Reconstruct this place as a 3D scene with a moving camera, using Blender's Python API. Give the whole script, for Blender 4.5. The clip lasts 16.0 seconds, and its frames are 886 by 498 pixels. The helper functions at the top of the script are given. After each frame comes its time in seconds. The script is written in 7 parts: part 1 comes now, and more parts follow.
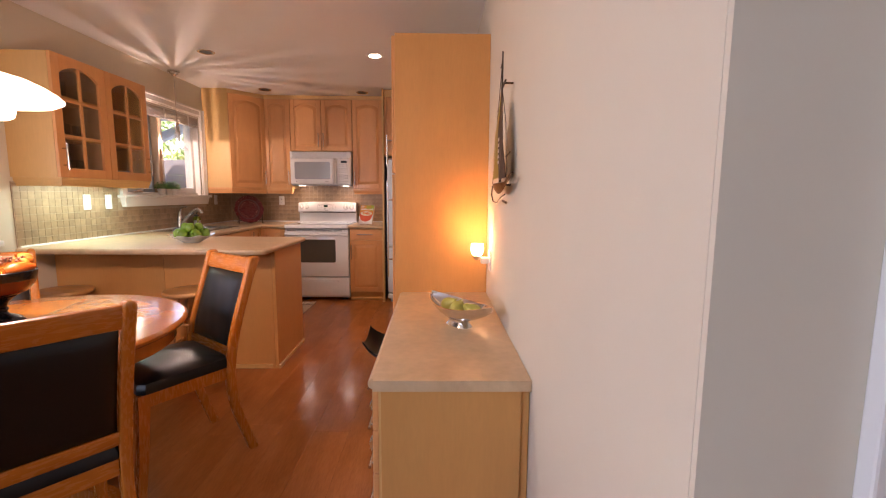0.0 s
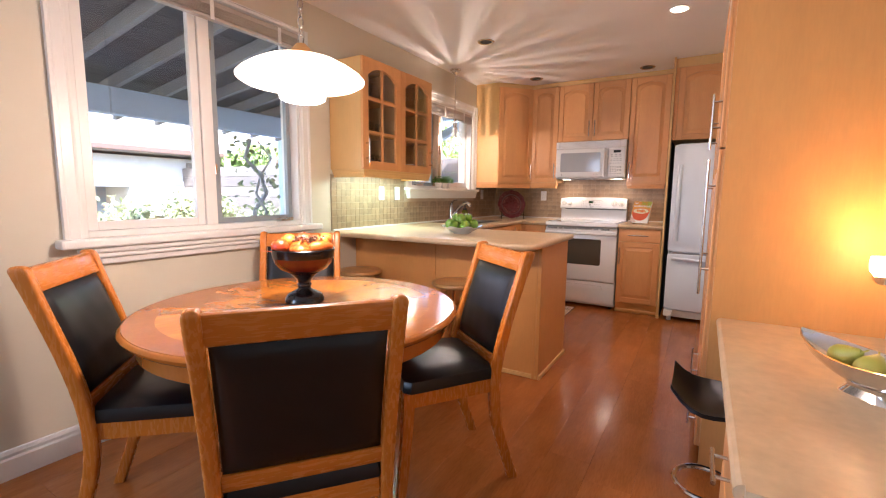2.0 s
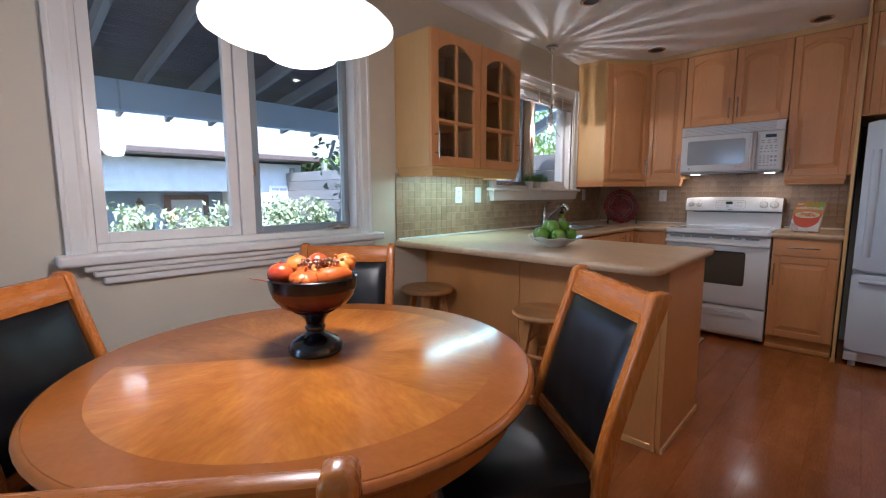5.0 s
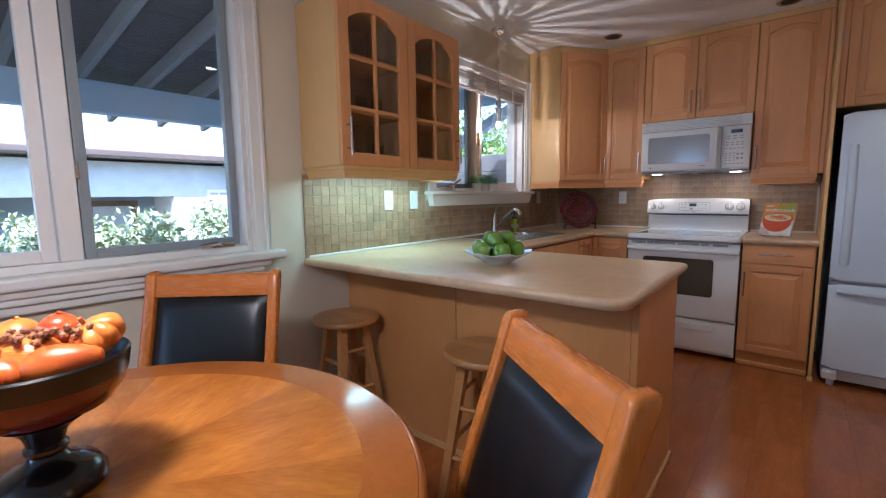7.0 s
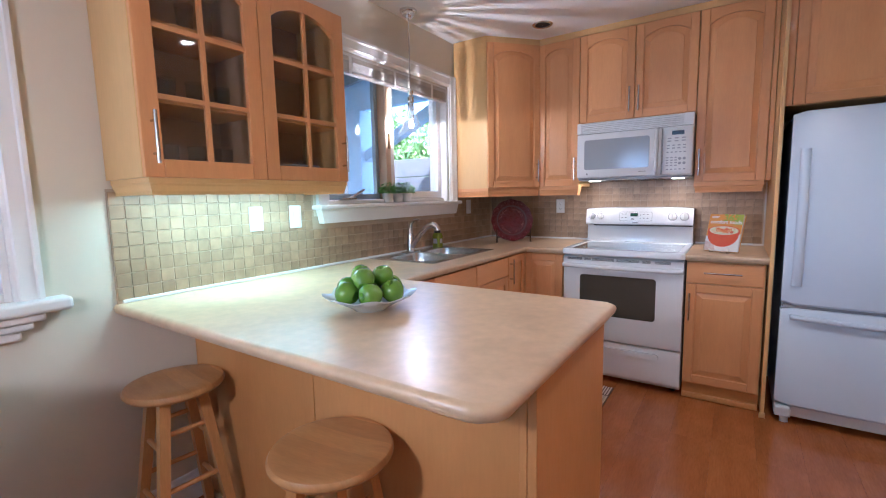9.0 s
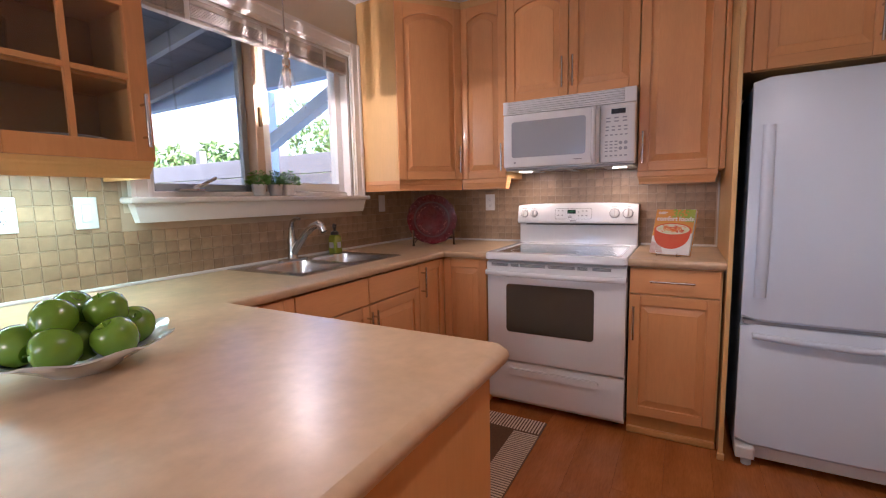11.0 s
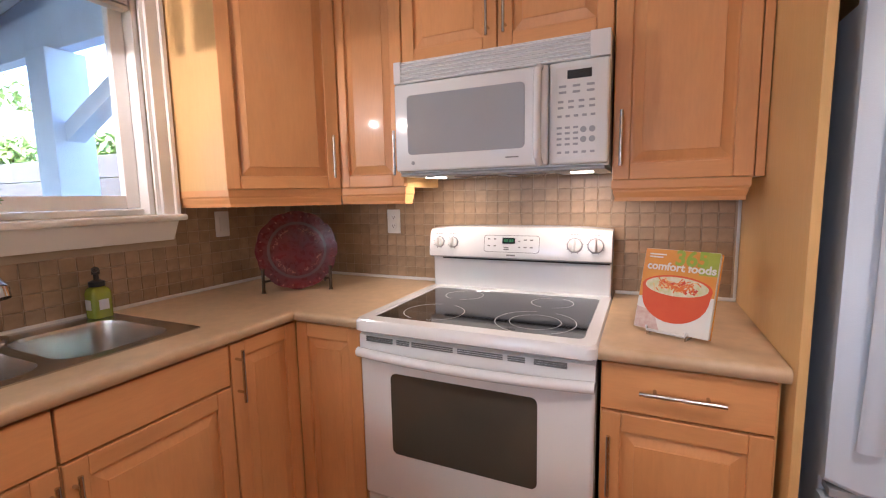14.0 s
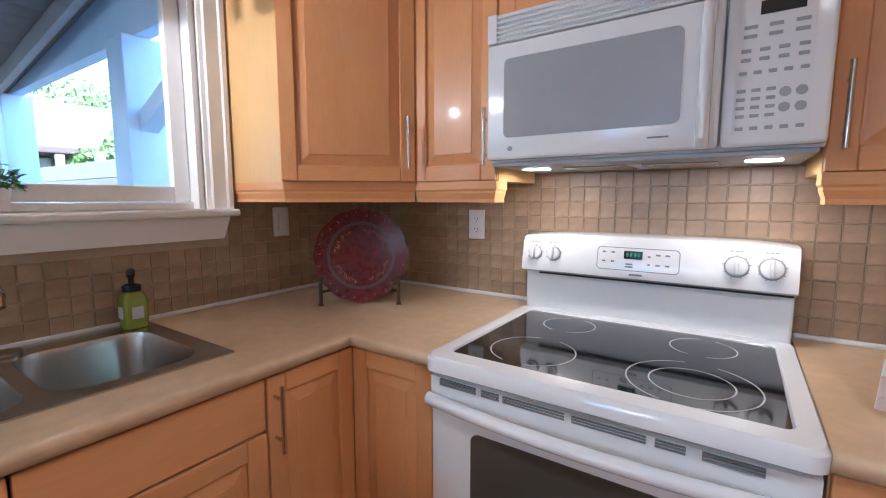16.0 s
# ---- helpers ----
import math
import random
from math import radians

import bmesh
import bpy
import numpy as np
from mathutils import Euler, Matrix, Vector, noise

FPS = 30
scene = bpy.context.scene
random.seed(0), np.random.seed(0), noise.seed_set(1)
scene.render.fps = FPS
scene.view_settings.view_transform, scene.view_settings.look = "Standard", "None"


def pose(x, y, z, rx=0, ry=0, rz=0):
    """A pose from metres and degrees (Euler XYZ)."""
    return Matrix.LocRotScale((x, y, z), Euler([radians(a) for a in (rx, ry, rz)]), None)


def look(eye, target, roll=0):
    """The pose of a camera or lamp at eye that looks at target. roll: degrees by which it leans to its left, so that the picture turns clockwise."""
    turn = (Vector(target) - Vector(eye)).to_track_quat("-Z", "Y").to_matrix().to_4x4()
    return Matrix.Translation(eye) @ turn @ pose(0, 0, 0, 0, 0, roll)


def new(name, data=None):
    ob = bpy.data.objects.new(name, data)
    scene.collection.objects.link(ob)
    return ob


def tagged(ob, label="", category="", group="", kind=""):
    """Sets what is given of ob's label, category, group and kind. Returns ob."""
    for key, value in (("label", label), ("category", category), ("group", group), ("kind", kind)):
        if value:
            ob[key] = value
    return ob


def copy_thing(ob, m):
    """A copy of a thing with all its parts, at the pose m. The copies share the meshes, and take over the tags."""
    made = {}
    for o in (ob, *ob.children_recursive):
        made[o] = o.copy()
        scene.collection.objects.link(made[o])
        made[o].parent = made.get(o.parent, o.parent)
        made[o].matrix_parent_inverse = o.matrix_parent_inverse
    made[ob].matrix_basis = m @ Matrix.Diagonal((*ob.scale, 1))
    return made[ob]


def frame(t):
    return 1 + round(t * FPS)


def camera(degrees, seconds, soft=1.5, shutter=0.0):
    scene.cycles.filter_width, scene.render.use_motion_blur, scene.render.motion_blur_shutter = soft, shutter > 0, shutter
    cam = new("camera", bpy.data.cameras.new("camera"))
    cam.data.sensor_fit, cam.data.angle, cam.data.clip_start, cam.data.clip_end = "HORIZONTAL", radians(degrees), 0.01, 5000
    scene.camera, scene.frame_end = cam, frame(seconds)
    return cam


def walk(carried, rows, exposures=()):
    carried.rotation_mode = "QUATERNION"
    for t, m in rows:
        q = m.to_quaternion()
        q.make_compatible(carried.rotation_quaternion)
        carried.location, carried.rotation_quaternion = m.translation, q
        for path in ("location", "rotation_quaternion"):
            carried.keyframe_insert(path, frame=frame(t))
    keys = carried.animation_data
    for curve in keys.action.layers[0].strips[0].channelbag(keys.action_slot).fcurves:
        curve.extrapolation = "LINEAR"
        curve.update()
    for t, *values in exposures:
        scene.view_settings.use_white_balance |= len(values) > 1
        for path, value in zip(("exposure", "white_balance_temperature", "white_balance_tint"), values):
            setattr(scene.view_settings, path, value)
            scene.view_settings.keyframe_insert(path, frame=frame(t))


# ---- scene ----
cam = camera(90.7, 16.0, soft=1.15)
PATH = [
    (0, (0.457, 0.184, 1.274), (0.492, 2.169, 1.032), 0.4),
    (0.5, (0.364, 0.289, 1.247), (0.127, 2.26, 0.999), 0.5),
    (1, (0.273, 0.433, 1.211), (-0.229, 2.353, 0.961), 0.6),
    (1.5, (0.22, 0.544, 1.201), (-0.555, 2.371, 0.954), 0.6),
    (2, (0.164, 0.628, 1.199), (-0.847, 2.336, 0.952), 0.6),
    (2.5, (0.113, 0.731, 1.224), (-1.067, 2.327, 0.978), 0.5),
    (3, (0.085, 0.805, 1.251), (-1.194, 2.323, 1.007), 0.4),
    (5.5, (-0.178, 1.348, 1.2), (-1.545, 2.787, 0.955), -0.1),
    (6, (-0.248, 1.469, 1.205), (-1.602, 2.922, 0.964), -0.3),
    (6.5, (-0.277, 1.573, 1.209), (-1.578, 3.075, 0.974), -0.5),
    (7, (-0.297, 1.747, 1.224), (-1.543, 3.293, 0.986), -0.7),
    (7.5, (-0.287, 1.925, 1.235), (-1.499, 3.498, 1.0), -0.9),
    (8, (-0.292, 2.058, 1.248), (-1.471, 3.656, 1.014), -0.9),
    (8.5, (-0.314, 2.237, 1.271), (-1.457, 3.86, 1.031), -1.0),
    (9, (-0.33, 2.392, 1.29), (-1.439, 4.04, 1.055), -1.2),
    (11.5, (-0.351, 3.293, 1.221), (-1.273, 5.053, 0.995), -1.2),
    (12, (-0.359, 3.506, 1.227), (-1.251, 5.282, 1.004), -1.2),
    (12.5, (-0.364, 3.709, 1.255), (-1.242, 5.492, 1.031), -1.3),
    (13, (-0.41, 3.879, 1.287), (-1.258, 5.675, 1.055), -1.1),
    (13.5, (-0.454, 4.063, 1.313), (-1.292, 5.864, 1.077), -1.1),
    (14, (-0.481, 4.23, 1.313), (-1.31, 6.034, 1.073), -1.1),
    (14.5, (-0.473, 4.393, 1.31), (-1.3, 6.199, 1.073), -1.0),
    (15, (-0.512, 4.49, 1.31), (-1.351, 6.29, 1.074), -0.9),
    (15.5, (-0.626, 4.558, 1.308), (-1.53, 6.326, 1.068), -0.4),
    (16, (-0.717, 4.546, 1.299), (-1.831, 6.19, 1.068), 0.0),
]
EXPOSURES = [(0, 3.12, 6850, 36), (1.5, 3.5, 6550, 31), (2.5, 3.52, 5700, 19), (3.2, 3.36, 5450, 17), (5.5, 2.34, 4950, 15), (7, 2.6, 4900, 15), (8, 3.1, 4800, 17), (9, 3.36, 4650, 17), (11.5, 3.0, 5800, 31), (12.5, 3.16, 6150, 32), (14.5, 3.5, 5350, 18), (15.5, 3.44, 5200, 15), (16, 3.36, 4750, 13)]
walk(cam, [(t, look(eye, target, roll)) for t, eye, target, roll in PATH], EXPOSURES)

# ---- world, sun, large lights ----
world = bpy.data.worlds.new("sky")
scene.world = world
world.use_nodes = True
wn = world.node_tree
sky = wn.nodes.new("ShaderNodeTexSky")
sky.sky_type, sky.sun_disc = "NISHITA", False
sky.sun_elevation, sky.sun_rotation = radians(48), radians(115)
wn.nodes["Background"].inputs["Strength"].default_value = 0.15
wn.links.new(sky.outputs["Color"], wn.nodes["Background"].inputs["Color"])


def lamp(name, kind, m, energy, color=(1, 1, 1), **settings):
    data = bpy.data.lights.new(name, kind)
    data.energy, data.color = energy, color
    if "size" in settings:
        data.shape, data.size, data.size_y = "RECTANGLE", settings["size"][0], settings["size"][1]
    if "radius" in settings:
        data.shadow_soft_size = settings["radius"]
    if "spot" in settings:
        data.spot_size, data.spot_blend = radians(settings["spot"]), 0.6
    if "angle" in settings:
        data.angle = radians(settings["angle"])
    ob = new(name, data)
    ob.matrix_basis = m
    return ob


SUN_FROM = Vector((math.cos(radians(48)) * math.cos(radians(-25)), math.cos(radians(48)) * math.sin(radians(-25)), math.sin(radians(48))))
lamp("sun", "SUN", look(SUN_FROM * 30, (0, 0, 0)), 3.0, (1.0, 0.95, 0.88), angle=0.5)
WX, FX = -2.255, 2.6     # inner faces of the west wall and the far east wall
WARM = (1.0, 0.84, 0.66)
# daylight fill added out of view behind the walk; no known window there
lamp("unseen_daylight_fill", "AREA", look((WX - 0.02, -1.2, 1.5), (0.6, -0.2, 1.2)), 7.2, (0.56, 0.79, 1.0), size=(1.5, 1.2))
lamp("dining_pendant_bulb", "POINT", pose(-1.15, 1.81, 1.50), 4.2, WARM, radius=0.06)
lamp("lit_downlight", "SPOT", look((-0.08, 4.2, 2.455), (-0.08, 4.2, 0)), 5.0, WARM, radius=0.05, spot=125)
lamp("cabinet_strip_light", "AREA", look((-2.06, 3.5, 1.335), (-2.1, 3.5, 0)), 0.62, (0.52, 1.0, 0.84), size=(0.75, 0.05))
for lx in (-1.24, -0.68):
    lamp("cooker_light", "AREA", look((lx, 5.84, 1.376), (lx, 5.9, 0)), 0.13, (1.0, 0.78, 0.54), size=(0.09, 0.05))
lamp("sink_pendant_bulb", "POINT", pose(-2.145, 4.745, 1.799), 2.0, WARM, radius=0.0009)
lamp("night_light_bulb", "POINT", pose(0.685, 2.6, 0.99), 0.62, (1.0, 0.44, 0.14), radius=0.025)

# ---- materials ----
def mat(name, color, rough=0.5, metal=0.0, second=None, scale=4.0, stretch=(1, 1, 1), bump=0.0, fine=60.0, mix=0.5, spec=0.5, vary=0.0, coat=0.0, grain=0.0, staves=0.0, island=False):
    """A surface of two colours mixed by stretched noise, with a finer noise in the gloss and the relief."""
    m = bpy.data.materials.new(name)
    m.use_nodes = True
    nt = m.node_tree
    p = nt.nodes["Principled BSDF"]
    p.inputs["Metallic"].default_value = metal
    p.inputs["Specular IOR Level"].default_value = spec
    p.inputs["Coat Weight"].default_value = coat
    p.inputs["Coat Roughness"].default_value = 0.08
    tc = nt.nodes.new("ShaderNodeTexCoord")
    mp = nt.nodes.new("ShaderNodeMapping")
    mp.inputs["Scale"].default_value = stretch
    nt.links.new(tc.outputs["Object"], mp.inputs["Vector"])
    n1 = nt.nodes.new("ShaderNodeTexNoise")
    n1.inputs["Scale"].default_value, n1.inputs["Detail"].default_value, n1.inputs["Roughness"].default_value = scale, 6, 0.6
    n2 = nt.nodes.new("ShaderNodeTexNoise")
    n2.inputs["Scale"].default_value, n2.inputs["Detail"].default_value = fine, 3
    nt.links.new(mp.outputs["Vector"], n1.inputs["Vector"])
    nt.links.new(mp.outputs["Vector"], n2.inputs["Vector"])
    ramp = nt.nodes.new("ShaderNodeValToRGB")
    ramp.color_ramp.elements[0].position, ramp.color_ramp.elements[1].position = 0.5 - mix / 2, 0.5 + mix / 2
    second = second or tuple(c * 0.9 for c in color)
    ramp.color_ramp.elements[0].color, ramp.color_ramp.elements[1].color = (*second, 1), (*color, 1)
    nt.links.new(n1.outputs["Fac"], ramp.inputs["Fac"])
    out = ramp.outputs["Color"]
    if grain:
        # fine streaks along the fibre, and broad soft blotches
        streak, blotch, both, tone = (nt.nodes.new("ShaderNode" + k) for k in ("TexNoise", "TexNoise", "Math", "HueSaturation"))
        streak.inputs["Scale"].default_value, streak.inputs["Detail"].default_value = 26, 5
        blotch.inputs["Scale"].default_value, blotch.inputs["Detail"].default_value = 5, 3
        nt.links.new(mp.outputs["Vector"], streak.inputs["Vector"])
        nt.links.new(tc.outputs["Object"], blotch.inputs["Vector"])
        levels = []
        for node, g in ((streak, grain), (blotch, grain * 0.8)):
            r = nt.nodes.new("ShaderNodeMapRange")
            r.inputs["From Min"].default_value, r.inputs["From Max"].default_value = 0.3, 0.7
            r.inputs["To Min"].default_value, r.inputs["To Max"].default_value = 1 - g, 1 + g * 0.7
            nt.links.new(node.outputs["Fac"], r.inputs["Value"])
            levels.append(r.outputs["Result"])
        both.operation = "MULTIPLY"
        nt.links.new(levels[0], both.inputs[0])
        nt.links.new(levels[1], both.inputs[1])
        nt.links.new(both.outputs["Value"], tone.inputs["Value"])
        nt.links.new(out, tone.inputs["Color"])
        out = tone.outputs["Color"]
    if staves:
        # glued staves, each of its own shade
        sep, mul, flo, wn1, r, tone = (nt.nodes.new("ShaderNode" + k) for k in ("SeparateXYZ", "Math", "Math", "TexWhiteNoise", "MapRange", "HueSaturation"))
        mul.operation, flo.operation, wn1.noise_dimensions = "MULTIPLY", "FLOOR", "1D"
        mul.inputs[1].default_value = staves
        r.inputs["To Min"].default_value, r.inputs["To Max"].default_value = 0.78, 1.16
        nt.links.new(tc.outputs["Object"], sep.inputs["Vector"])
        nt.links.new(sep.outputs["Y"], mul.inputs[0])
        nt.links.new(mul.outputs["Value"], flo.inputs[0])
        nt.links.new(flo.outputs["Value"], wn1.inputs["W"])
        nt.links.new(wn1.outputs["Value"], r.inputs["Value"])
        nt.links.new(r.outputs["Result"], tone.inputs["Value"])
        nt.links.new(out, tone.inputs["Color"])
        out = tone.outputs["Color"]
    if vary:
        info = nt.nodes.new("ShaderNodeNewGeometry" if island else "ShaderNodeObjectInfo")
        hsv = nt.nodes.new("ShaderNodeHueSaturation")
        rng = nt.nodes.new("ShaderNodeMapRange")
        rng.inputs["To Min"].default_value, rng.inputs["To Max"].default_value = 1 - vary, 1 + vary
        nt.links.new(info.outputs["Random Per Island" if island else "Random"], rng.inputs["Value"])
        nt.links.new(rng.outputs["Result"], hsv.inputs["Value"])
        nt.links.new(out, hsv.inputs["Color"])
        out = hsv.outputs["Color"]
    nt.links.new(out, p.inputs["Base Color"])
    gl = nt.nodes.new("ShaderNodeMapRange")
    gl.inputs["To Min"].default_value, gl.inputs["To Max"].default_value = max(0.02, rough * 0.8), min(1, rough * 1.2)
    nt.links.new(n2.outputs["Fac"], gl.inputs["Value"])
    nt.links.new(gl.outputs["Result"], p.inputs["Roughness"])
    if bump:
        b = nt.nodes.new("ShaderNodeBump")
        b.inputs["Strength"].default_value, b.inputs["Distance"].default_value = bump, 0.004
        nt.links.new(n2.outputs["Fac"], b.inputs["Height"])
        nt.links.new(b.outputs["Normal"], p.inputs["Normal"])
    return m


def glow(name, color, strength, base=(0.8, 0.8, 0.8)):
    m = mat(name, base, 0.3)
    p = m.node_tree.nodes["Principled BSDF"]
    p.inputs["Emission Color"].default_value, p.inputs["Emission Strength"].default_value = (*color, 1), strength
    return m


def glass_mat(name, tint=(1, 1, 1), gloss=0.04):
    """A thin pane: mostly clear, with a little mirror gloss by Fresnel."""
    m = bpy.data.materials.new(name)
    m.use_nodes = True
    nt = m.node_tree
    nt.nodes.remove(nt.nodes["Principled BSDF"])
    tr, gl, mx, lw, pw, ad = (nt.nodes.new("ShaderNode" + k) for k in ("BsdfTransparent", "BsdfGlossy", "MixShader", "LayerWeight", "Math", "Math"))
    tr.inputs["Color"].default_value = (*tint, 1)
    gl.inputs["Roughness"].default_value = 0.02
    pw.operation, ad.operation = "POWER", "MULTIPLY_ADD"
    lw.inputs["Blend"].default_value = 0.5
    pw.inputs[1].default_value = 5.0
    ad.inputs[1].default_value, ad.inputs[2].default_value = 1 - gloss, gloss
    nt.links.new(lw.outputs["Facing"], pw.inputs[0])
    nt.links.new(pw.outputs["Value"], ad.inputs[0])
    nt.links.new(ad.outputs["Value"], mx.inputs["Fac"])
    nt.links.new(tr.outputs["BSDF"], mx.inputs[1])
    nt.links.new(gl.outputs["BSDF"], mx.inputs[2])
    nt.links.new(mx.outputs["Shader"], nt.nodes["Material Output"].inputs["Surface"])
    return m


PAINT = mat("cream_wall_paint", (0.68, 0.62, 0.505), 0.75, second=(0.65, 0.59, 0.475), scale=2, bump=0.04, fine=220)
CEIL = mat("white_ceiling_paint", (0.86, 0.845, 0.83), 0.6, second=(0.83, 0.815, 0.80), scale=1.5, bump=0.06, fine=120)
TRIM = mat("white_trim_paint", (0.80, 0.79, 0.77), 0.35, second=(0.75, 0.74, 0.72), scale=6, bump=0.02, fine=90)
MAPLE = mat("clear_maple", (0.755, 0.385, 0.150), 0.36, second=(0.64, 0.300, 0.107), scale=2.2, stretch=(5, 5, 0.7), bump=0.008, fine=30, mix=0.8, vary=0.06, coat=0.15, spec=0.4, grain=0.035)
MAPLE_H = mat("clear_maple_across", (0.755, 0.385, 0.150), 0.36, second=(0.64, 0.300, 0.107), scale=2.2, stretch=(0.8, 0.8, 6), bump=0.008, fine=30, mix=0.8, vary=0.06, coat=0.15, spec=0.4, grain=0.035)
MAPLE_SIDE = mat("pale_maple_veneer", (0.72, 0.46, 0.185), 0.38, second=(0.67, 0.415, 0.16), scale=1.5, stretch=(4, 4, 0.5), bump=0.01, fine=30, mix=0.6, coat=0.12, spec=0.4, grain=0.03)
PANEL = mat("tan_maple_panel", (0.65, 0.325, 0.105), 0.4, second=(0.59, 0.285, 0.088), scale=1.5, stretch=(4, 4, 0.6), bump=0.006, fine=30, spec=0.35, grain=0.03)
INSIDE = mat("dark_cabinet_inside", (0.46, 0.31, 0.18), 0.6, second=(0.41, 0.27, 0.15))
CHERRY = mat("honey_cherry_wood", (0.57, 0.190, 0.026), 0.27, second=(0.44, 0.132, 0.017), scale=1.6, stretch=(5, 5, 0.8), bump=0.003, fine=26, mix=0.9, coat=0.1, spec=0.36, grain=0.025)
CHERRY_X = mat("honey_cherry_wood_across", (0.57, 0.190, 0.026), 0.27, second=(0.44, 0.132, 0.017), scale=1.6, stretch=(0.8, 5, 5), bump=0.003, fine=26, mix=0.9, coat=0.1, spec=0.36, grain=0.025)
CHERRY_T = mat("cherry_table_veneer", (0.54, 0.195, 0.022), 0.17, second=(0.34, 0.100, 0.010), scale=4.0, stretch=(1.2, 4, 1), bump=0.01, fine=22, mix=0.55, vary=0.26, coat=0.22, spec=0.35, grain=0.11)
CHERRY_R = mat("cherry_table_border", (0.42, 0.135, 0.020), 0.17, second=(0.33, 0.098, 0.014), scale=3.5, stretch=(3, 3, 1), fine=22, mix=0.7, coat=0.22, vary=0.08, spec=0.35, grain=0.06)
BEECH = mat("beech_stool_wood", (0.62, 0.33, 0.115), 0.35, second=(0.47, 0.225, 0.070), scale=5, stretch=(1.2, 7, 1.0), bump=0.02, fine=40, mix=0.7, coat=0.15, spec=0.4, grain=0.07)
BEECH_S = mat("beech_stool_staves", (0.62, 0.33, 0.115), 0.33, second=(0.47, 0.225, 0.070), scale=5, stretch=(1.2, 7, 1.0), bump=0.02, fine=40, mix=0.7, coat=0.15, spec=0.4, grain=0.07, staves=14.0)
LEATHER = mat("black_leather", (0.006, 0.0065, 0.008), 0.33, second=(0.0045, 0.0048, 0.006), scale=5, fine=6, spec=0.42)
FLOORM = mat("red_brown_laminate", (0.47, 0.158, 0.036), 0.2, second=(0.28, 0.078, 0.015), scale=1.8, stretch=(6, 0.8, 1), bump=0.015, fine=40, mix=0.6, vary=0.06, coat=0.2, spec=0.4, grain=0.12)
SUBFLOOR = mat("dark_floor_joint", (0.24, 0.08, 0.03), 0.6)
LAMINATE = mat("beige_mottled_laminate", (0.66, 0.48, 0.30), 0.33, second=(0.54, 0.38, 0.22), scale=9, bump=0.0, fine=9, mix=0.5, spec=0.45, grain=0.08)
TILEM = mat("tan_ceramic_tile", (0.39, 0.275, 0.17), 0.36, second=(0.29, 0.195, 0.115), scale=14, bump=0.05, fine=60, mix=0.7, vary=0.14, grain=0.12)
GROUT = mat("tan_grout", (0.50, 0.40, 0.29), 0.85, second=(0.42, 0.33, 0.23), bump=0.1, fine=300)
WHITE_E = mat("white_enamel", (0.80, 0.81, 0.82), 0.16, second=(0.78, 0.79, 0.80), scale=2, coat=0.3)
# white textured steel; the blue of reflected daylight is mixed into its colour
WHITE_F = mat("white_steel_daylight_tint", (0.60, 0.665, 0.75), 0.33, second=(0.57, 0.635, 0.72), scale=3, bump=0.10, fine=420)
WHITE_P = mat("white_plastic", (0.76, 0.76, 0.75), 0.3)
GREY_GLASS = mat("grey_microwave_screen", (0.38, 0.40, 0.43), 0.12, second=(0.36, 0.38, 0.41), scale=3)
BLACK_GLASS = mat("black_cooktop_glass", (0.006, 0.006, 0.007), 0.05, scale=6, coat=0.5)
OVEN_GLASS = mat("dark_oven_glass", (0.075, 0.07, 0.058), 0.07, scale=4, coat=0.5)
MARKS = mat("pale_print", (0.62, 0.62, 0.60), 0.5)
PRINT = mat("grey_print", (0.22, 0.22, 0.23), 0.5)
BTN = mat("light_grey_button", (0.36, 0.37, 0.39), 0.4)
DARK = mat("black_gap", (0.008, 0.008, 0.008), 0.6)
CHROME = mat("brushed_nickel", (0.58, 0.56, 0.53), 0.24, metal=1.0, scale=3, stretch=(1, 1, 20), fine=120)
STEEL = mat("stainless_steel", (0.56, 0.55, 0.54), 0.24, metal=1.0, scale=2, stretch=(1, 14, 1), bump=0.01, fine=200)
POLISH = mat("polished_metal", (0.72, 0.70, 0.67), 0.12, metal=1.0, scale=8)
# white sash; its cool shade and dark gasket are put into the colour
SHADE_SASH = mat("white_sash_in_shade", (0.30, 0.34, 0.37), 0.4, second=(0.26, 0.30, 0.32))
PANE = glass_mat("window_glass", (0.97, 0.985, 0.98))
CABGLASS = glass_mat("cabinet_glass", (0.94, 0.93, 0.91))
CLEAR = glass_mat("clear_lamp_glass", (0.92, 0.94, 0.95))
OPAL = glow("opal_glass_lit", (1.0, 0.84, 0.60), 0.45)
BULB = glow("lit_bulb", (1.0, 0.86, 0.62), 4)
NIGHT = glow("lit_night_light", (1.0, 0.60, 0.25), 4)
STRIP = glow("lit_strip", (1.0, 0.90, 0.65), 1.6)
RING = mat("grey_ring_print", (0.55, 0.55, 0.54), 0.4)
GREEN_LED = glow("green_clock_digits", (0.15, 0.9, 0.3), 0.015, (0.02, 0.1, 0.03))
BLIND = mat("grey_beige_blind", (0.50, 0.46, 0.41), 0.4, second=(0.42, 0.38, 0.33), scale=20, stretch=(1, 1, 10))

# ---- mesh tools ----
ORIGIN = {}
UP = Vector((0, 0, 1))


def at_base(ob):
    while ob.parent:
        ob = ob.parent
    return ORIGIN.get(ob.name, Vector((0, 0, 0)))


def mesh_of(name, bm, material, smooth=False):
    bmesh.ops.recalc_face_normals(bm, faces=bm.faces)
    me = bpy.data.meshes.new(name)
    bm.to_mesh(me)
    bm.free()
    me.materials.append(material)
    if smooth:
        me.shade_smooth()
        me.set_sharp_from_angle(angle=radians(38))
    return me


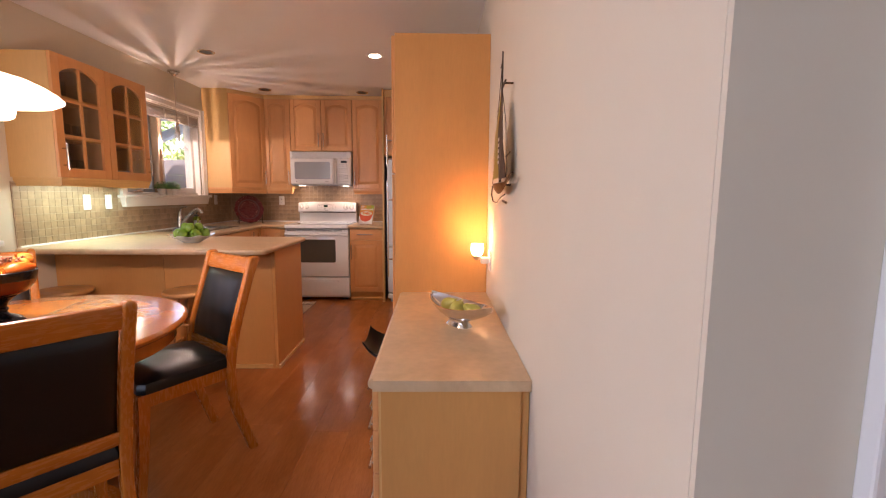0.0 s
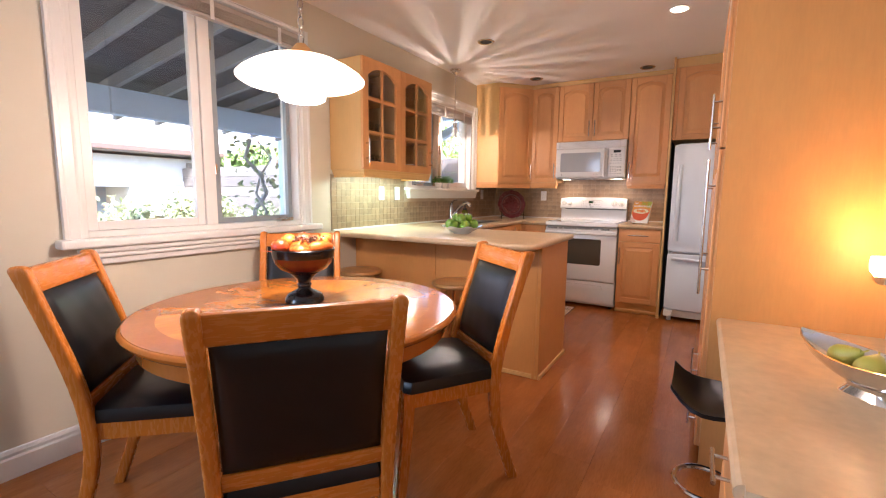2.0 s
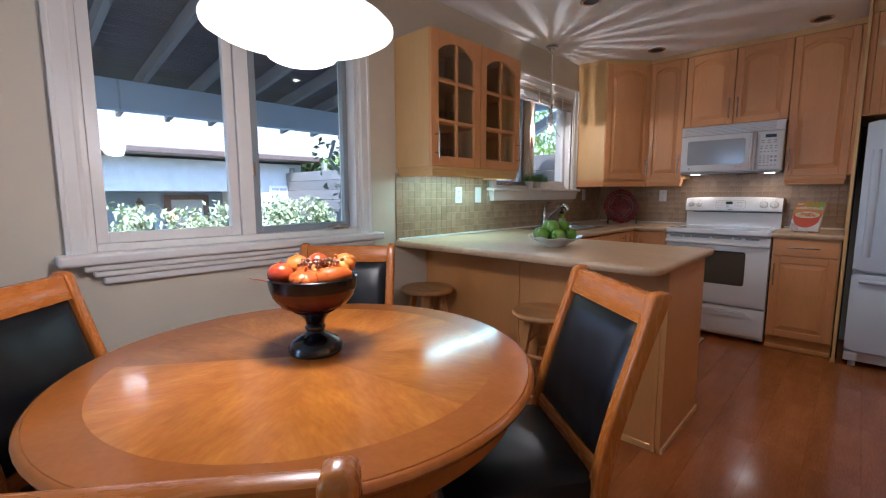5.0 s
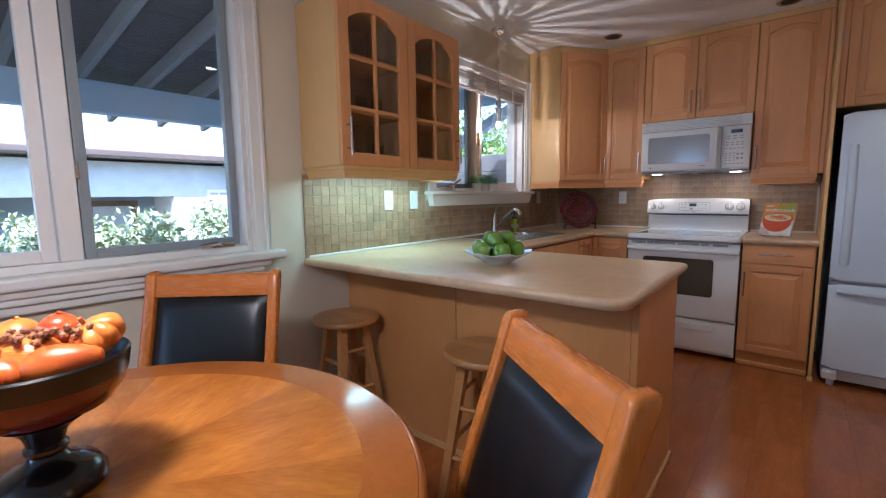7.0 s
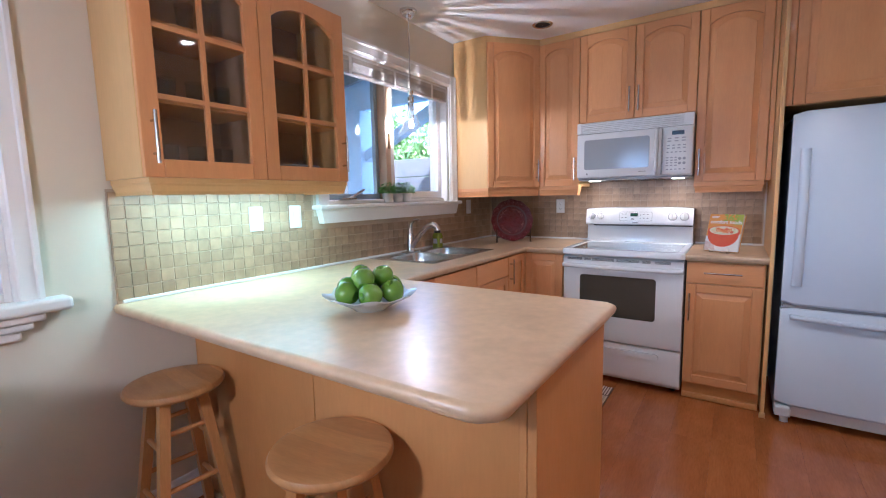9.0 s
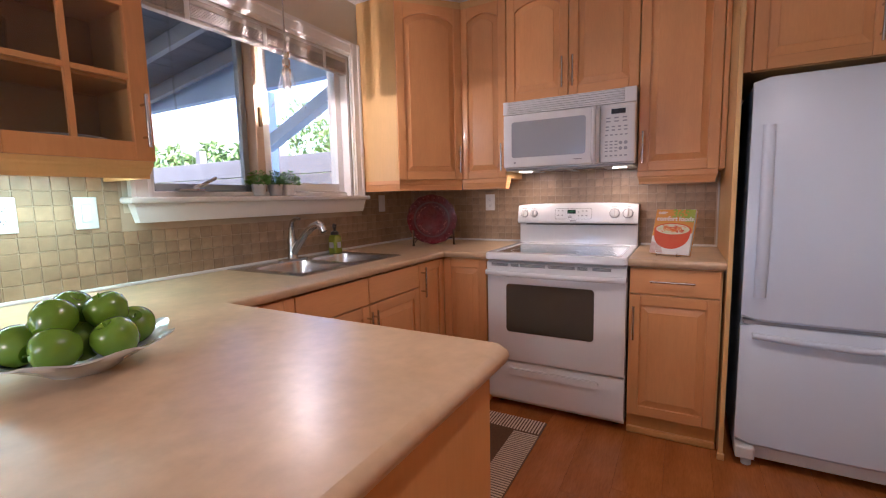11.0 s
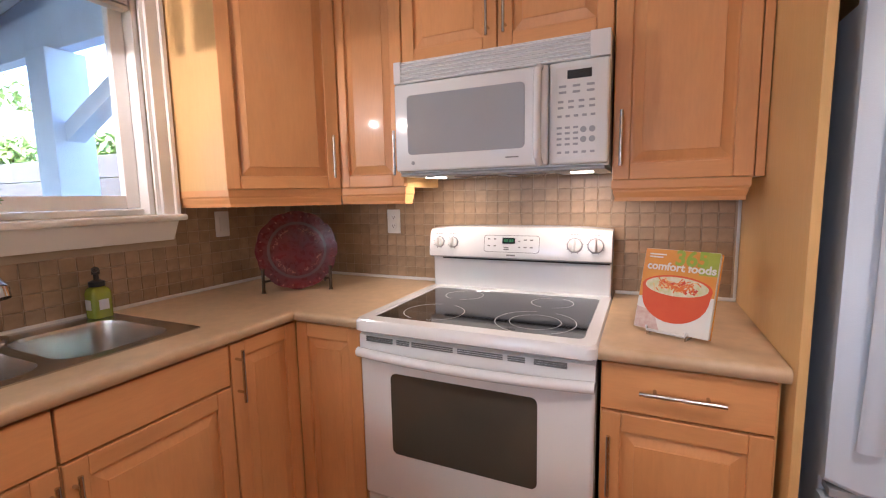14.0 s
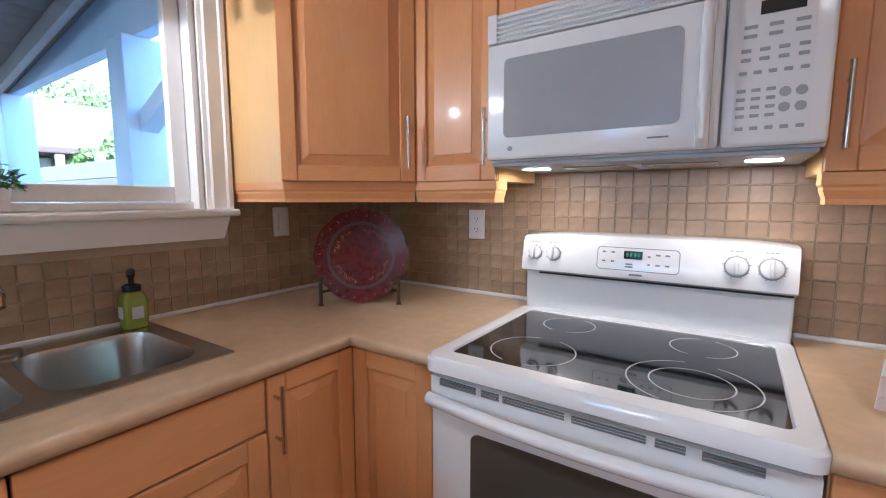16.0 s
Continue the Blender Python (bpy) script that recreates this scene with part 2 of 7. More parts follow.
def thing(name, base, label="", category="", group="", kind=""):
    """An Empty at the base of a thing; its parts are given in world metres."""
    ob = new(name)
    ob.empty_display_size = 0.05
    ob.location = base
    ORIGIN[ob.name] = Vector(base)
    return tagged(ob, label, category, group, kind)


def part(name, bm, material, parent, label="", smooth=False):
    bmesh.ops.translate(bm, verts=bm.verts, vec=-at_base(parent))
    ob = new(name, mesh_of(name, bm, material, smooth))
    ob.parent = parent
    return tagged(ob, label)


def solid(name, bm, material, base=(0, 0, 0), label="", category="", group="", kind="", smooth=False):
    bmesh.ops.translate(bm, verts=bm.verts, vec=-Vector(base))
    ob = new(name, mesh_of(name, bm, material, smooth))
    ob.location = base
    ORIGIN[ob.name] = Vector(base)
    return tagged(ob, label, category, group, kind)


def box(x0, x1, y0, y1, z0, z1, bevel=0.0, bm=None, m=None, seg=2):
    """A box, bevelled, in a bmesh of its own or added to bm; m turns and moves it."""
    one = bmesh.new()
    r = bmesh.ops.create_cube(one, size=1)
    for v in r["verts"]:
        v.co = Vector((x0 + (v.co.x + 0.5) * (x1 - x0), y0 + (v.co.y + 0.5) * (y1 - y0), z0 + (v.co.z + 0.5) * (z1 - z0)))
    if bevel:
        bmesh.ops.bevel(one, geom=one.edges[:], offset=bevel, segments=seg, affect="EDGES", profile=0.5)
    return add_to(bm, one, m)


def add_to(bm, one, m=None):
    if m is not None:
        bmesh.ops.transform(one, matrix=m, verts=one.verts)
    if bm is None:
        return one
    tmp = bpy.data.meshes.new("tmp")
    one.to_mesh(tmp)
    one.free()
    bm.from_mesh(tmp)
    bpy.data.meshes.remove(tmp)
    return bm


def loft(loops, cap=(True, True), closed=True, bm=None, m=None):
    """Skin through rings of equal count."""
    one = bmesh.new()
    rings = [[one.verts.new(p) for p in loop] for loop in loops]
    n = len(rings[0])
    for a, b in zip(rings, rings[1:]):
        for i in range(n if closed else n - 1):
            j = (i + 1) % n
            one.faces.new((a[i], a[j], b[j], b[i]))
    if cap[0]:
        one.faces.new(rings[0])
    if cap[1]:
        one.faces.new(rings[-1])
    return add_to(bm, one, m)


def ring(cx, cy, z, r, n=24, ry=None):
    return [Vector((cx + r * math.cos(2 * math.pi * i / n), cy + (ry or r) * math.sin(2 * math.pi * i / n), z)) for i in range(n)]


def lathe(profile, cx=0, cy=0, n=32, cap=(True, True), bm=None, m=None):
    return loft([ring(cx, cy, z, max(r, 1e-4), n) for r, z in profile], cap, bm=bm, m=m)


def tube(points, r, n=8, bm=None, m=None):
    pts = [Vector(p) for p in points]
    loops, side = [], None
    for i, p in enumerate(pts):
        d = (pts[min(i + 1, len(pts) - 1)] - pts[max(i - 1, 0)]).normalized()
        if side is None:
            side = d.orthogonal().normalized()
        side = (side - d * side.dot(d)).normalized()
        other = d.cross(side)
        rr = r[i] if isinstance(r, (list, tuple)) else r
        loops.append([p + (side * math.cos(2 * math.pi * k / n) + other * math.sin(2 * math.pi * k / n)) * rr for k in range(n)])
    return loft(loops, bm=bm, m=m)


def prism(outline, y0, y1, bm=None, m=None):
    """An outline of (x, z) pushed from y0 to y1."""
    return loft([[Vector((x, y0, z)) for x, z in outline], [Vector((x, y1, z)) for x, z in outline]], bm=bm, m=m)


def slab(outline, z0, z1, bm=None, m=None):
    return loft([[Vector((x, y, z0)) for x, y in outline], [Vector((x, y, z1)) for x, y in outline]], bm=bm, m=m)


def rrect(x0, x1, y0, y1, r, n=5):
    pts = []
    for cx, cy, a in ((x1 - r, y1 - r, 0), (x0 + r, y1 - r, 90), (x0 + r, y0 + r, 180), (x1 - r, y0 + r, 270)):
        for k in range(n + 1):
            t = radians(a + 90 * k / n)
            pts.append((cx + r * math.cos(t), cy + r * math.sin(t)))
    return pts


def arch(x0, x1, z0, z1, rise, n=10):
    """A panel outline with a flat-shouldered arched head."""
    w = x1 - x0
    top = [(x0 + w * k / n, z1 - rise + rise * math.sin(math.pi * k / n) ** 0.75) for k in range(n, -1, -1)]
    return [(x0, z0), (x1, z0)] + top


# ---- cabinet doors ----
def bar_handle(m, length, parent, upright=True, reach=0.032):
    bm = bmesh.new()
    h = length / 2
    tube([(0, -reach, -h), (0, -reach, h)], 0.0055, 10, bm)
    for z in (-h * 0.62, h * 0.62):
        tube([(0, 0, z), (0, -reach, z)], 0.0045, 8, bm)
    if not upright:
        bmesh.ops.rotate(bm, verts=bm.verts, cent=(0, 0, 0), matrix=Matrix.Rotation(radians(90), 3, "Y"))
    bmesh.ops.transform(bm, matrix=m, verts=bm.verts)
    return part("handle", bm, CHROME, parent, "brushed nickel bar handle", smooth=True)


def panel_door(m, w, h, parent, rise=0.0, handle=None, length=0.17, upright=True, name="door"):
    """A framed door with a raised panel, its lower left corner at m, facing m's -y."""
    g, s, t, k = 0.002, 0.053, 0.021, 0.009
    d = part(name, box(g, w - g, -k, 0, g, h - g, 0, None, m), MAPLE, parent)
    x0, x1, z0, z1 = s, w - s, s, h - s
    part("stile", box(g, x0, -t, -k - 0.0001, g, h - g, 0.0035, None, m), MAPLE, d)
    part("stile", box(x1, w - g, -t, -k - 0.0001, g, h - g, 0.0035, None, m), MAPLE, d)
    part("rail", box(x0 + 0.0003, x1 - 0.0003, -t + 0.0003, -k - 0.0001, g, z0, 0.0035, None, m), MAPLE_H, d)
    if rise:
        top = [(x1 - 0.0003, h - g), (x0 + 0.0003, h - g)] + [(x, z) for x, z in reversed(arch(x0 + 0.0003, x1 - 0.0003, z0, z1, rise)[2:])]
        bm = bmesh.new()
        prism(top, -t + 0.0003, -k - 0.0001, bm, m)
        part("rail", bm, MAPLE_H, d)
    else:
        part("rail", box(x0 + 0.0003, x1 - 0.0003, -t + 0.0003, -k - 0.0001, z1, h - g, 0.0035, None, m), MAPLE_H, d)
    # raised panel: a narrow groove, a sloped field border and a small step
    loops = []
    for q, y in ((0.002, -0.0092), (0.007, -0.0096), (0.034, -0.0172), (0.0355, -0.0196)):
        o = arch(x0 + q, x1 - q, z0 + q, z1 - q, rise) if rise else [(x0 + q, z0 + q), (x1 - q, z0 + q), (x1 - q, z1 - q), (x0 + q, z1 - q)]
        loops.append([Vector((x, y, z)) for x, z in o])
    part("panel", loft(loops, (False, True), m=m), MAPLE, d)
    if handle:
        bar_handle(m @ pose(handle[0], -t, handle[1]), length, d, upright)
    return d


def flat_front(m, w, h, parent, handle=None, length=0.19, name="drawer_front"):
    g = 0.002
    d = part(name, box(g, w - g, -0.02, 0, g, h - g, 0.004, None, m), MAPLE_H, parent)
    if handle:
        bar_handle(m @ pose(handle[0], -0.02, handle[1]), length, d, False)
    return d

# ---- the shell of the room ----
WX, NY, EX, CZ = -2.255, 6.083, 0.765, 2.485      # west wall, north wall, east wall, ceiling
SY, FX = -2.6, 2.6                                # closing walls behind the walk


def wall_with_holes(name, axis, place, thick, a0, a1, z0, z1, holes, label):
    """An upright wall along y (axis 'x') or x (axis 'y'), with openings (a0, a1, z0, z1) right through it."""
    cuts = sorted({a0, a1, *(h[0] for h in holes), *(h[1] for h in holes)})
    bm = bmesh.new()
    for lo, hi in zip(cuts, cuts[1:]):
        spans = sorted((h[2], h[3]) for h in holes if h[0] <= lo and h[1] >= hi)
        z = z0
        for s0, s1 in spans + [(z1, z1)]:
            if s0 > z:
                p = sorted((place, place + thick))
                box(*((p[0], p[1], lo, hi) if axis == "x" else (lo, hi, p[0], p[1])), z, s0, 0, bm)
            z = s1
    bmesh.ops.remove_doubles(bm, verts=bm.verts, dist=1e-5)
    return solid(name, bm, PAINT, (0, 0, 0), label, "wall", kind="structure")


DW = (1.50, 2.765, 0.985, 2.25)      # dining window opening: y, y, z, z
KW = (4.09, 5.345, 1.262, 2.135)    # kitchen window opening
# the third opening is unseen and only houses the added daylight fill
wall_with_holes("wall_west", "x", WX, -0.17, SY, NY + 0.17, 0, CZ, [DW, KW, (-1.95, -0.45, 0.9, 2.1)], "cream painted wall with two white framed windows")
wall_with_holes("wall_north", "y", NY, 0.15, WX, FX, 0, CZ, [], "cream painted wall behind the cooker")
wall_with_holes("wall_east", "x", EX, 0.15, 0.67, NY, 0, CZ, [], "plain cream painted wall beside the desk")
wall_with_holes("wall_return", "y", 0.66, 0.15, EX + 0.001, FX, 0, CZ, [(0.965, 1.8, 0.0, 2.07)], "cream painted wall with a white cased doorway")
wall_with_holes("wall_south", "y", SY, -0.15, WX - 0.17, FX + 0.15, 0, CZ, [], "plain cream painted wall")
wall_with_holes("wall_far_east", "x", FX, 0.15, SY, NY, 0, CZ, [], "plain cream painted wall")
solid("ceiling", box(WX - 0.17, FX + 0.15, SY - 0.15, NY + 0.15, CZ, CZ + 0.12), CEIL, (0, 0, CZ), "smooth white painted ceiling with recessed lights", "ceiling", kind="structure")
floor = solid("floor", box(WX - 0.17, FX + 0.15, SY - 0.15, NY + 0.15, -0.15, -0.006), SUBFLOOR, (0, 0, 0), "glossy red-brown laminate plank floor", "floor", kind="structure")


def skirting(name, m, length):
    out = [(0, 0), (-0.016, 0), (-0.016, 0.085), (-0.012, 0.095), (-0.012, 0.108), (-0.006, 0.122), (0, 0.126)]
    bm = loft([[Vector((0, y, z)) for y, z in out], [Vector((length, y, z)) for y, z in out]], m=m)
    solid(name, bm, TRIM, (0, 0, 0), "white moulded baseboard along the wall", "baseboard", kind="structure")


skirting("baseboard_west", pose(WX, SY, 0, 0, 0, 90), 3.31 - SY)
skirting("baseboard_east", pose(EX, 1.49, 0, 0, 0, -90), 1.49 - 0.66)
# casing of the doorway beside the camera's first stand
casing = thing("door_casing", (0.95, 0.65, 0), "white painted door casing in cool daylight", "door casing", kind="structure")
part("side_casing", box(0.955, 1.04, 0.635, 0.66, 0, 2.07, 0.004), TRIM, casing)
part("head_casing", box(0.955, 1.9, 0.635, 0.66, 2.072, 2.16, 0.004), TRIM, casing)


def sash(m, w, h, stile, depth, material, parent, bottom=None):
    """A sash with its pane; lower left corner at m, w along m's x, facing -y."""
    b = bottom or stile
    bm = box(0, stile, -depth, 0, 0, h, 0.003, None, m)
    box(w - stile, w, -depth, 0, 0, h, 0.003, bm, m)
    box(stile, w - stile, -depth, 0, 0, b, 0.003, bm, m)
    box(stile, w - stile, -depth, 0, h - stile, h, 0.003, bm, m)
    s = part("sash", bm, material, parent)
    pane = part("pane", box(stile - 0.004, w - stile + 0.004, -depth / 2 - 0.003, -depth / 2 + 0.003, b - 0.004, h - stile + 0.004, 0, None, m), PANE, s, "clear window glass")
    pane.visible_shadow = False
    return s


def ogee_frame(y0, y1, z0, z1, width, x, parent, head=None):
    """Moulded casing round an opening in the west wall, proud of the wall towards the room."""
    prof = [(0, 0.0), (0, 0.010), (0.15, 0.014), (0.22, 0.020), (0.75, 0.020), (0.82, 0.026), (1.0, 0.026), (1.0, 0)]
    def strip(p, q, out, name):
        loops = []
        for e, s in ((p, 1), (q, -1)):
            loops.append([Vector((x + d, e[0] + out[0] * u * width, e[1] + out[1] * u * width)) for u, d in prof])
        part(name, loft(loops), TRIM, parent)
    top = head or width
    strip((y0, z0), (y0, z1 + top), (-1, 0), "side_casing")
    strip((y1, z0), (y1, z1 + top), (1, 0), "side_casing")
    width = top
    strip((y0, z1), (y1, z1), (0, 1), "head_casing")


def blind(y0, y1, z1, x, parent_label, cords):
    b = thing("venetian_blind", (x, (y0 + y1) / 2, z1 - 0.1), parent_label, "blind")
    part("head_rail", box(x - 0.02, x + 0.02, y0, y1, z1 - 0.03, z1, 0.003), BLIND, b)
    for k in range(7):
        z = z1 - 0.036 - k * 0.0065
        part("slat", box(x - 0.024, x + 0.024, y0 + 0.004, y1 - 0.004, z - 0.002, z + 0.002, 0.0015, seg=1), BLIND, b)
    part("bottom_rail", box(x - 0.02, x + 0.02, y0 + 0.002, y1 - 0.002, z1 - 0.098, z1 - 0.082, 0.004), BLIND, b)
    for y in cords:
        part("ladder_tape", box(x + 0.0245, x + 0.0265, y - 0.011, y + 0.011, z1 - 0.1, z1 - 0.002), TRIM, b)
    part("wand", tube([(x + 0.03, y0 + 0.09, z1 - 0.05), (x + 0.03, y0 + 0.095, z1 - 0.75)], 0.004, 6), CLEAR, b, "clear plastic tilt wand")


# dining window
win = thing("window_1", (WX, 2.14, DW[2]), "white two-part casement window, one sash ajar", "window", kind="structure")
part("jamb", box(WX - 0.16, WX + 0.002, DW[0], DW[0] + 0.02, DW[2], DW[3], 0.002), TRIM, win)
part("jamb", box(WX - 0.16, WX + 0.002, DW[1] - 0.02, DW[1], DW[2], DW[3], 0.002), TRIM, win)
part("head", box(WX - 0.16, WX + 0.002, DW[0] + 0.02, DW[1] - 0.02, DW[3] - 0.02, DW[3], 0.002), TRIM, win)
part("mullion", box(WX - 0.09, WX + 0.004, 2.082, 2.148, DW[2] + 0.03, DW[3] - 0.02, 0.004), TRIM, win)
part("bottom_frame", box(WX - 0.15, WX + 0.001, DW[0] + 0.02, DW[1] - 0.02, DW[2], DW[2] + 0.03, 0.004), TRIM, win)
ogee_frame(DW[0], DW[1], DW[2] - 0.02, DW[3], 0.075, WX, win, 0.03)
sash(pose(WX - 0.040, DW[0] + 0.022, DW[2] + 0.032, 0, 0, 90), 2.080 - DW[0] - 0.024, DW[3] - DW[2] - 0.056, 0.042, 0.035, TRIM, win)
open_sash = sash(pose(WX - 0.042, 2.152, DW[2] + 0.032, 0, 0, 90 + 5.0), DW[1] - 0.024 - 2.152, DW[3] - DW[2] - 0.056, 0.034, 0.03, SHADE_SASH, win)
part("hinge", box(WX - 0.012, WX + 0.006, 2.146, 2.158, 1.30, 1.36, 0.002), CHROME, win)
part("hinge", box(WX - 0.012, WX + 0.006, 2.146, 2.158, 1.98, 2.04, 0.002), CHROME, win)
bm = tube([(WX + 0.012, 2.62, DW[2] + 0.040), (WX + 0.030, 2.60, DW[2] + 0.052), (WX + 0.030, 2.53, DW[2] + 0.042)], 0.008, 8)
box(WX - 0.012, WX + 0.018, 2.58, 2.68, DW[2] + 0.03, DW[2] + 0.052, 0.004, bm)
part("crank", bm, CHROME, win, "metal window crank", smooth=True)
part("sill", box(WX - 0.03, WX + 0.072, 1.395, 2.90, 0.942, 0.984, 0.010), TRIM, win, "deep white window sill")
bm = bmesh.new()
for k, (d, z0, z1) in enumerate(((0.052, 0.915, 0.941), (0.040, 0.890, 0.914), (0.026, 0.858, 0.889))):
    box(WX, WX + d, 1.47 + 0.03 * k, 2.83 - 0.03 * k, z0, z1, 0.007, bm)
part("apron", bm, TRIM, win, "stepped white apron moulding")
blind(DW[0] + 0.03, DW[1] - 0.03, DW[3] - 0.022, WX + 0.034, "raised grey-beige venetian blind in the dining window", (1.7, 2.14, 2.58))

# kitchen window
kwin = thing("window_2", (WX, 4.7, KW[2]), "white two-part casement window above the sink", "window", kind="structure")
part("jamb", box(WX - 0.16, WX + 0.002, KW[0], KW[0] + 0.02, KW[2], KW[3], 0.002), TRIM, kwin)
part("jamb", box(WX - 0.16, WX + 0.002, KW[1] - 0.02, KW[1], KW[2], KW[3], 0.002), TRIM, kwin)
part("head", box(WX - 0.16, WX + 0.002, KW[0] + 0.02, KW[1] - 0.02, KW[3] - 0.02, KW[3], 0.002), TRIM, kwin)
# the post's tan colour carries the warm light that falls on it
part("mullion", box(WX - 0.14, WX - 0.035, 4.652, 4.700, KW[2] + 0.024, KW[3] - 0.02, 0.004), mat("warm_lit_jamb", (0.55, 0.40, 0.27), 0.4, second=(0.45, 0.31, 0.20)), kwin, "window post coloured tan as if in warm light")
part("bottom_frame", box(WX - 0.15, WX - 0.03, KW[0] + 0.02, KW[1] - 0.02, KW[2], KW[2] + 0.024, 0.004), TRIM, kwin)
ogee_frame(KW[0], KW[1], KW[2] - 0.02, KW[3], 0.085, WX + 0.009, kwin)
sash(pose(WX - 0.09, KW[0] + 0.022, KW[2] + 0.026, 0, 0, 90 + 4.0), 4.650 - KW[0] - 0.024, KW[3] - KW[2] - 0.05, 0.034, 0.03, SHADE_SASH, kwin)
sash(pose(WX - 0.085, 4.702, KW[2] + 0.026, 0, 0, 90), KW[1] - 0.022 - 4.702, KW[3] - KW[2] - 0.05, 0.05, 0.035, TRIM, kwin)
part("latch", box(WX - 0.036, WX - 0.022, 4.672, 4.688, 1.62, 1.72, 0.003), mat("aged_brass", (0.30, 0.20, 0.09), 0.35, metal=1.0), kwin, "aged brass window latch")
bm = tube([(WX - 0.03, 4.28, KW[2] + 0.03), (WX, 4.30, KW[2] + 0.045), (WX + 0.01, 4.38, KW[2] + 0.085)], 0.008, 8)
box(WX - 0.05, WX - 0.01, 4.22, 4.34, KW[2] + 0.022, KW[2] + 0.036, 0.004, bm)
part("crank", bm, CHROME, kwin, "metal window crank", smooth=True)
part("sill", box(WX - 0.03, WX + 0.080, 3.975, 5.43, 1.236, 1.261, 0.008), TRIM, kwin, "white window sill")
bm = bmesh.new()
loft([[Vector((WX + 0.010, y0, 1.235)), Vector((WX + 0.06, y0, 1.235)), Vector((WX + 0.05, y0 + s * 0.02, 1.16)), Vector((WX + 0.010, y0 + s * 0.02, 1.16))] for y0, s in ((4.0, 1), (5.40, -1))], bm=bm)
part("apron", bm, TRIM, kwin)
blind(KW[0] + 0.03, KW[1] - 0.03, KW[3] - 0.022, WX - 0.005, "raised grey-beige venetian blind in the kitchen window", (4.3, 4.7, 5.12))

# ---- kitchen cabinets ----
T = 0.915     # worktop height
# worktop in the shape of a U with a bullnose edge
Z0, Z1 = T - 0.038, T
SX0, SX1, SYa, SYb = -2.222, -1.755, 4.405, 5.115     # sink cut-out
wt = thing("worktop", (-1.6, 4.2, T - 0.04), "beige mottled laminate worktop with a rounded edge", "worktop")
part("peninsula_top", slab([(-2.254, 3.05), (-0.728, 3.05), (-0.708, 3.055), (-0.681, 3.077), (-0.675, 3.096), (-0.675, 3.13), (-0.675, 3.925), (-0.695, 3.945), (-2.254, 3.945)], Z0, Z1), LAMINATE, wt)
part("run_top", slab([(-2.254, 3.945), (-1.625, 3.945), (-1.625, SYa), (-2.254, SYa)], Z0, Z1), LAMINATE, wt)
part("sink_back_strip", slab([(-2.254, SYa), (SX0, SYa), (SX0, SYb), (-2.254, SYb)], Z0, Z1), LAMINATE, wt)
part("sink_front_strip", slab([(SX1, SYa), (-1.625, SYa), (-1.625, SYb), (SX1, SYb)], Z0, Z1), LAMINATE, wt)
part("corner_top", slab([(-2.254, SYb), (-1.625, SYb), (-1.625, 5.41), (-1.337, 5.41), (-1.337, 6.072), (-2.254, 6.072)], Z0, Z1), LAMINATE, wt)
def rolled_edge(points, parent):
    """The laminate's rolled front edge, swept along the outline with mitred corners."""
    pts = [Vector((x, y, 0)) for x, y in points]
    norms = [Vector(((q - p).y, -(q - p).x, 0)).normalized() for p, q in zip(pts, pts[1:])]
    prof = ((-0.002, 0.0), (0.006, -0.0006), (0.013, -0.004), (0.0175, -0.010), (0.018, -0.018), (0.015, -0.025), (0.012, -0.033), (0.008, -0.036), (-0.002, -0.036))
    loops = []
    for i, p in enumerate(pts):
        n0, n1 = norms[max(i - 1, 0)], norms[min(i, len(norms) - 1)]
        mitre = (n0 + n1) / (1 + n0.dot(n1))
        loops.append([p + mitre * d + UP * (T + z) for d, z in prof])
    part("rolled_edge", loft(loops), LAMINATE, parent, smooth=True)


edge = [(-2.254, 3.05), (-0.728, 3.05), (-0.708, 3.055), (-0.681, 3.077), (-0.675, 3.096), (-0.675, 3.13), (-0.675, 3.925), (-0.695, 3.945), (-1.625, 3.945), (-1.625, 5.41), (-1.337, 5.41)]
rolled_edge(edge, wt)
bm = slab([(-0.577, 5.41), (-0.168, 5.41), (-0.168, 6.072), (-0.577, 6.072)], Z0, Z1)
wt2 = thing("worktop", (-0.37, 5.7, T - 0.04), "short beige laminate worktop beside the cooker", "worktop")
part("top", bm, LAMINATE, wt2)
rolled_edge([(-0.577, 5.41), (-0.168, 5.41)], wt2)
for name, b in (("upstand", (-2.248, -2.238, 3.06, 6.06, T, T + 0.014)), ("upstand", (-2.236, -1.34, 6.06, 6.071, T, T + 0.014)), ("upstand", (-0.575, -0.17, 6.06, 6.071, T, T + 0.014))):
    solid(name, box(*b, 0.004), TRIM, (b[0], b[2], T), "white sealing strip behind the worktop", "trim", kind="structure")

# peninsula
pen = thing("peninsula", (-1.4, 3.6, 0), "maple panelled peninsula base with a joint", "kitchen cabinet")
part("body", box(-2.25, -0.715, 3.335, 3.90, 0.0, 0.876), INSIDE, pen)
part("front_panel", box(-2.25, -1.489, 3.312, 3.334, 0.0, 0.876, 0.002), PANEL, pen)
part("front_panel", box(-1.485, -0.735, 3.312, 3.334, 0.0, 0.876, 0.002), PANEL, pen)
part("end_panel", box(-0.714, -0.69, 3.300, 3.905, 0.0, 0.876, 0.002), PANEL, pen)
part("corner_post", box(-0.734, -0.7145, 3.298, 3.334, 0.0, 0.876, 0.002), PANEL, pen)
bm = box(-2.25, -0.70, 3.300, 3.3115, 0, 0.03, 0.003)
part("base_strip", bm, MAPLE_SIDE, pen)
part("base_strip", box(-0.6895, -0.678, 3.30, 3.905, 0, 0.03, 0.003), MAPLE_SIDE, pen)
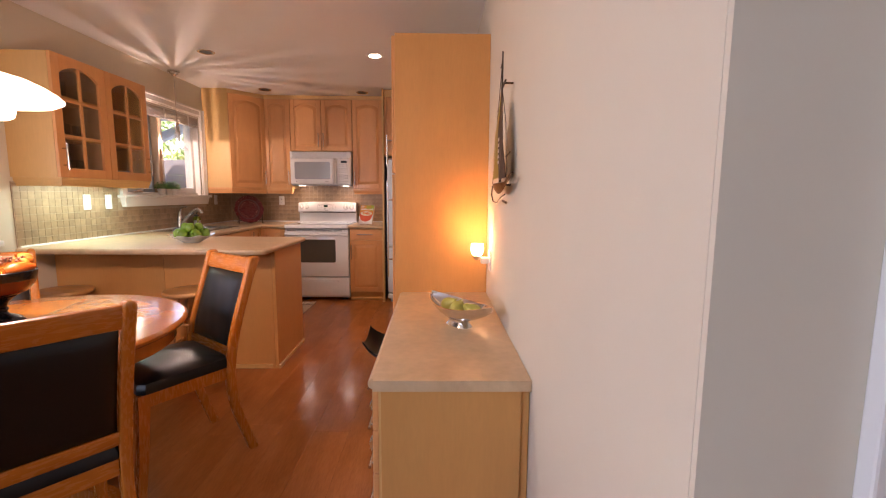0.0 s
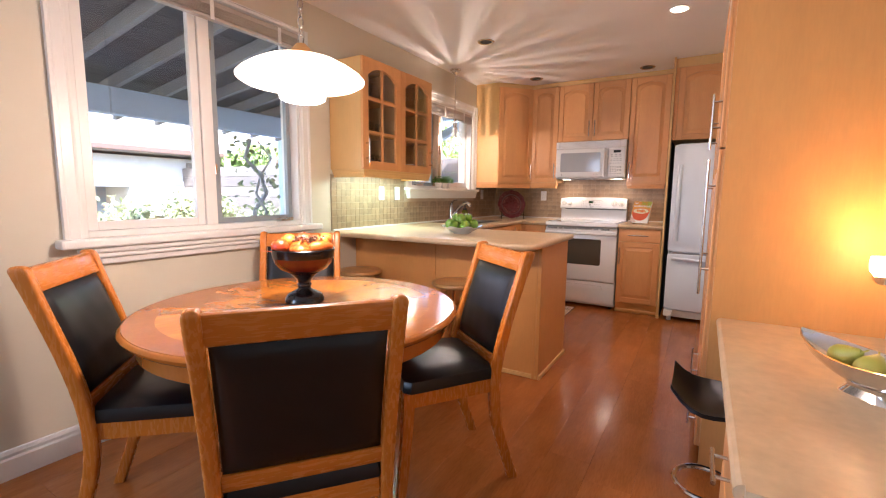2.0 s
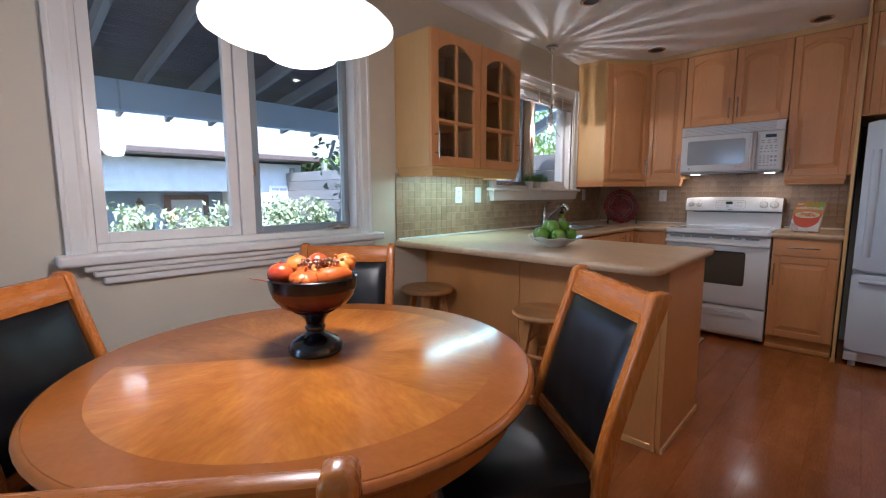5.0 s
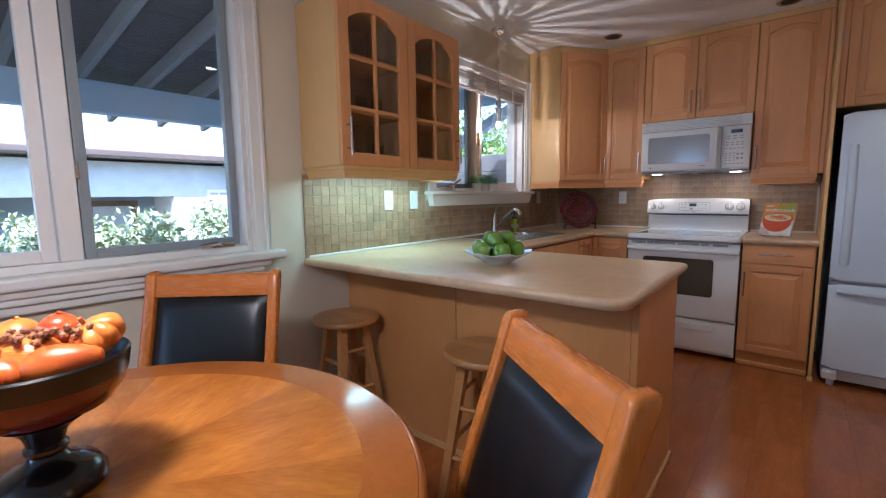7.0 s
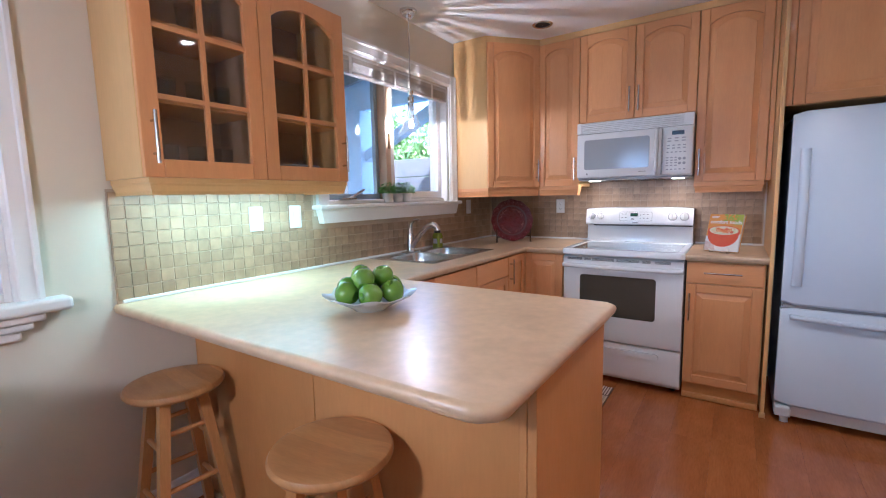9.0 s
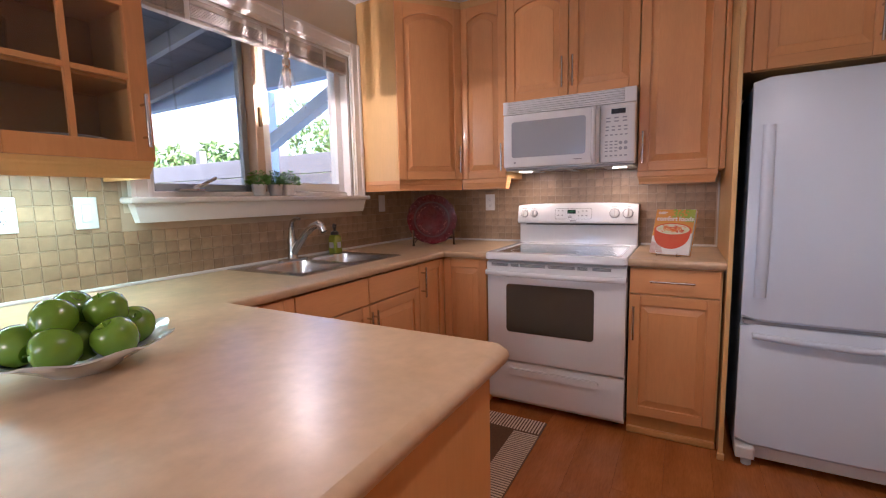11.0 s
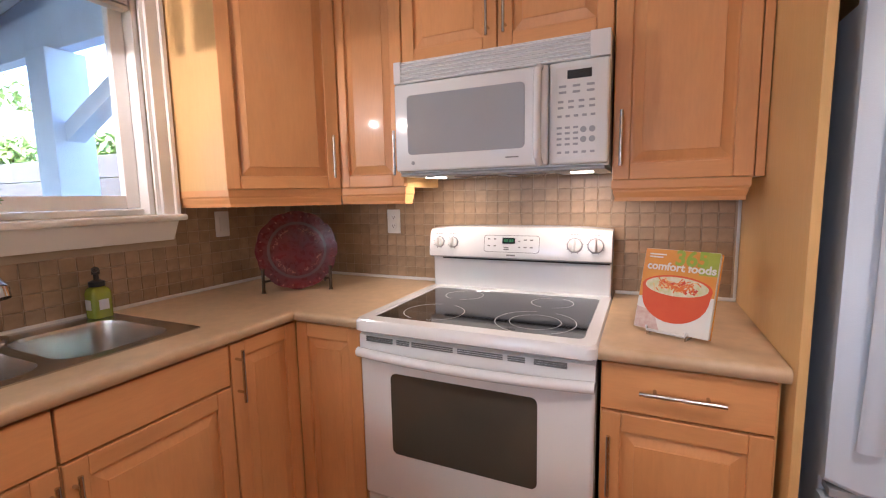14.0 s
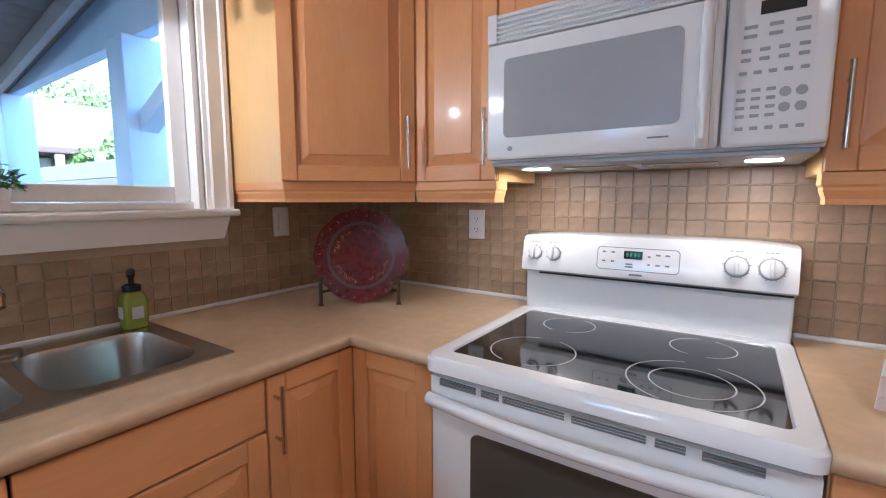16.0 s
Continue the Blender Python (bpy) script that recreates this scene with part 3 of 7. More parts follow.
part("door", box(-1.6, -0.72, 3.901, 3.92, 0.1, 0.872, 0.003), MAPLE, pen)


def base_cabinet(label, x0, x1, y0, y1, facing, fronts, top=0.874, inset=0.0):
    """A base unit; facing 'x' looks east, 'y' looks south. fronts: (kind, offset, width, z, height, handle)."""
    c = thing("base_cabinet", ((x0 + x1) / 2, (y0 + y1) / 2, 0), label, "kitchen cabinet", "base cabinets")
    part("body", box(x0, x1 - (0.02 if facing == "x" else 0), y0 + (0.02 if facing == "y" else inset), y1, 0.1, top, 0.001), MAPLE_SIDE, c)
    if facing == "x":
        part("toe_kick", box(x0, x1 - 0.035, y0, y1, 0, 0.099), PANEL, c)
        part("base_moulding", box(x1 - 0.0345, x1 - 0.012, y0, y1, 0, 0.035, 0.009), PANEL, c)
    else:
        part("toe_kick", box(x0, x1, y0 + 0.035, y1, 0, 0.099), PANEL, c)
        part("base_moulding", box(x0, x1, y0 + 0.012, y0 + 0.0345, 0, 0.035, 0.009), PANEL, c)
    for kind, off, w, z, h, hd in fronts:
        m = pose(x1 - 0.02, y0 + off, z, 0, 0, 90) if facing == "x" else pose(x0 + off, y0 + 0.02, z)
        if kind == "door":
            panel_door(m, w, h, c, 0, hd)
        else:
            flat_front(m, w, h, c, hd)
    return c


base_cabinet("maple base cabinet in the corner by the peninsula", -2.25, -1.632, 3.93, 4.245, "x", [("door", 0.0, 0.315, 0.105, 0.765, (0.285, 0.63))])
base_cabinet("maple sink cabinet with two doors below blank fronts", -2.25, -1.632, 4.247, 5.138, "x",
             [("drawer", 0, 0.445, 0.738, 0.132, None), ("drawer", 0.446, 0.445, 0.738, 0.132, None),
              ("door", 0, 0.445, 0.105, 0.631, (0.424, 0.52)), ("door", 0.446, 0.445, 0.105, 0.631, (0.02, 0.52))], 0.735)
base_cabinet("narrow maple corner cabinet beside the sink", -2.25, -1.632, 5.14, 6.06, "x", [("door", 0, 0.285, 0.105, 0.765, (0.02, 0.66))], inset=0.03)
base_cabinet("narrow maple cabinet between corner and cooker", -1.63, -1.342, 5.42, 6.06, "y", [("door", 0.0, 0.288, 0.105, 0.765, None)])
base_cabinet("maple cabinet with a drawer above one door", -0.572, -0.176, 5.42, 6.06, "y",
             [("drawer", 0, 0.39, 0.738, 0.132, (0.19, 0.07)), ("door", 0, 0.39, 0.105, 0.631, (0.025, 0.49))])


def valance(points, z0, z1, parent, material=MAPLE_H):
    """A stepped light valance under wall cabinets, its face along the points."""
    pts = [Vector((x, y, 0)) for x, y in points]
    norms = [Vector(((q - p).y, -(q - p).x, 0)).normalized() for p, q in zip(pts, pts[1:])]
    loops = []
    for i, p in enumerate(pts):
        n0, n1 = norms[max(i - 1, 0)], norms[min(i, len(norms) - 1)]
        mitre = (n0 + n1) / (1 + n0.dot(n1))
        loops.append([p + mitre * d + UP * z for d, z in ((-0.02, z1), (0.0, z1), (0.0, z0 + 0.042), (-0.004, z0 + 0.036), (-0.004, z0 + 0.03), (-0.010, z0 + 0.012), (-0.010, z0), (-0.02, z0))])
    return part("valance", loft(loops), material, parent, "stepped maple light valance")


UB, UT = 1.352, 2.435
# diagonal corner unit
c = thing("wall_cabinet", (-2.1, 5.9, UB), "diagonal maple corner wall cabinet with an arched panel door", "kitchen cabinet", "wall cabinets")
part("body", slab([(-2.244, 5.44), (-1.955, 5.44), (-1.665, 5.77), (-1.665, 6.07), (-2.244, 6.07)], UB, UT + 0.004), MAPLE_SIDE, c)
dw = math.hypot(0.29, 0.33)
panel_door(pose(-1.953, 5.437, UB, 0, 0, math.degrees(math.atan2(0.33, 0.29))), dw, UT - UB, c, 0.05, (dw - 0.03, 0.13))
valance([(-2.24, 5.44), (-1.948, 5.44), (-1.66, 5.765)], 1.285, UB, c)
# single door unit
c = thing("wall_cabinet", (-1.5, 5.9, UB), "narrow maple wall cabinet with an arched panel door", "kitchen cabinet", "wall cabinets")
part("body", box(-1.663, -1.345, 5.78, 6.07, UB, UT + 0.004), MAPLE_SIDE, c)
panel_door(pose(-1.663, 5.78, UB), 0.318, UT - UB, c, 0.04, (0.293, 0.13))
valance([(-1.66, 5.765), (-1.345, 5.765), (-1.345, 5.84)], 1.285, UB, c)
# pair above the microwave
c = thing("wall_cabinet", (-0.96, 5.9, 1.81), "two-door maple wall cabinet above the microwave", "kitchen cabinet", "wall cabinets")
part("body", box(-1.343, -0.582, 5.78, 6.07, 1.812, UT + 0.004), MAPLE_SIDE, c)
panel_door(pose(-1.343, 5.78, 1.812), 0.38, UT - 1.812, c, 0.045, (0.35, 0.13))
panel_door(pose(-0.962, 5.78, 1.812), 0.38, UT - 1.812, c, 0.045, (0.03, 0.13))
# single door unit to the fridge panel
c = thing("wall_cabinet", (-0.38, 5.9, UB), "tall maple wall cabinet with an arched panel door", "kitchen cabinet", "wall cabinets")
part("body", box(-0.58, -0.17, 5.78, 6.07, UB, UT + 0.004), MAPLE_SIDE, c)
panel_door(pose(-0.58, 5.78, UB), 0.385, UT - UB, c, 0.045, (0.027, 0.13))
part("filler", box(-0.194, -0.17, 5.762, 5.779, UB, UT, 0.002), MAPLE, c)
valance([(-0.58, 5.84), (-0.58, 5.765), (-0.20, 5.765), (-0.20, 5.84)], 1.285, UB, c)
# strip between the wall cabinets and the ceiling
bm = bmesh.new()
for p, q in (((-2.244, 5.443), (-1.955, 5.443)), ((-1.955, 5.443), (-1.663, 5.775)), ((-1.663, 5.775), (-0.17, 5.775))):
    p, q = Vector((*p, 0)), Vector((*q, 0))
    n = Vector((-(q - p).y, (q - p).x, 0)).normalized() * 0.02
    loft([[p + UP * (UT + 0.006), p + UP * (CZ - 0.001), p + n + UP * (CZ - 0.001), p + n + UP * (UT + 0.006)], [q + UP * (UT + 0.006), q + UP * (CZ - 0.001), q + n + UP * (CZ - 0.001), q + n + UP * (UT + 0.006)]], bm=bm)
solid("cornice", bm, MAPLE_SIDE, (-1.2, 5.7, UT), "plain maple strip between wall cabinets and ceiling", "trim", kind="structure")

# glazed wall cabinet
GY0, GY1, GX, GB, GT = 3.052, 3.955, -1.955, 1.375, 2.15
c = thing("glazed_cabinet", (-2.1, 3.5, GB), "maple wall cabinet with two arched glazed doors", "kitchen cabinet")
bm = box(-2.253, GX, GY0, GY0 + 0.018, GB, GT, 0.001)
box(-2.253, GX, GY1 - 0.018, GY1, GB, GT, 0.001, bm)
box(-2.253, GX, GY0 + 0.018, GY1 - 0.018, GB, GB + 0.018, 0, bm)
box(-2.253, GX, GY0 + 0.018, GY1 - 0.018, GT - 0.018, GT, 0, bm)
part("body", bm, MAPLE_SIDE, c)
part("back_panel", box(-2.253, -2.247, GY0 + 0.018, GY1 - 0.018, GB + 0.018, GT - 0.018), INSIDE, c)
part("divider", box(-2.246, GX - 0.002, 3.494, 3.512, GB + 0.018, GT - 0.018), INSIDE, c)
for z in (1.628, 1.885):
    part("shelf", box(-2.246, GX - 0.02, GY0 + 0.019, 3.493, z, z + 0.018, 0.002), PANEL, c)
    part("shelf", box(-2.246, GX - 0.02, 3.513, GY1 - 0.019, z, z + 0.018, 0.002), PANEL, c)
for y0, hy in ((GY0, 0.033), (3.504, 0.418)):
    m, w, h, s, t = pose(GX, y0, GB, 0, 0, 90), 0.451, GT - GB, 0.062, 0.021
    bm = box(0.001, s, -t, 0, 0.001, h, 0.003, None, m)
    box(w - s, w - 0.001, -t, 0, 0.001, h, 0.003, bm, m)
    box(s, w - s, -t, 0, 0.001, s, 0.003, bm, m)
    prism([(w - s, h), (s, h)] + [(x, z) for x, z in reversed(arch(s, w - s, s, h - 0.055, 0.06)[2:])], -t, 0, bm, m)
    d = part("door", bm, MAPLE, c)
    bm = box(w / 2 - 0.009, w / 2 + 0.009, -t + 0.002, -0.004, s - 0.004, h - 0.058, 0.002, None, m)
    for z in (0.268, 0.495):
        box(s - 0.004, w - s + 0.004, -t + 0.003, -0.005, z - 0.009, z + 0.009, 0.002, bm, m)
    part("glazing_bar", bm, MAPLE, d)
    part("glass", box(s - 0.004, w - s + 0.004, -0.004, -0.001, s - 0.004, h - 0.05, 0, None, m), CABGLASS, d, "clear cabinet glass").visible_shadow = False
    bar_handle(m @ pose(hy, -t, 0.13), 0.17, d)
valance([(-2.25, GY0 + 0.012), (-1.94, GY0 + 0.012), (-1.94, GY1 - 0.008), (-2.25, GY1 - 0.008)], 1.318, GB, c, MAPLE_SIDE)
strip = thing("cabinet_strip_lamp", (-2.06, 3.5, 1.345), "slim lit strip lamp under the glazed cabinet", "lamp")
part("housing", box(-2.09, -2.03, 3.12, 3.88, 1.350, 1.374, 0.003), WHITE_P, strip)
part("diffuser", box(-2.08, -2.04, 3.13, 3.87, 1.343, 1.349), STRIP, strip)

# crockery behind the glass
def plates(x, y, z, n, r, label):
    st = thing("plate_stack", (x, y, z), label, "plates")
    for k in range(n):
        part("plate", lathe([(r * 0.55, z + k * 0.011), (r * 0.6, z + k * 0.011 + 0.002), (r, z + k * 0.011 + 0.010), (r, z + k * 0.011 + 0.013), (r * 0.58, z + k * 0.011 + 0.005), (0.001, z + k * 0.011 + 0.005)], x, y, 28, (True, True)), WHITE_E, st, smooth=True)
def tumbler(x, y, z, h, r):
    solid("tumbler", lathe([(r * 0.8, z), (r, z + h), (r - 0.003, z + h), (r * 0.75, z + 0.01)], x, y, 20), CLEAR, (x, y, z), "clear drinking glass in the cabinet", "glass", "glasses", smooth=True)
plates(-2.1, 3.76, GB + 0.0185, 5, 0.12, "stack of white plates on the cabinet floor")
for gy in (3.20, 3.30, 3.41):
    tumbler(-2.08, gy, GB + 0.0185, 0.11, 0.034)
    tumbler(-2.10, gy + 0.02, 1.6465, 0.10, 0.032)
tumbler(-2.08, 3.62, 1.6465, 0.12, 0.033)
tumbler(-2.09, 3.30, 1.9035, 0.12, 0.033)

# fridge enclosure
c = thing("fridge_cabinet", (0.27, 5.75, 1.72), "maple cabinet above the fridge with arched doors", "kitchen cabinet")
part("side_panel", box(-0.167, -0.148, 5.37, 6.08, 0, CZ - 0.002, 0.002), MAPLE_SIDE, c)
part("foot_block", box(-0.172, -0.143, 5.355, 5.369, 0, 0.03, 0.003), MAPLE_SIDE, c)
part("body", box(-0.147, 0.76, 5.44, 6.08, 1.735, 2.40), MAPLE_SIDE, c)
part("top_filler", box(-0.147, 0.76, 5.425, 5.445, 2.402, CZ - 0.002), MAPLE_SIDE, c)
part("corner_stile", box(-0.147, -0.116, 5.42, 5.439, 1.735, 2.40, 0.002), MAPLE, c)
for k in range(2):
    panel_door(pose(-0.115 + 0.436 * k, 5.439, 1.735), 0.435, 0.665, c, 0.045, (0.40 if k == 0 else 0.035, 0.13))

# tall pantry and its side panel by the desk
PX, PY0, PY1, PT = 0.222, 2.785, 4.05, 2.178
c = thing("pantry_cabinet", (0.5, 3.4, 0), "tall maple pantry cabinet with long bar handles", "kitchen cabinet")
part("side_panel", box(0.222, EX - 0.001, PY0 - 0.018, PY0, 0, PT, 0.002), PANEL, c)
part("body", box(0.224, EX - 0.001, PY0 + 0.001, PY1, 0.09, PT - 0.002), MAPLE_SIDE, c)
part("toe_kick", box(0.28, EX - 0.001, PY0 + 0.001, PY1, 0, 0.089), PANEL, c)
for k in range(2):
    m = pose(PX, PY0 + 0.632 * (k + 1), 0.095, 0, 0, -90)
    panel_door(m, 0.63, 0.31, c, 0, (0.59, 0.16), 0.16)
    panel_door(m @ pose(0, 0, 0.313), 0.63, 0.99, c, 0, (0.59, 0.66), 0.58)
    panel_door(m @ pose(0, 0, 1.306), 0.63, 0.772, c, 0, (0.59, 0.14), 0.17)

# ---- cooker ----
RX0, RX1, RF = -1.334, -0.579, 5.415
rng_c = thing("cooker", (-0.957, 5.74, 0), "white electric cooker with a black ceramic hob", "cooker")
part("body", box(RX0 + 0.004, RX1 - 0.004, RF + 0.03, 6.06, 0.03, 0.875, 0.004), WHITE_E, rng_c)
for fx in (RX0 + 0.05, RX1 - 0.05):
    for fy in (RF + 0.09, 6.0):
        part("foot", lathe([(0.018, 0.0), (0.018, 0.03)], fx, fy, 12), DARK, rng_c)
d = part("drawer", box(RX0 + 0.004, RX1 - 0.004, RF - 0.005, RF + 0.029, 0.055, 0.288, 0.008, seg=3), WHITE_E, rng_c, smooth=True)
bm = loft([[Vector((x, RF - 0.006 - b, z)) for x, z in rrect(RX0 + 0.13, RX1 - 0.13, 0.212, 0.252, 0.019)] for b in (0, 0.012)])
part("pull", bm, WHITE_E, d, smooth=True)
d = part("oven_door", box(RX0 + 0.004, RX1 - 0.004, RF - 0.018, RF + 0.029, 0.296, 0.79, 0.010, seg=3), WHITE_E, rng_c, smooth=True)
part("window", loft([[Vector((x, y, z)) for x, z in rrect(-1.213, -0.735, 0.468, 0.745, 0.02)] for y in (RF - 0.0205, RF - 0.014)]), OVEN_GLASS, d, "dark oven window glass")
# bowed door top with handle and vents
def bow(x):
    return 0.030 * (1 - ((x - (RX0 + RX1) / 2) / 0.378) ** 2)
bm = bmesh.new()
xs = [RX0 + 0.004 + (RX1 - RX0 - 0.008) * k / 24 for k in range(25)]
loft([[Vector((x, RF + 0.028, 0.79)), Vector((x, RF - 0.016 - bow(x) * 0.15, 0.79)), Vector((x, RF - 0.016 - bow(x) * 0.2, 0.862)), Vector((x, RF + 0.028, 0.875))] for x in xs], bm=bm)
part("vent_strip", bm, WHITE_E, d)
loops = []
for x in xs:
    y = RF - 0.024 - bow(x) * 1.05
    loops.append([Vector((x, y + 0.017 * math.cos(a) - 0.004, 0.806 + 0.016 * math.sin(a))) for a in [2 * math.pi * k / 12 for k in range(12)]])
part("handle", loft(loops), WHITE_E, d, "bowed white oven handle", smooth=True)
bm = bmesh.new()
for x0, w in ((-1.30, 0.10), (-1.185, 0.045), (-1.13, 0.14), (-0.975, 0.14), (-0.82, 0.05), (-0.745, 0.09), ):
    for z in (0.846, 0.852, 0.858):
        box(x0, x0 + w, RF - 0.024, RF - 0.015, z - 0.0017, z + 0.0017, 0, bm)
part("vent_slot", bm, mat("grey_vent_shadow", (0.20, 0.21, 0.22), 0.6), d)
# hob
bm = bmesh.new()
o = rrect(RX0 - 0.002, RX1 + 0.002, RF - 0.045, 5.985, 0.03)
o2 = rrect(RX0 + 0.004, RX1 - 0.004, RF - 0.038, 5.98, 0.03)
i1 = rrect(RX0 + 0.038, RX1 - 0.038, RF + 0.012, 5.94, 0.02)
i2 = rrect(RX0 + 0.042, RX1 - 0.042, RF + 0.016, 5.936, 0.02)
loft([[Vector((x, y, z)) for x, y in q] for q, z in ((o2, 0.878), (o, 0.884), (o, 0.912), (o2, 0.921), (i1, 0.921), (i2, 0.914))], (True, True), bm=bm)
hob = part("hob_frame", bm, WHITE_E, rng_c, smooth=True)
part("ceramic_glass", slab(i2, 0.9145, 0.9165), BLACK_GLASS, hob, "black ceramic glass")
def arc(cx, cy, r, a0, a1, wdt=0.0016, bm=None):
    n = 28
    return loft([[Vector((cx + (r + s) * math.cos(a), cy + (r + s) * math.sin(a), 0.9168)) for s in (-wdt, wdt)] for a in [radians(a0 + (a1 - a0) * k / n) for k in range(n + 1)]], (False, False), False, bm)
bm = bmesh.new()
for cx, cy, r in ((-1.13, 5.56, 0.105), (-1.125, 5.83, 0.075), (-0.775, 5.82, 0.075), (-0.78, 5.56, 0.125)):
    arc(cx, cy, r, 100, 250, bm=bm)
    arc(cx, cy, r, 280, 430, bm=bm)
arc(-0.78, 5.56, 0.08, 0, 360, bm=bm)
part("ring_mark", bm, RING, hob, "pale printed cooking rings")
# back guard: lower splash and a leaning control panel with rounded ends
part("splash", box(RX0 + 0.006, RX1 - 0.006, 5.975, 6.06, 0.90, 1.06, 0.006), WHITE_E, rng_c)
def guard(x):
    u = abs((x - (RX0 + RX1) / 2) / 0.375)
    return 1.185 - 0.012 * u ** 4
loops = []
for x in [RX0 + 0.004 + (RX1 - RX0 - 0.008) * k / 20 for k in range(21)]:
    loops.append([Vector((x, 6.062, 1.058)), Vector((x, 5.955, 1.050)), Vector((x, 5.938, 1.058)), Vector((x, 5.936, 1.075)), Vector((x, 5.952, guard(x) - 0.02)), Vector((x, 5.965, guard(x) - 0.004)), Vector((x, 5.985, guard(x))), Vector((x, 6.062, guard(x)))])
panel = part("control_panel", loft(loops), WHITE_E, rng_c, smooth=True)
part("panel_gap", box(RX0 + 0.06, RX1 - 0.01, 5.957, 5.974, 1.044, 1.0495), DARK, rng_c)
LEAN = pose(0, 5.9365, 1.075, math.degrees(math.atan2(0.015, 0.09)) * -1, 0, 0)
def on_panel(x, u):
    return LEAN @ pose(x, 0, u)
for kx in (-1.284, -1.220, -0.716, -0.640):
    m = on_panel(kx, 0.042)
    big = 0.026 if kx > -1 else 0.021
    bm = lathe([(big, 0), (big * 0.93, 0.012), (big * 0.6, 0.014)], n=24, m=m @ pose(0, 0, 0, 90))
    box(-0.0045, 0.0045, -0.030, -0.012, -big * 0.92, big * 0.92, 0.003, bm, m)
    part("knob", bm, WHITE_P, panel, "white plastic control knob", smooth=True)
    part("knob_skirt", lathe([(big * 1.14, 0.0), (big * 1.12, 0.003), (big * 1.0, 0.004)], n=24, m=m @ pose(0, 0, 0, 90)), BTN, panel, "grey knob skirt", smooth=True)
    bm = bmesh.new()
    for a in range(0, 360, 40):
        box(-0.001, 0.001, -0.0015, -0.0003, big + 0.003, big + 0.007, 0, bm, m @ pose(0, 0, 0, 0, a))
    for dx in (-0.012, 0, 0.010):
        box(dx - 0.004, dx + 0.003, -0.0015, -0.0003, big + 0.014, big + 0.017, 0, bm, m)
    part("knob_marks", bm, PRINT, panel)
m = on_panel(-0.965, 0.04)
bm = bmesh.new()
ov = rrect(-0.115, 0.115, -0.034, 0.036, 0.012)
ov2 = rrect(-0.113, 0.113, -0.032, 0.034, 0.011)
loft([[Vector((x, -0.0008, z)) for x, z in ov], [Vector((x, -0.0008, z)) for x, z in ov2]], (False, False), bm=bm, m=m)
for bx, bz, w in ((-0.094, 0.02, 0.010), (-0.068, 0.02, 0.010), (-0.094, -0.008, 0.010), (-0.068, -0.008, 0.010), (0.034, 0.012, 0.007), (0.034, -0.012, 0.007), (0.058, 0.018, 0.012), (0.083, 0.018, 0.012), (0.058, -0.012, 0.012), (0.083, -0.012, 0.012), (-0.02, -0.014, 0.02), (-0.02, -0.022, 0.022)):
    box(bx - w / 2, bx + w / 2, -0.0014, -0.0003, bz - 0.0025, bz + 0.0025, 0, bm, m)
part("panel_print", bm, PRINT, panel)
disp = part("clock", box(-0.036, 0.016, -0.002, -0.0003, 0.002, 0.026, 0, None, m), BLACK_GLASS, panel, "black clock display")
bm = bmesh.new()
for dx in (-0.029, -0.019, -0.007, 0.003):
    box(dx, dx + 0.006, -0.0026, -0.0021, 0.009, 0.020, 0, bm, m)
part("clock_digits", bm, GREEN_LED, disp, "faint green digits")
part("name_plate", box(-0.018, 0.018, -0.0014, -0.0003, -0.048, -0.042, 0, None, m), PRINT, panel)

# ---- microwave ----
MX0, MX1, MF, MB, MT = -1.332, -0.585, 5.672, 1.40, 1.80
mw = thing("microwave", (-0.958, 5.86, MB), "white over-range microwave with a grey window", "microwave")
part("body", box(MX0, MX1, MF + 0.03, 6.07, MB, MT, 0.004), WHITE_E, mw)
# louvred top
part("grille_back", box(MX0 + 0.002, MX1 - 0.002, MF + 0.012, MF + 0.029, MT - 0.078, MT - 0.002), WHITE_E, mw)
part("grille_end", box(MX0, MX0 + 0.03, MF + 0.002, MF + 0.014, MT - 0.078, MT - 0.001, 0.003), WHITE_E, mw)
part("grille_end", box(MX1 - 0.06, MX1, MF + 0.002, MF + 0.014, MT - 0.078, MT - 0.001, 0.003), WHITE_E, mw)
for k in range(6):
    part("louvre", box(MX0 + 0.03, MX1 - 0.06, -0.004, 0.010, -0.0035, 0.0035, 0.002, None, pose(0, MF + 0.006, MT - 0.012 - 0.0125 * k, 25)), WHITE_E, mw)
DX = -0.768
d = part("door", box(MX0 + 0.001, DX, MF, MF + 0.029, MB + 0.006, MT - 0.081, 0.009, seg=3), WHITE_E, mw, smooth=True)
part("window", loft([[Vector((x, y, z)) for x, z in rrect(MX0 + 0.055, DX - 0.075, MB + 0.065, MT - 0.125, 0.016)] for y in (MF - 0.002, MF + 0.006)]), GREY_GLASS, d, "grey mesh window")
bm = tube([(DX - 0.028, MF + 0.002, MB + 0.015), (DX - 0.028, MF - 0.022, MB + 0.03), (DX - 0.028, MF - 0.03, MB + 0.09), (DX - 0.028, MF - 0.03, MT - 0.15), (DX - 0.028, MF - 0.022, MT - 0.10), (DX - 0.028, MF + 0.002, MT - 0.088)], 0.013, 10)
part("handle", bm, WHITE_E, d, "upright white handle", smooth=True)
part("badge", lathe([(0.007, 0), (0.007, 0.001)], n=16, m=pose(MX0 + 0.075, MF - 0.0004, MB + 0.035, 90)), BTN, d)
part("name_plate", box(DX - 0.14, DX - 0.095, MF - 0.0008, MF, MB + 0.036, MB + 0.040), PRINT, d)
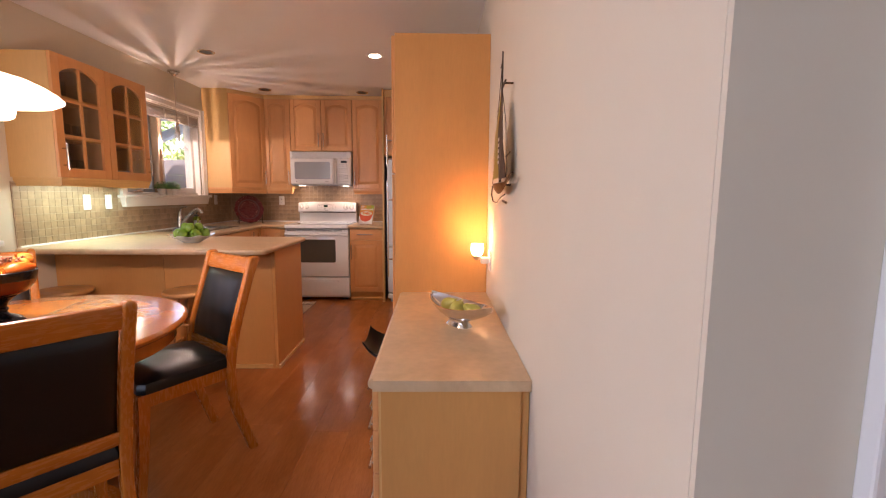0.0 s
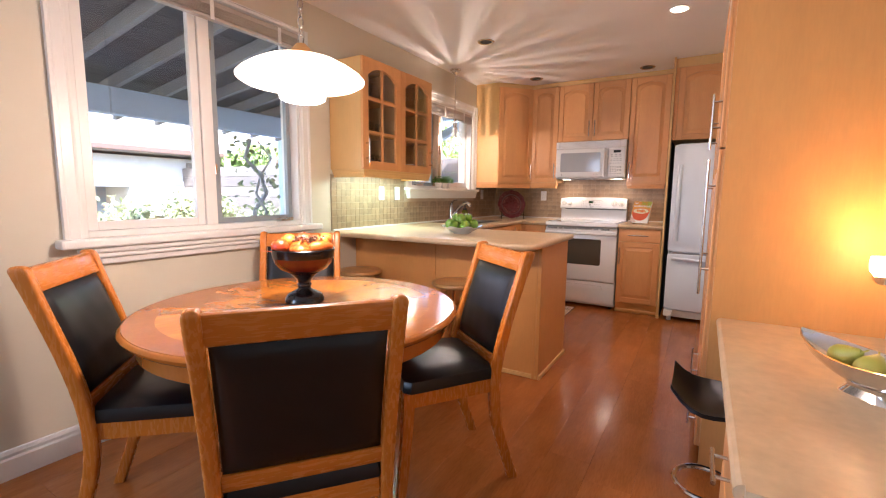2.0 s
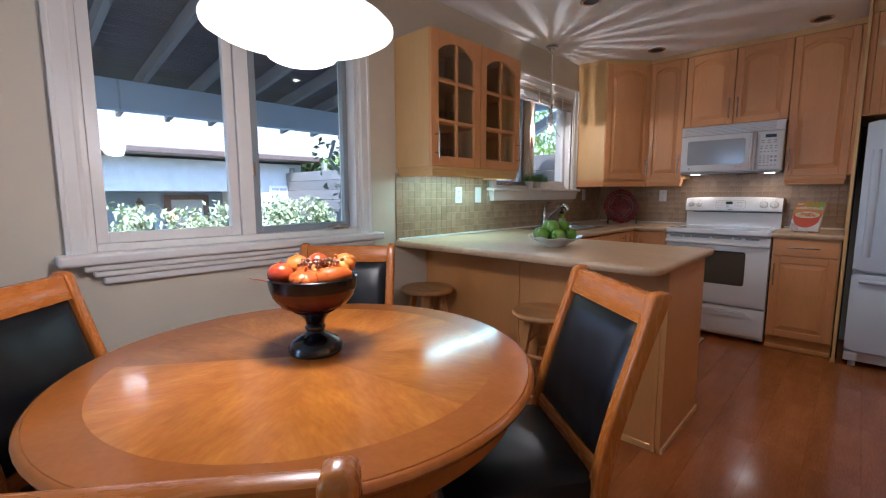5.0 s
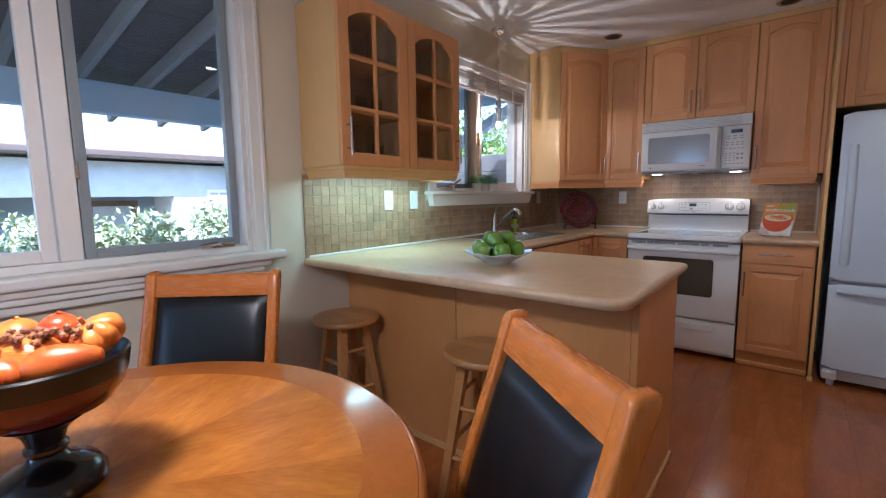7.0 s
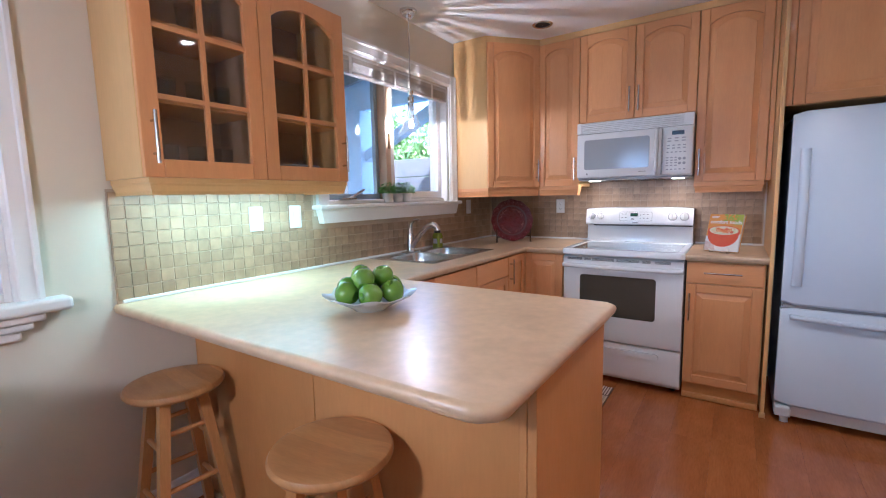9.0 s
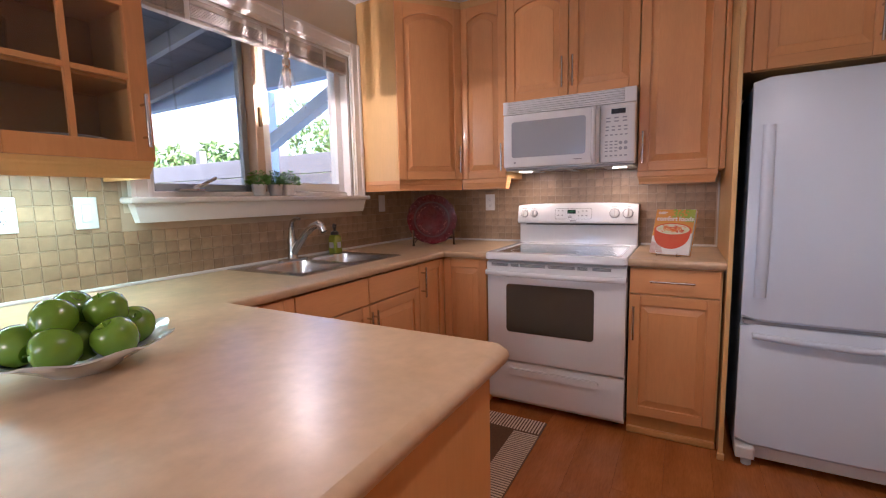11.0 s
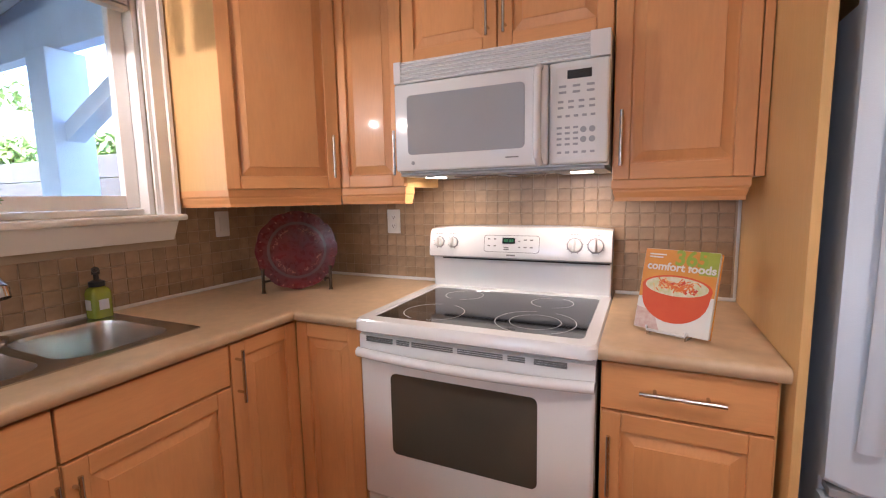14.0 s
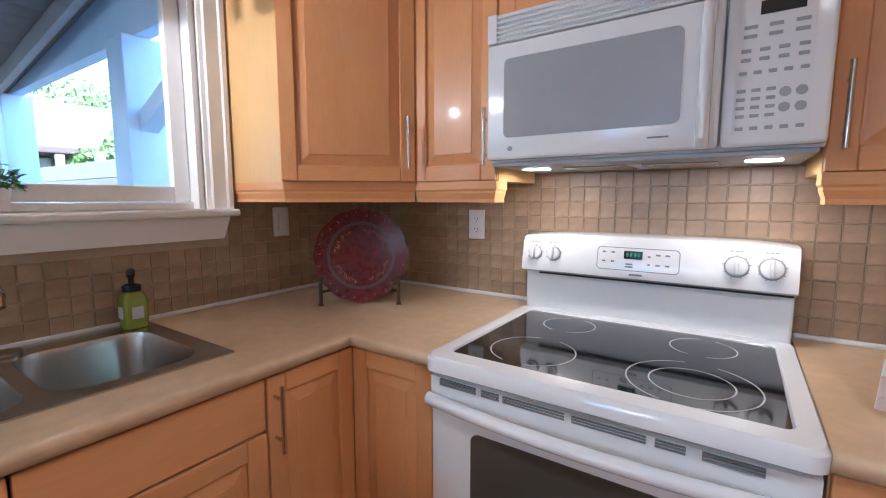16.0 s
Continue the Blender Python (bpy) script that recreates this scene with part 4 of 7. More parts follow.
cp = part("control_panel", box(DX + 0.004, MX1 - 0.001, MF, MF + 0.029, MB + 0.006, MT - 0.081, 0.009, seg=3), WHITE_E, mw, smooth=True)
px0, px1, pz0, pz1 = DX + 0.024, MX1 - 0.034, MB + 0.03, MT - 0.10
part("key_field", box(px0, px1, MF - 0.0012, MF, pz0, pz1), WHITE_P, cp)
part("display", box(px0 + 0.035, px1 - 0.018, MF - 0.0024, MF - 0.0013, pz1 - 0.036, pz1 - 0.010), BLACK_GLASS, cp, "dark display")
KEYM = box(-0.0085, 0.0085, -0.0012, 0, -0.004, 0.004, 0.0008, seg=1)
key_mesh = mesh_of("key", KEYM, BTN)
def key(x, z, sx=1.0, sz=1.0):
    k = new("key", key_mesh)
    k.parent = cp
    k.location, k.scale = Vector((x, MF - 0.0013, z)) - at_base(mw), (sx, 1, sz)
fw = px1 - px0
for n, (rows_z, cols) in enumerate((((pz1 - 0.057, pz1 - 0.075), 3), ((pz1 - 0.103, pz1 - 0.121), 4), ((pz1 - 0.147,), 5), ((pz0 + 0.012,), 5))):
    for z in rows_z:
        for k in range(cols):
            key(px0 + fw * (k + 0.5) / cols, z, 4.0 / cols, 0.9)
for r in range(4):
    for k in range(3):
        key(px0 + 0.012 + 0.025 * k, pz0 + 0.088 - 0.017 * r, 0.9, 0.85)
for k in range(2):
    for r in range(2):
        part("round_key", lathe([(0.0095, 0), (0.009, 0.0012)], n=16, m=pose(px1 - 0.04 + 0.026 * k, MF - 0.0013, pz0 + 0.08 - 0.03 * r, 90)), BTN, cp)
# underside with lamps and filters
part("underside", box(MX0 + 0.01, MX1 - 0.01, MF + 0.02, 6.06, MB - 0.012, MB - 0.0005, 0.003), BTN, mw)
for lx in (-1.24, -0.68):
    part("lamp_lens", box(lx - 0.036, lx + 0.036, 5.81, 5.85, MB - 0.016, MB - 0.0125, 0.001), STRIP, mw, "lit lamp lens")
part("filter", box(-1.15, -0.98, 5.80, 5.98, MB - 0.016, MB - 0.0125, 0.002), STEEL, mw)
part("filter", box(-0.94, -0.77, 5.80, 5.98, MB - 0.016, MB - 0.0125, 0.002), STEEL, mw)

# ---- fridge ----
FX0, FX1, FF, FT = -0.108, 0.65, 5.335, 1.692
fr = thing("fridge", (0.27, 5.7, 0), "white bottom-freezer fridge with moulded handles", "fridge")
part("body", box(FX0 + 0.004, FX1 - 0.004, FF + 0.075, 6.05, 0.03, FT - 0.012, 0.006), WHITE_F, fr)
def bulged(x0, x1, z0, z1, name):
    loops = []
    for k in range(15):
        x = x0 + (x1 - x0) * k / 14
        u = abs(2 * k / 14 - 1)
        y = FF + 0.018 * u ** 2 + (0.012 if k in (0, 14) else 0)
        b = 0.012 if k in (0, 14) else 0.0
        loops.append([Vector((x, FF + 0.072, z0 + b)), Vector((x, y + 0.012, z0 + b)), Vector((x, y, z0 + 0.012 + b)), Vector((x, y, z1 - 0.02 - b)), Vector((x, y + 0.012, z1 - b)), Vector((x, FF + 0.072, z1 - b))])
    return part(name, loft(loops), WHITE_F, fr, smooth=True)
d1 = bulged(FX0, FX1, 0.672, FT, "fridge_door")
d2 = bulged(FX0, FX1, 0.105, 0.654, "freezer_door")
part("gasket", box(FX0 + 0.01, FX1 - 0.01, FF + 0.03, FF + 0.074, 0.655, 0.671), BTN, fr)
hx = FX0 + 0.058
loops = []
for k in range(17):
    z = 0.78 + (1.50 - 0.78) * k / 16
    y = FF - 0.032 * math.sin(math.pi * min(1, max(0, (k + 0.6) / 17.2))) ** 0.45
    loops.append([Vector((hx + 0.022 * math.cos(a), y + 0.016 + 0.013 * math.sin(a), z)) for a in [2 * math.pi * j / 10 for j in range(10)]])
part("handle", loft(loops), WHITE_F, d1, "long curved white handle", smooth=True)
loops = []
for k in range(21):
    x = FX0 + 0.04 + (FX1 - FX0 - 0.08) * k / 20
    y = FF - 0.03 * math.sin(math.pi * (k + 0.6) / 21.2) ** 0.4
    loops.append([Vector((x, y + 0.012 + 0.014 * math.cos(a), 0.612 - 0.012 * (1 - abs(k - 10) / 10) + 0.014 * math.sin(a))) for a in [2 * math.pi * j / 10 for j in range(10)]])
part("handle", loft(loops), WHITE_F, d2, "curved white freezer handle", smooth=True)
part("toe_grille", box(FX0 + 0.03, FX1 - 0.03, FF + 0.06, FF + 0.09, 0.03, 0.10, 0.004), WHITE_P, fr)
part("hinge_foot", box(FX0 + 0.002, FX0 + 0.075, FF - 0.005, FF + 0.08, 0.045, 0.10, 0.008), WHITE_P, fr)
for px, py in ((FX0 + 0.05, FF + 0.05), (FX1 - 0.05, FF + 0.1), (FX0 + 0.06, 6.0), (FX1 - 0.06, 6.0)):
    part("foot", lathe([(0.02, 0.0), (0.02, 0.045)], px, py, 14), WHITE_P, fr)
# black sheet added as the deep shade between fridge and side panel
solid("fridge_gap_shade", box(-0.147, -0.143, 5.45, 6.07, 0.0, 1.73), DARK, (-0.145, 5.7, 0), "black sheet standing for the shade in the gap beside the fridge", "trim", kind="structure")

# ---- sink and tap ----
sk = thing("sink", (-1.99, 4.79, 0.75), "double-bowl stainless steel sink", "sink")
def bowl(y0, y1, name):
    outer = rrect(SX0 + 0.08, SX1 - 0.028, y0, y1, 0.07, 6)
    steps = ((1.0, 0.9185), (0.985, 0.905), (0.96, 0.80), (0.90, 0.765), (0.5, 0.757), (0.12, 0.754))
    cx, cy = (SX0 + 0.08 + SX1 - 0.028) / 2, (y0 + y1) / 2
    return part(name, loft([[Vector((cx + (x - cx) * s, cy + (y - cy) * s, z)) for x, y in outer] for s, z in steps], (False, True)), STEEL, sk, smooth=True)
mid = 4.775
rim = bmesh.new()
for a, b in ((SYa, mid), (mid, SYb)):
    bowl(a + 0.035 if a == SYa else a + 0.016, b - 0.035 if b == SYb else b - 0.016, "bowl")
    inn = rrect(SX0 + 0.08, SX1 - 0.028, a + 0.035 if a == SYa else a + 0.016, b - 0.035 if b == SYb else b - 0.016, 0.07, 6)
    out = rrect(SX0 - 0.012, SX1 + 0.016, a - 0.014 if a == SYa else a, b + 0.014 if b == SYb else b, 0.004, 6)
    loft([[Vector((x, y, z)) for x, y in q] for q, z in ((out, 0.9155), (out, 0.9195), (inn, 0.9185))], (False, False), bm=rim)
part("rim", rim, STEEL, sk)
for y in (4.605, 4.945):
    part("drain", lathe([(0.04, 0.7545), (0.04, 0.757), (0.03, 0.7575), (0.012, 0.756)], -1.955, y, 20), POLISH, sk, smooth=True)
tap = thing("tap", (-2.175, 4.74, 0.92), "brushed nickel single-lever kitchen tap", "tap")
bm = loft([[Vector((-2.175 + x, 4.74 + y, z)) for x, y in rrect(-0.028, 0.028, -0.09, 0.09, 0.026)] for z in (0.92, 0.928)])
part("base_plate", bm, STEEL, tap, smooth=True)
part("column", lathe([(0.030, 0.928), (0.026, 0.935), (0.024, 1.0), (0.023, 1.035), (0.018, 1.05), (0.002, 1.053)], -2.175, 4.74, 20), CHROME, tap, smooth=True)
sp = [(-2.170, 4.74, 0.955), (-2.13, 4.742, 1.005), (-2.08, 4.745, 1.060), (-2.03, 4.749, 1.100), (-1.990, 4.752, 1.112), (-1.962, 4.754, 1.095)]
part("spout", tube(sp, [0.020, 0.019, 0.018, 0.019, 0.021, 0.020], 14), CHROME, tap, smooth=True)
part("spray_head", tube([(-1.967, 4.7535, 1.10), (-1.955, 4.7545, 1.075)], [0.019, 0.017], 14), POLISH, tap, smooth=True)
part("lever", tube([(-2.175, 4.74, 1.04), (-2.172, 4.737, 1.085), (-2.155, 4.730, 1.125), (-2.12, 4.722, 1.145), (-2.085, 4.716, 1.142)], [0.020, 0.015, 0.011, 0.009, 0.007], 10), CHROME, tap, smooth=True)

# ---- dining table ----
TCX, TCY, TR, TH = -1.20, 1.835, 0.615, 0.752
tb = thing("dining_table", (TCX, TCY, 0), "round cherry dining table with a sunburst veneer", "table")
top = part("tabletop", lathe([(TR - 0.05, TH - 0.034), (TR - 0.012, TH - 0.032), (TR, TH - 0.022), (TR + 0.004, TH - 0.012), (TR - 0.002, TH - 0.004), (TR - 0.01, TH - 0.0015), (0.001, TH - 0.0015)], TCX, TCY, 72), CHERRY_R, tb, smooth=True)
wedge_ring = TR - 0.105
for k in range(8):
    a0, a1 = 45 * k + 8.0, 45 * (k + 1) + 8.0
    pts = [(0, 0)] + [(wedge_ring * math.cos(radians(a0 + (a1 - a0) * j / 8)), wedge_ring * math.sin(radians(a0 + (a1 - a0) * j / 8))) for j in range(9)]
    mid_a = radians((a0 + a1) / 2)
    turn = Matrix.Rotation(mid_a, 4, "Z")
    loc = [(Matrix.Rotation(-mid_a, 4, "Z") @ Vector((x, y, 0))) for x, y in pts]
    bm = loft([[Vector((p.x, p.y, z)) for p in loc] for z in (0, 0.0016)])
    me = mesh_of("veneer_wedge", bm, CHERRY_T)
    ob = new("veneer_wedge", me)
    ob.parent = top
    ob.matrix_basis = Matrix.Translation((0, 0, TH - 0.0014)) @ turn
bm = loft([ring(TCX, TCY, z, r, 72) for r, z in ((wedge_ring, TH - 0.0014), (wedge_ring, TH + 0.0002), (TR - 0.012, TH + 0.0002), (TR - 0.010, TH - 0.0014))], (False, False))
part("veneer_border", bm, CHERRY_R, top)
part("apron", lathe([(TR - 0.055, TH - 0.10), (TR - 0.045, TH - 0.095), (TR - 0.045, TH - 0.034)], TCX, TCY, 64), CHERRY_R, tb, smooth=True)
part("pedestal", lathe([(0.15, 0.62), (0.16, 0.655)], TCX, TCY, 32, bm=lathe([(0.11, 0.14), (0.125, 0.2), (0.08, 0.30), (0.065, 0.42), (0.09, 0.52), (0.15, 0.62)], TCX, TCY, 32)), CHERRY, tb, smooth=True)
for k in range(4):
    m = pose(TCX, TCY, 0, 0, 0, 90 * k)
    loops = []
    for s, z, h in ((0.07, 0.20, 0.07), (0.16, 0.155, 0.055), (0.28, 0.09, 0.045), (0.38, 0.045, 0.04), (0.43, 0.025, 0.025)):
        loops.append([Vector((s, -0.035, z - h)), Vector((s, 0.035, z - h)), Vector((s, 0.03, z + h * 0.6)), Vector((s, -0.03, z + h * 0.6))])
    loops = [[Vector((p.x, p.y, max(p.z, 0.0))) for p in l] for l in loops]
    part("foot", loft(loops, m=m), CHERRY, tb)


# ---- chairs ----
def dining_chair():
    c = thing("dining_chair", (0, 0, 0), "honey-wood dining chair with black leather pads", "chair", "chairs round the table")
    W = 0.222
    back = [(0.000, -0.075), (0.16, -0.020), (0.30, 0.012), (0.42, 0.022), (0.52, 0.012), (0.66, -0.022), (0.80, -0.065), (0.90, -0.097), (0.962, -0.118)]
    bend = np.polyfit([z for z, y in back], [y for z, y in back], 5)

    def yb(z):
        return float(np.polyval(bend, z))
    for side in (-1, 1):
        loops = []
        heights = [0.955 * k / 24 for k in range(25)]
        ends = [(z, 1.0) for z in heights] + [(0.962, 0.95), (0.968, 0.82), (0.972, 0.6), (0.974, 0.25)]
        for z, f in ends:
            deep = (0.021 + 0.004 * max(0, (z - 0.85) / 0.1)) * f
            x = side * (W - 0.018 + 0.004 * min(1, max(0, (z - 0.4) / 0.15)))
            loops.append([Vector((x + u, yb(z) + v, z)) for u, v in rrect(-0.018 * f, 0.018 * f, -deep, deep, 0.008 * f, 3)])
        part("back_post", loft(loops), CHERRY, c, smooth=True)

    def rail(z0, z1, name, t=0.013):
        loops = []
        for k in range(9):
            x = -W + 0.030 + (2 * W - 0.060) * k / 8
            loops.append([Vector((x, yb(z0 + v) + u, z0 + v)) for u, v in rrect(-t, t, 0, z1 - z0, 0.006, 2)])
        part(name, loft(loops), CHERRY_X, c, smooth=True)
    rail(0.888, 0.963, "top_rail", 0.015)
    rail(0.495, 0.543, "lower_rail")

    # leather back pad, pillowed on both faces
    def pad(face):
        n, one, grid = 21, bmesh.new(), []
        for i in range(n):
            row = []
            for j in range(n):
                u, v = i / (n - 1), j / (n - 1)
                x = -W + 0.036 + (2 * W - 0.072) * u
                z = 0.542 + (0.889 - 0.542) * v
                swell = max(0.0, 1 - abs(2 * u - 1) ** 5) ** 0.5 * max(0.0, 1 - abs(2 * v - 1) ** 5) ** 0.5
                crease = 0.0007 * math.sin(19 * u + 7 * v) * math.sin(5 * u - 16 * v)
                row.append(one.verts.new((x, yb(z) + face * (0.004 + 0.021 * swell + crease * swell), z)))
            grid.append(row)
        for i in range(n - 1):
            for j in range(n - 1):
                one.faces.new((grid[i][j], grid[i + 1][j], grid[i + 1][j + 1], grid[i][j + 1]))
        return one
    bm = pad(1)
    add_to(bm, pad(-1))
    part("back_pad", bm, LEATHER, c, "black leather back pad", smooth=True)
    # seat
    def seat_line(k, z, grow=0.0):
        pts = [(-0.195 - grow, 0.015 - grow), (0.195 + grow, 0.015 - grow), (0.232 + grow, 0.40 + grow), (-0.232 - grow, 0.40 + grow)]
        out = []
        for (ax, ay), (bx, by) in zip(pts, pts[1:] + pts[:1]):
            for t in (0.06, 0.25, 0.5, 0.75, 0.94):
                out.append(Vector((ax + (bx - ax) * t, ay + (by - ay) * t, z)))
        return out
    def shrink(l, s, z):
        return [Vector((p.x * s, 0.21 + (p.y - 0.21) * s, z)) for p in l]
    base = seat_line(0, 0.455, 0.012)
    part("seat", loft([base, shrink(base, 1.005, 0.475), shrink(base, 0.97, 0.497), shrink(base, 0.86, 0.508), shrink(base, 0.5, 0.514), shrink(base, 0.1, 0.515)]), LEATHER, c, "black leather seat", smooth=True)
    for s in (-1, 1):
        m0 = loft([[Vector((s * 0.196 - 0.011, 0.02, z)), Vector((s * 0.196 + 0.011, 0.02, z)), Vector((s * 0.226 + 0.011, 0.40, z)), Vector((s * 0.226 - 0.011, 0.40, z))] for z in (0.398, 0.4545)])
        part("side_rail", m0, CHERRY, c)
        bm = loft([[Vector((s * 0.219 + dx * w, 0.395 + oy + dy * w, z)) for dx, dy in ((-1, -1), (1, -1), (1, 1), (-1, 1))] for z, w, oy in ((0.0, 0.015, 0.03), (0.2, 0.018, 0.012), (0.40, 0.021, 0), (0.4545, 0.021, 0))])
        part("front_leg", bm, CHERRY, c)
    part("front_rail", box(-0.198, 0.198, 0.389, 0.410, 0.398, 0.4545, 0.003), CHERRY_X, c)
    part("back_rail", box(-0.185, 0.185, 0.005, 0.026, 0.398, 0.4545, 0.003), CHERRY_X, c)
    return c


chair = dining_chair()
CHAIRS = []
for tl, tr in (((-0.679, 1.079), (-0.403, 1.419)), ((-0.418, 2.319), (-0.774, 2.599)), ((-1.713, 2.596), (-2.069, 2.277)), ((-1.894, 1.378), (-1.574, 1.078))):
    a, b = Vector((*tl, 0)), Vector((*tr, 0))
    mid_top, along = (a + b) / 2, (b - a).normalized()
    ahead = Vector((-along.y, along.x, 0))
    foot = mid_top + ahead * 0.125
    CHAIRS.append(pose(foot.x, foot.y, 0, 0, 0, math.degrees(math.atan2(along.y, along.x))))
for m in CHAIRS[1:]:
    copy_thing(chair, m)
chair.matrix_basis = CHAIRS[0]


# ---- stools at the peninsula ----
def bar_stool():
    st = thing("bar_stool", (0, 0, 0), "round beech bar stool with square splayed legs", "stool", "stools at the peninsula")
    H = 0.628
    part("seat", lathe([(0.14, H - 0.034), (0.160, H - 0.030), (0.168, H - 0.020), (0.168, H - 0.012), (0.162, H - 0.003), (0.150, H), (0.10, H - 0.004), (0.001, H - 0.007)], n=48), BEECH_S, st, smooth=True)
    for k in range(4):
        a = radians(45 + 90 * k)
        tx, ty, bx, by = 0.085 * math.cos(a), 0.085 * math.sin(a), 0.185 * math.cos(a), 0.185 * math.sin(a)
        bm = loft([[Vector((cx + w * dx, cy + w * dy, z)) for dx, dy in ((-1, -1), (1, -1), (1, 1), (-1, 1))] for cx, cy, z, w in ((bx, by, 0, 0.016), (tx, ty, H - 0.03, 0.018))])
        part("leg", bm, BEECH, st)
    for z, r in ((0.20, None), (0.40, None)):
        for k in range(4):
            zz = z + (0.06 if k % 2 else 0)
            f = 1 - zz / (H - 0.03)
            rad = 0.085 + 0.10 * f
            a, b = radians(45 + 90 * k), radians(135 + 90 * k)
            part("rung", tube([(rad * math.cos(a), rad * math.sin(a), zz), (rad * math.cos(b), rad * math.sin(b), zz)], 0.0095, 10), BEECH, st, smooth=True)
    return st


stool = bar_stool()
copy_thing(stool, pose(-1.215, 3.145, 0, 0, 0, 8))
stool.matrix_basis = pose(-2.06, 3.135, 0, 0, 0, -6)

# ---- dining pendant ----
lx, ly = -1.15, 1.81
pd = thing("pendant_lamp", (lx, ly, 1.5), "lit opal glass pendant lamp on a chain", "lamp")
shade = lathe([(0.075, 1.584), (0.14, 1.587), (0.205, 1.598), (0.227, 1.611), (0.228, 1.618), (0.213, 1.634), (0.18, 1.656), (0.135, 1.679), (0.085, 1.694), (0.045, 1.699)], lx, ly, 56, (False, True))
part("shade", shade, OPAL, pd, "lit opal glass dome", smooth=True)
part("lower_glass", lathe([(0.086, 1.584), (0.087, 1.565), (0.081, 1.545), (0.068, 1.538), (0.001, 1.537)], lx, ly, 40, (False, True)), OPAL, pd, "lit opal inner glass", smooth=True)
part("rim", lathe([(0.0485, 1.6995), (0.05, 1.703), (0.03, 1.728), (0.018, 1.741), (0.001, 1.743)], lx, ly, 28), PANEL, pd, "tan turned cap", smooth=True)
z = 1.743
k = 0
bm = bmesh.new()
while z < CZ - 0.05:
    pts = [(0.010 * math.cos(a), 0, 0.019 * math.sin(a)) for a in [2 * math.pi * j / 12 for j in range(13)]]
    tube(pts, 0.0022, 6, bm, pose(lx, ly, z + 0.014, 0, 0, 90 * (k % 2) + 20))
    z += 0.031
    k += 1
part("chain", bm, CHROME, pd, "metal link chain")
part("ceiling_rose", lathe([(0.06, CZ - 0.004), (0.055, CZ - 0.02), (0.02, CZ - 0.04), (0.004, CZ - 0.05)], lx, ly, 28), CHROME, pd, smooth=True)

# ---- sink pendant ----
BELL = glass_mat("lit_bell_glass", (0.96, 0.96, 0.95))
nt = BELL.node_tree
frost, both = nt.nodes.new("ShaderNodeEmission"), nt.nodes.new("ShaderNodeAddShader")
frost.inputs["Color"].default_value, frost.inputs["Strength"].default_value = (1.0, 0.95, 0.88, 1), 0.006
old = nt.nodes["Material Output"].inputs["Surface"].links[0].from_socket
nt.links.new(old, both.inputs[0])
nt.links.new(frost.outputs["Emission"], both.inputs[1])
nt.links.new(both.outputs["Shader"], nt.nodes["Material Output"].inputs["Surface"])
sx, sy = -2.145, 4.745
sp_l = thing("small_pendant_lamp", (sx, sy, 1.70), "lit glass bell pendant above the sink", "lamp")
part("ceiling_rose", lathe([(0.055, CZ - 0.001), (0.055, CZ - 0.012), (0.04, CZ - 0.016), (0.04, CZ - 0.03), (0.024, CZ - 0.036), (0.02, CZ - 0.05), (0.004, CZ - 0.056)], sx, sy, 28), POLISH, sp_l, smooth=True)
part("rod", tube([(sx, sy, CZ - 0.05), (sx, sy, 1.99)], 0.0035, 8), CHROME, sp_l)
part("socket", lathe([(0.006, 1.995), (0.017, 1.985), (0.017, 1.965), (0.011, 1.955), (0.020, 1.945), (0.020, 1.915), (0.014, 1.91), (0.022, 1.90), (0.022, 1.86)], sx, sy, 20), POLISH, sp_l, smooth=True)
part("bulb", lathe([(0.003, 1.794), (0.012, 1.788), (0.018, 1.768), (0.012, 1.750), (0.001, 1.747)], sx, sy, 18), BULB, sp_l, "lit bulb", smooth=True)
sh = part("shade", lathe([(0.030, 1.885), (0.036, 1.85), (0.048, 1.80), (0.062, 1.755), (0.085, 1.715), (0.086, 1.712), (0.060, 1.752), (0.045, 1.80), (0.033, 1.85), (0.028, 1.884)], sx, sy, 36, (False, False)), BELL, sp_l, "lit frosted glass bell", smooth=True)
sh.visible_shadow = False
# strips added round the lamp holder only to cut the bulb's light into streaks
srn = random.Random(21)
a = 0.0
while a < 6.15:
    w = srn.uniform(0.10, 0.30)
    part("streak_strip", loft([[Vector((sx + r * math.cos(a + u), sy + r * math.sin(a + u), z)) for r, z in ((0.0215, 1.8015), (0.0215, 1.859), (0.0205, 1.859), (0.0205, 1.8015))] for u in (0, w / 2, w)]), POLISH, sp_l)
    a += w + srn.uniform(0.05, 0.17)

# ---- recessed lights ----
for x, y, lit in ((-1.52, 4.15, False), (-0.08, 4.2, True), (-1.535, 5.5, False), (-0.42, 5.6, False)):
    dl = thing("recessed_light", (x, y, CZ - 0.01), "lit recessed ceiling light" if lit else "unlit recessed ceiling light with a dark well", "ceiling light", "recessed ceiling lights")
    part("trim_ring", lathe([(0.050, CZ - 0.0005), (0.052, CZ - 0.004), (0.066, CZ - 0.006), (0.072, CZ - 0.0005)], x, y, 36, (False, False)), TRIM if lit else CHROME, dl, smooth=True)
    part("reflector", lathe([(0.050, CZ - 0.003), (0.001, CZ - 0.002)], x, y, 36, (False, False)), BULB if lit else DARK, dl)

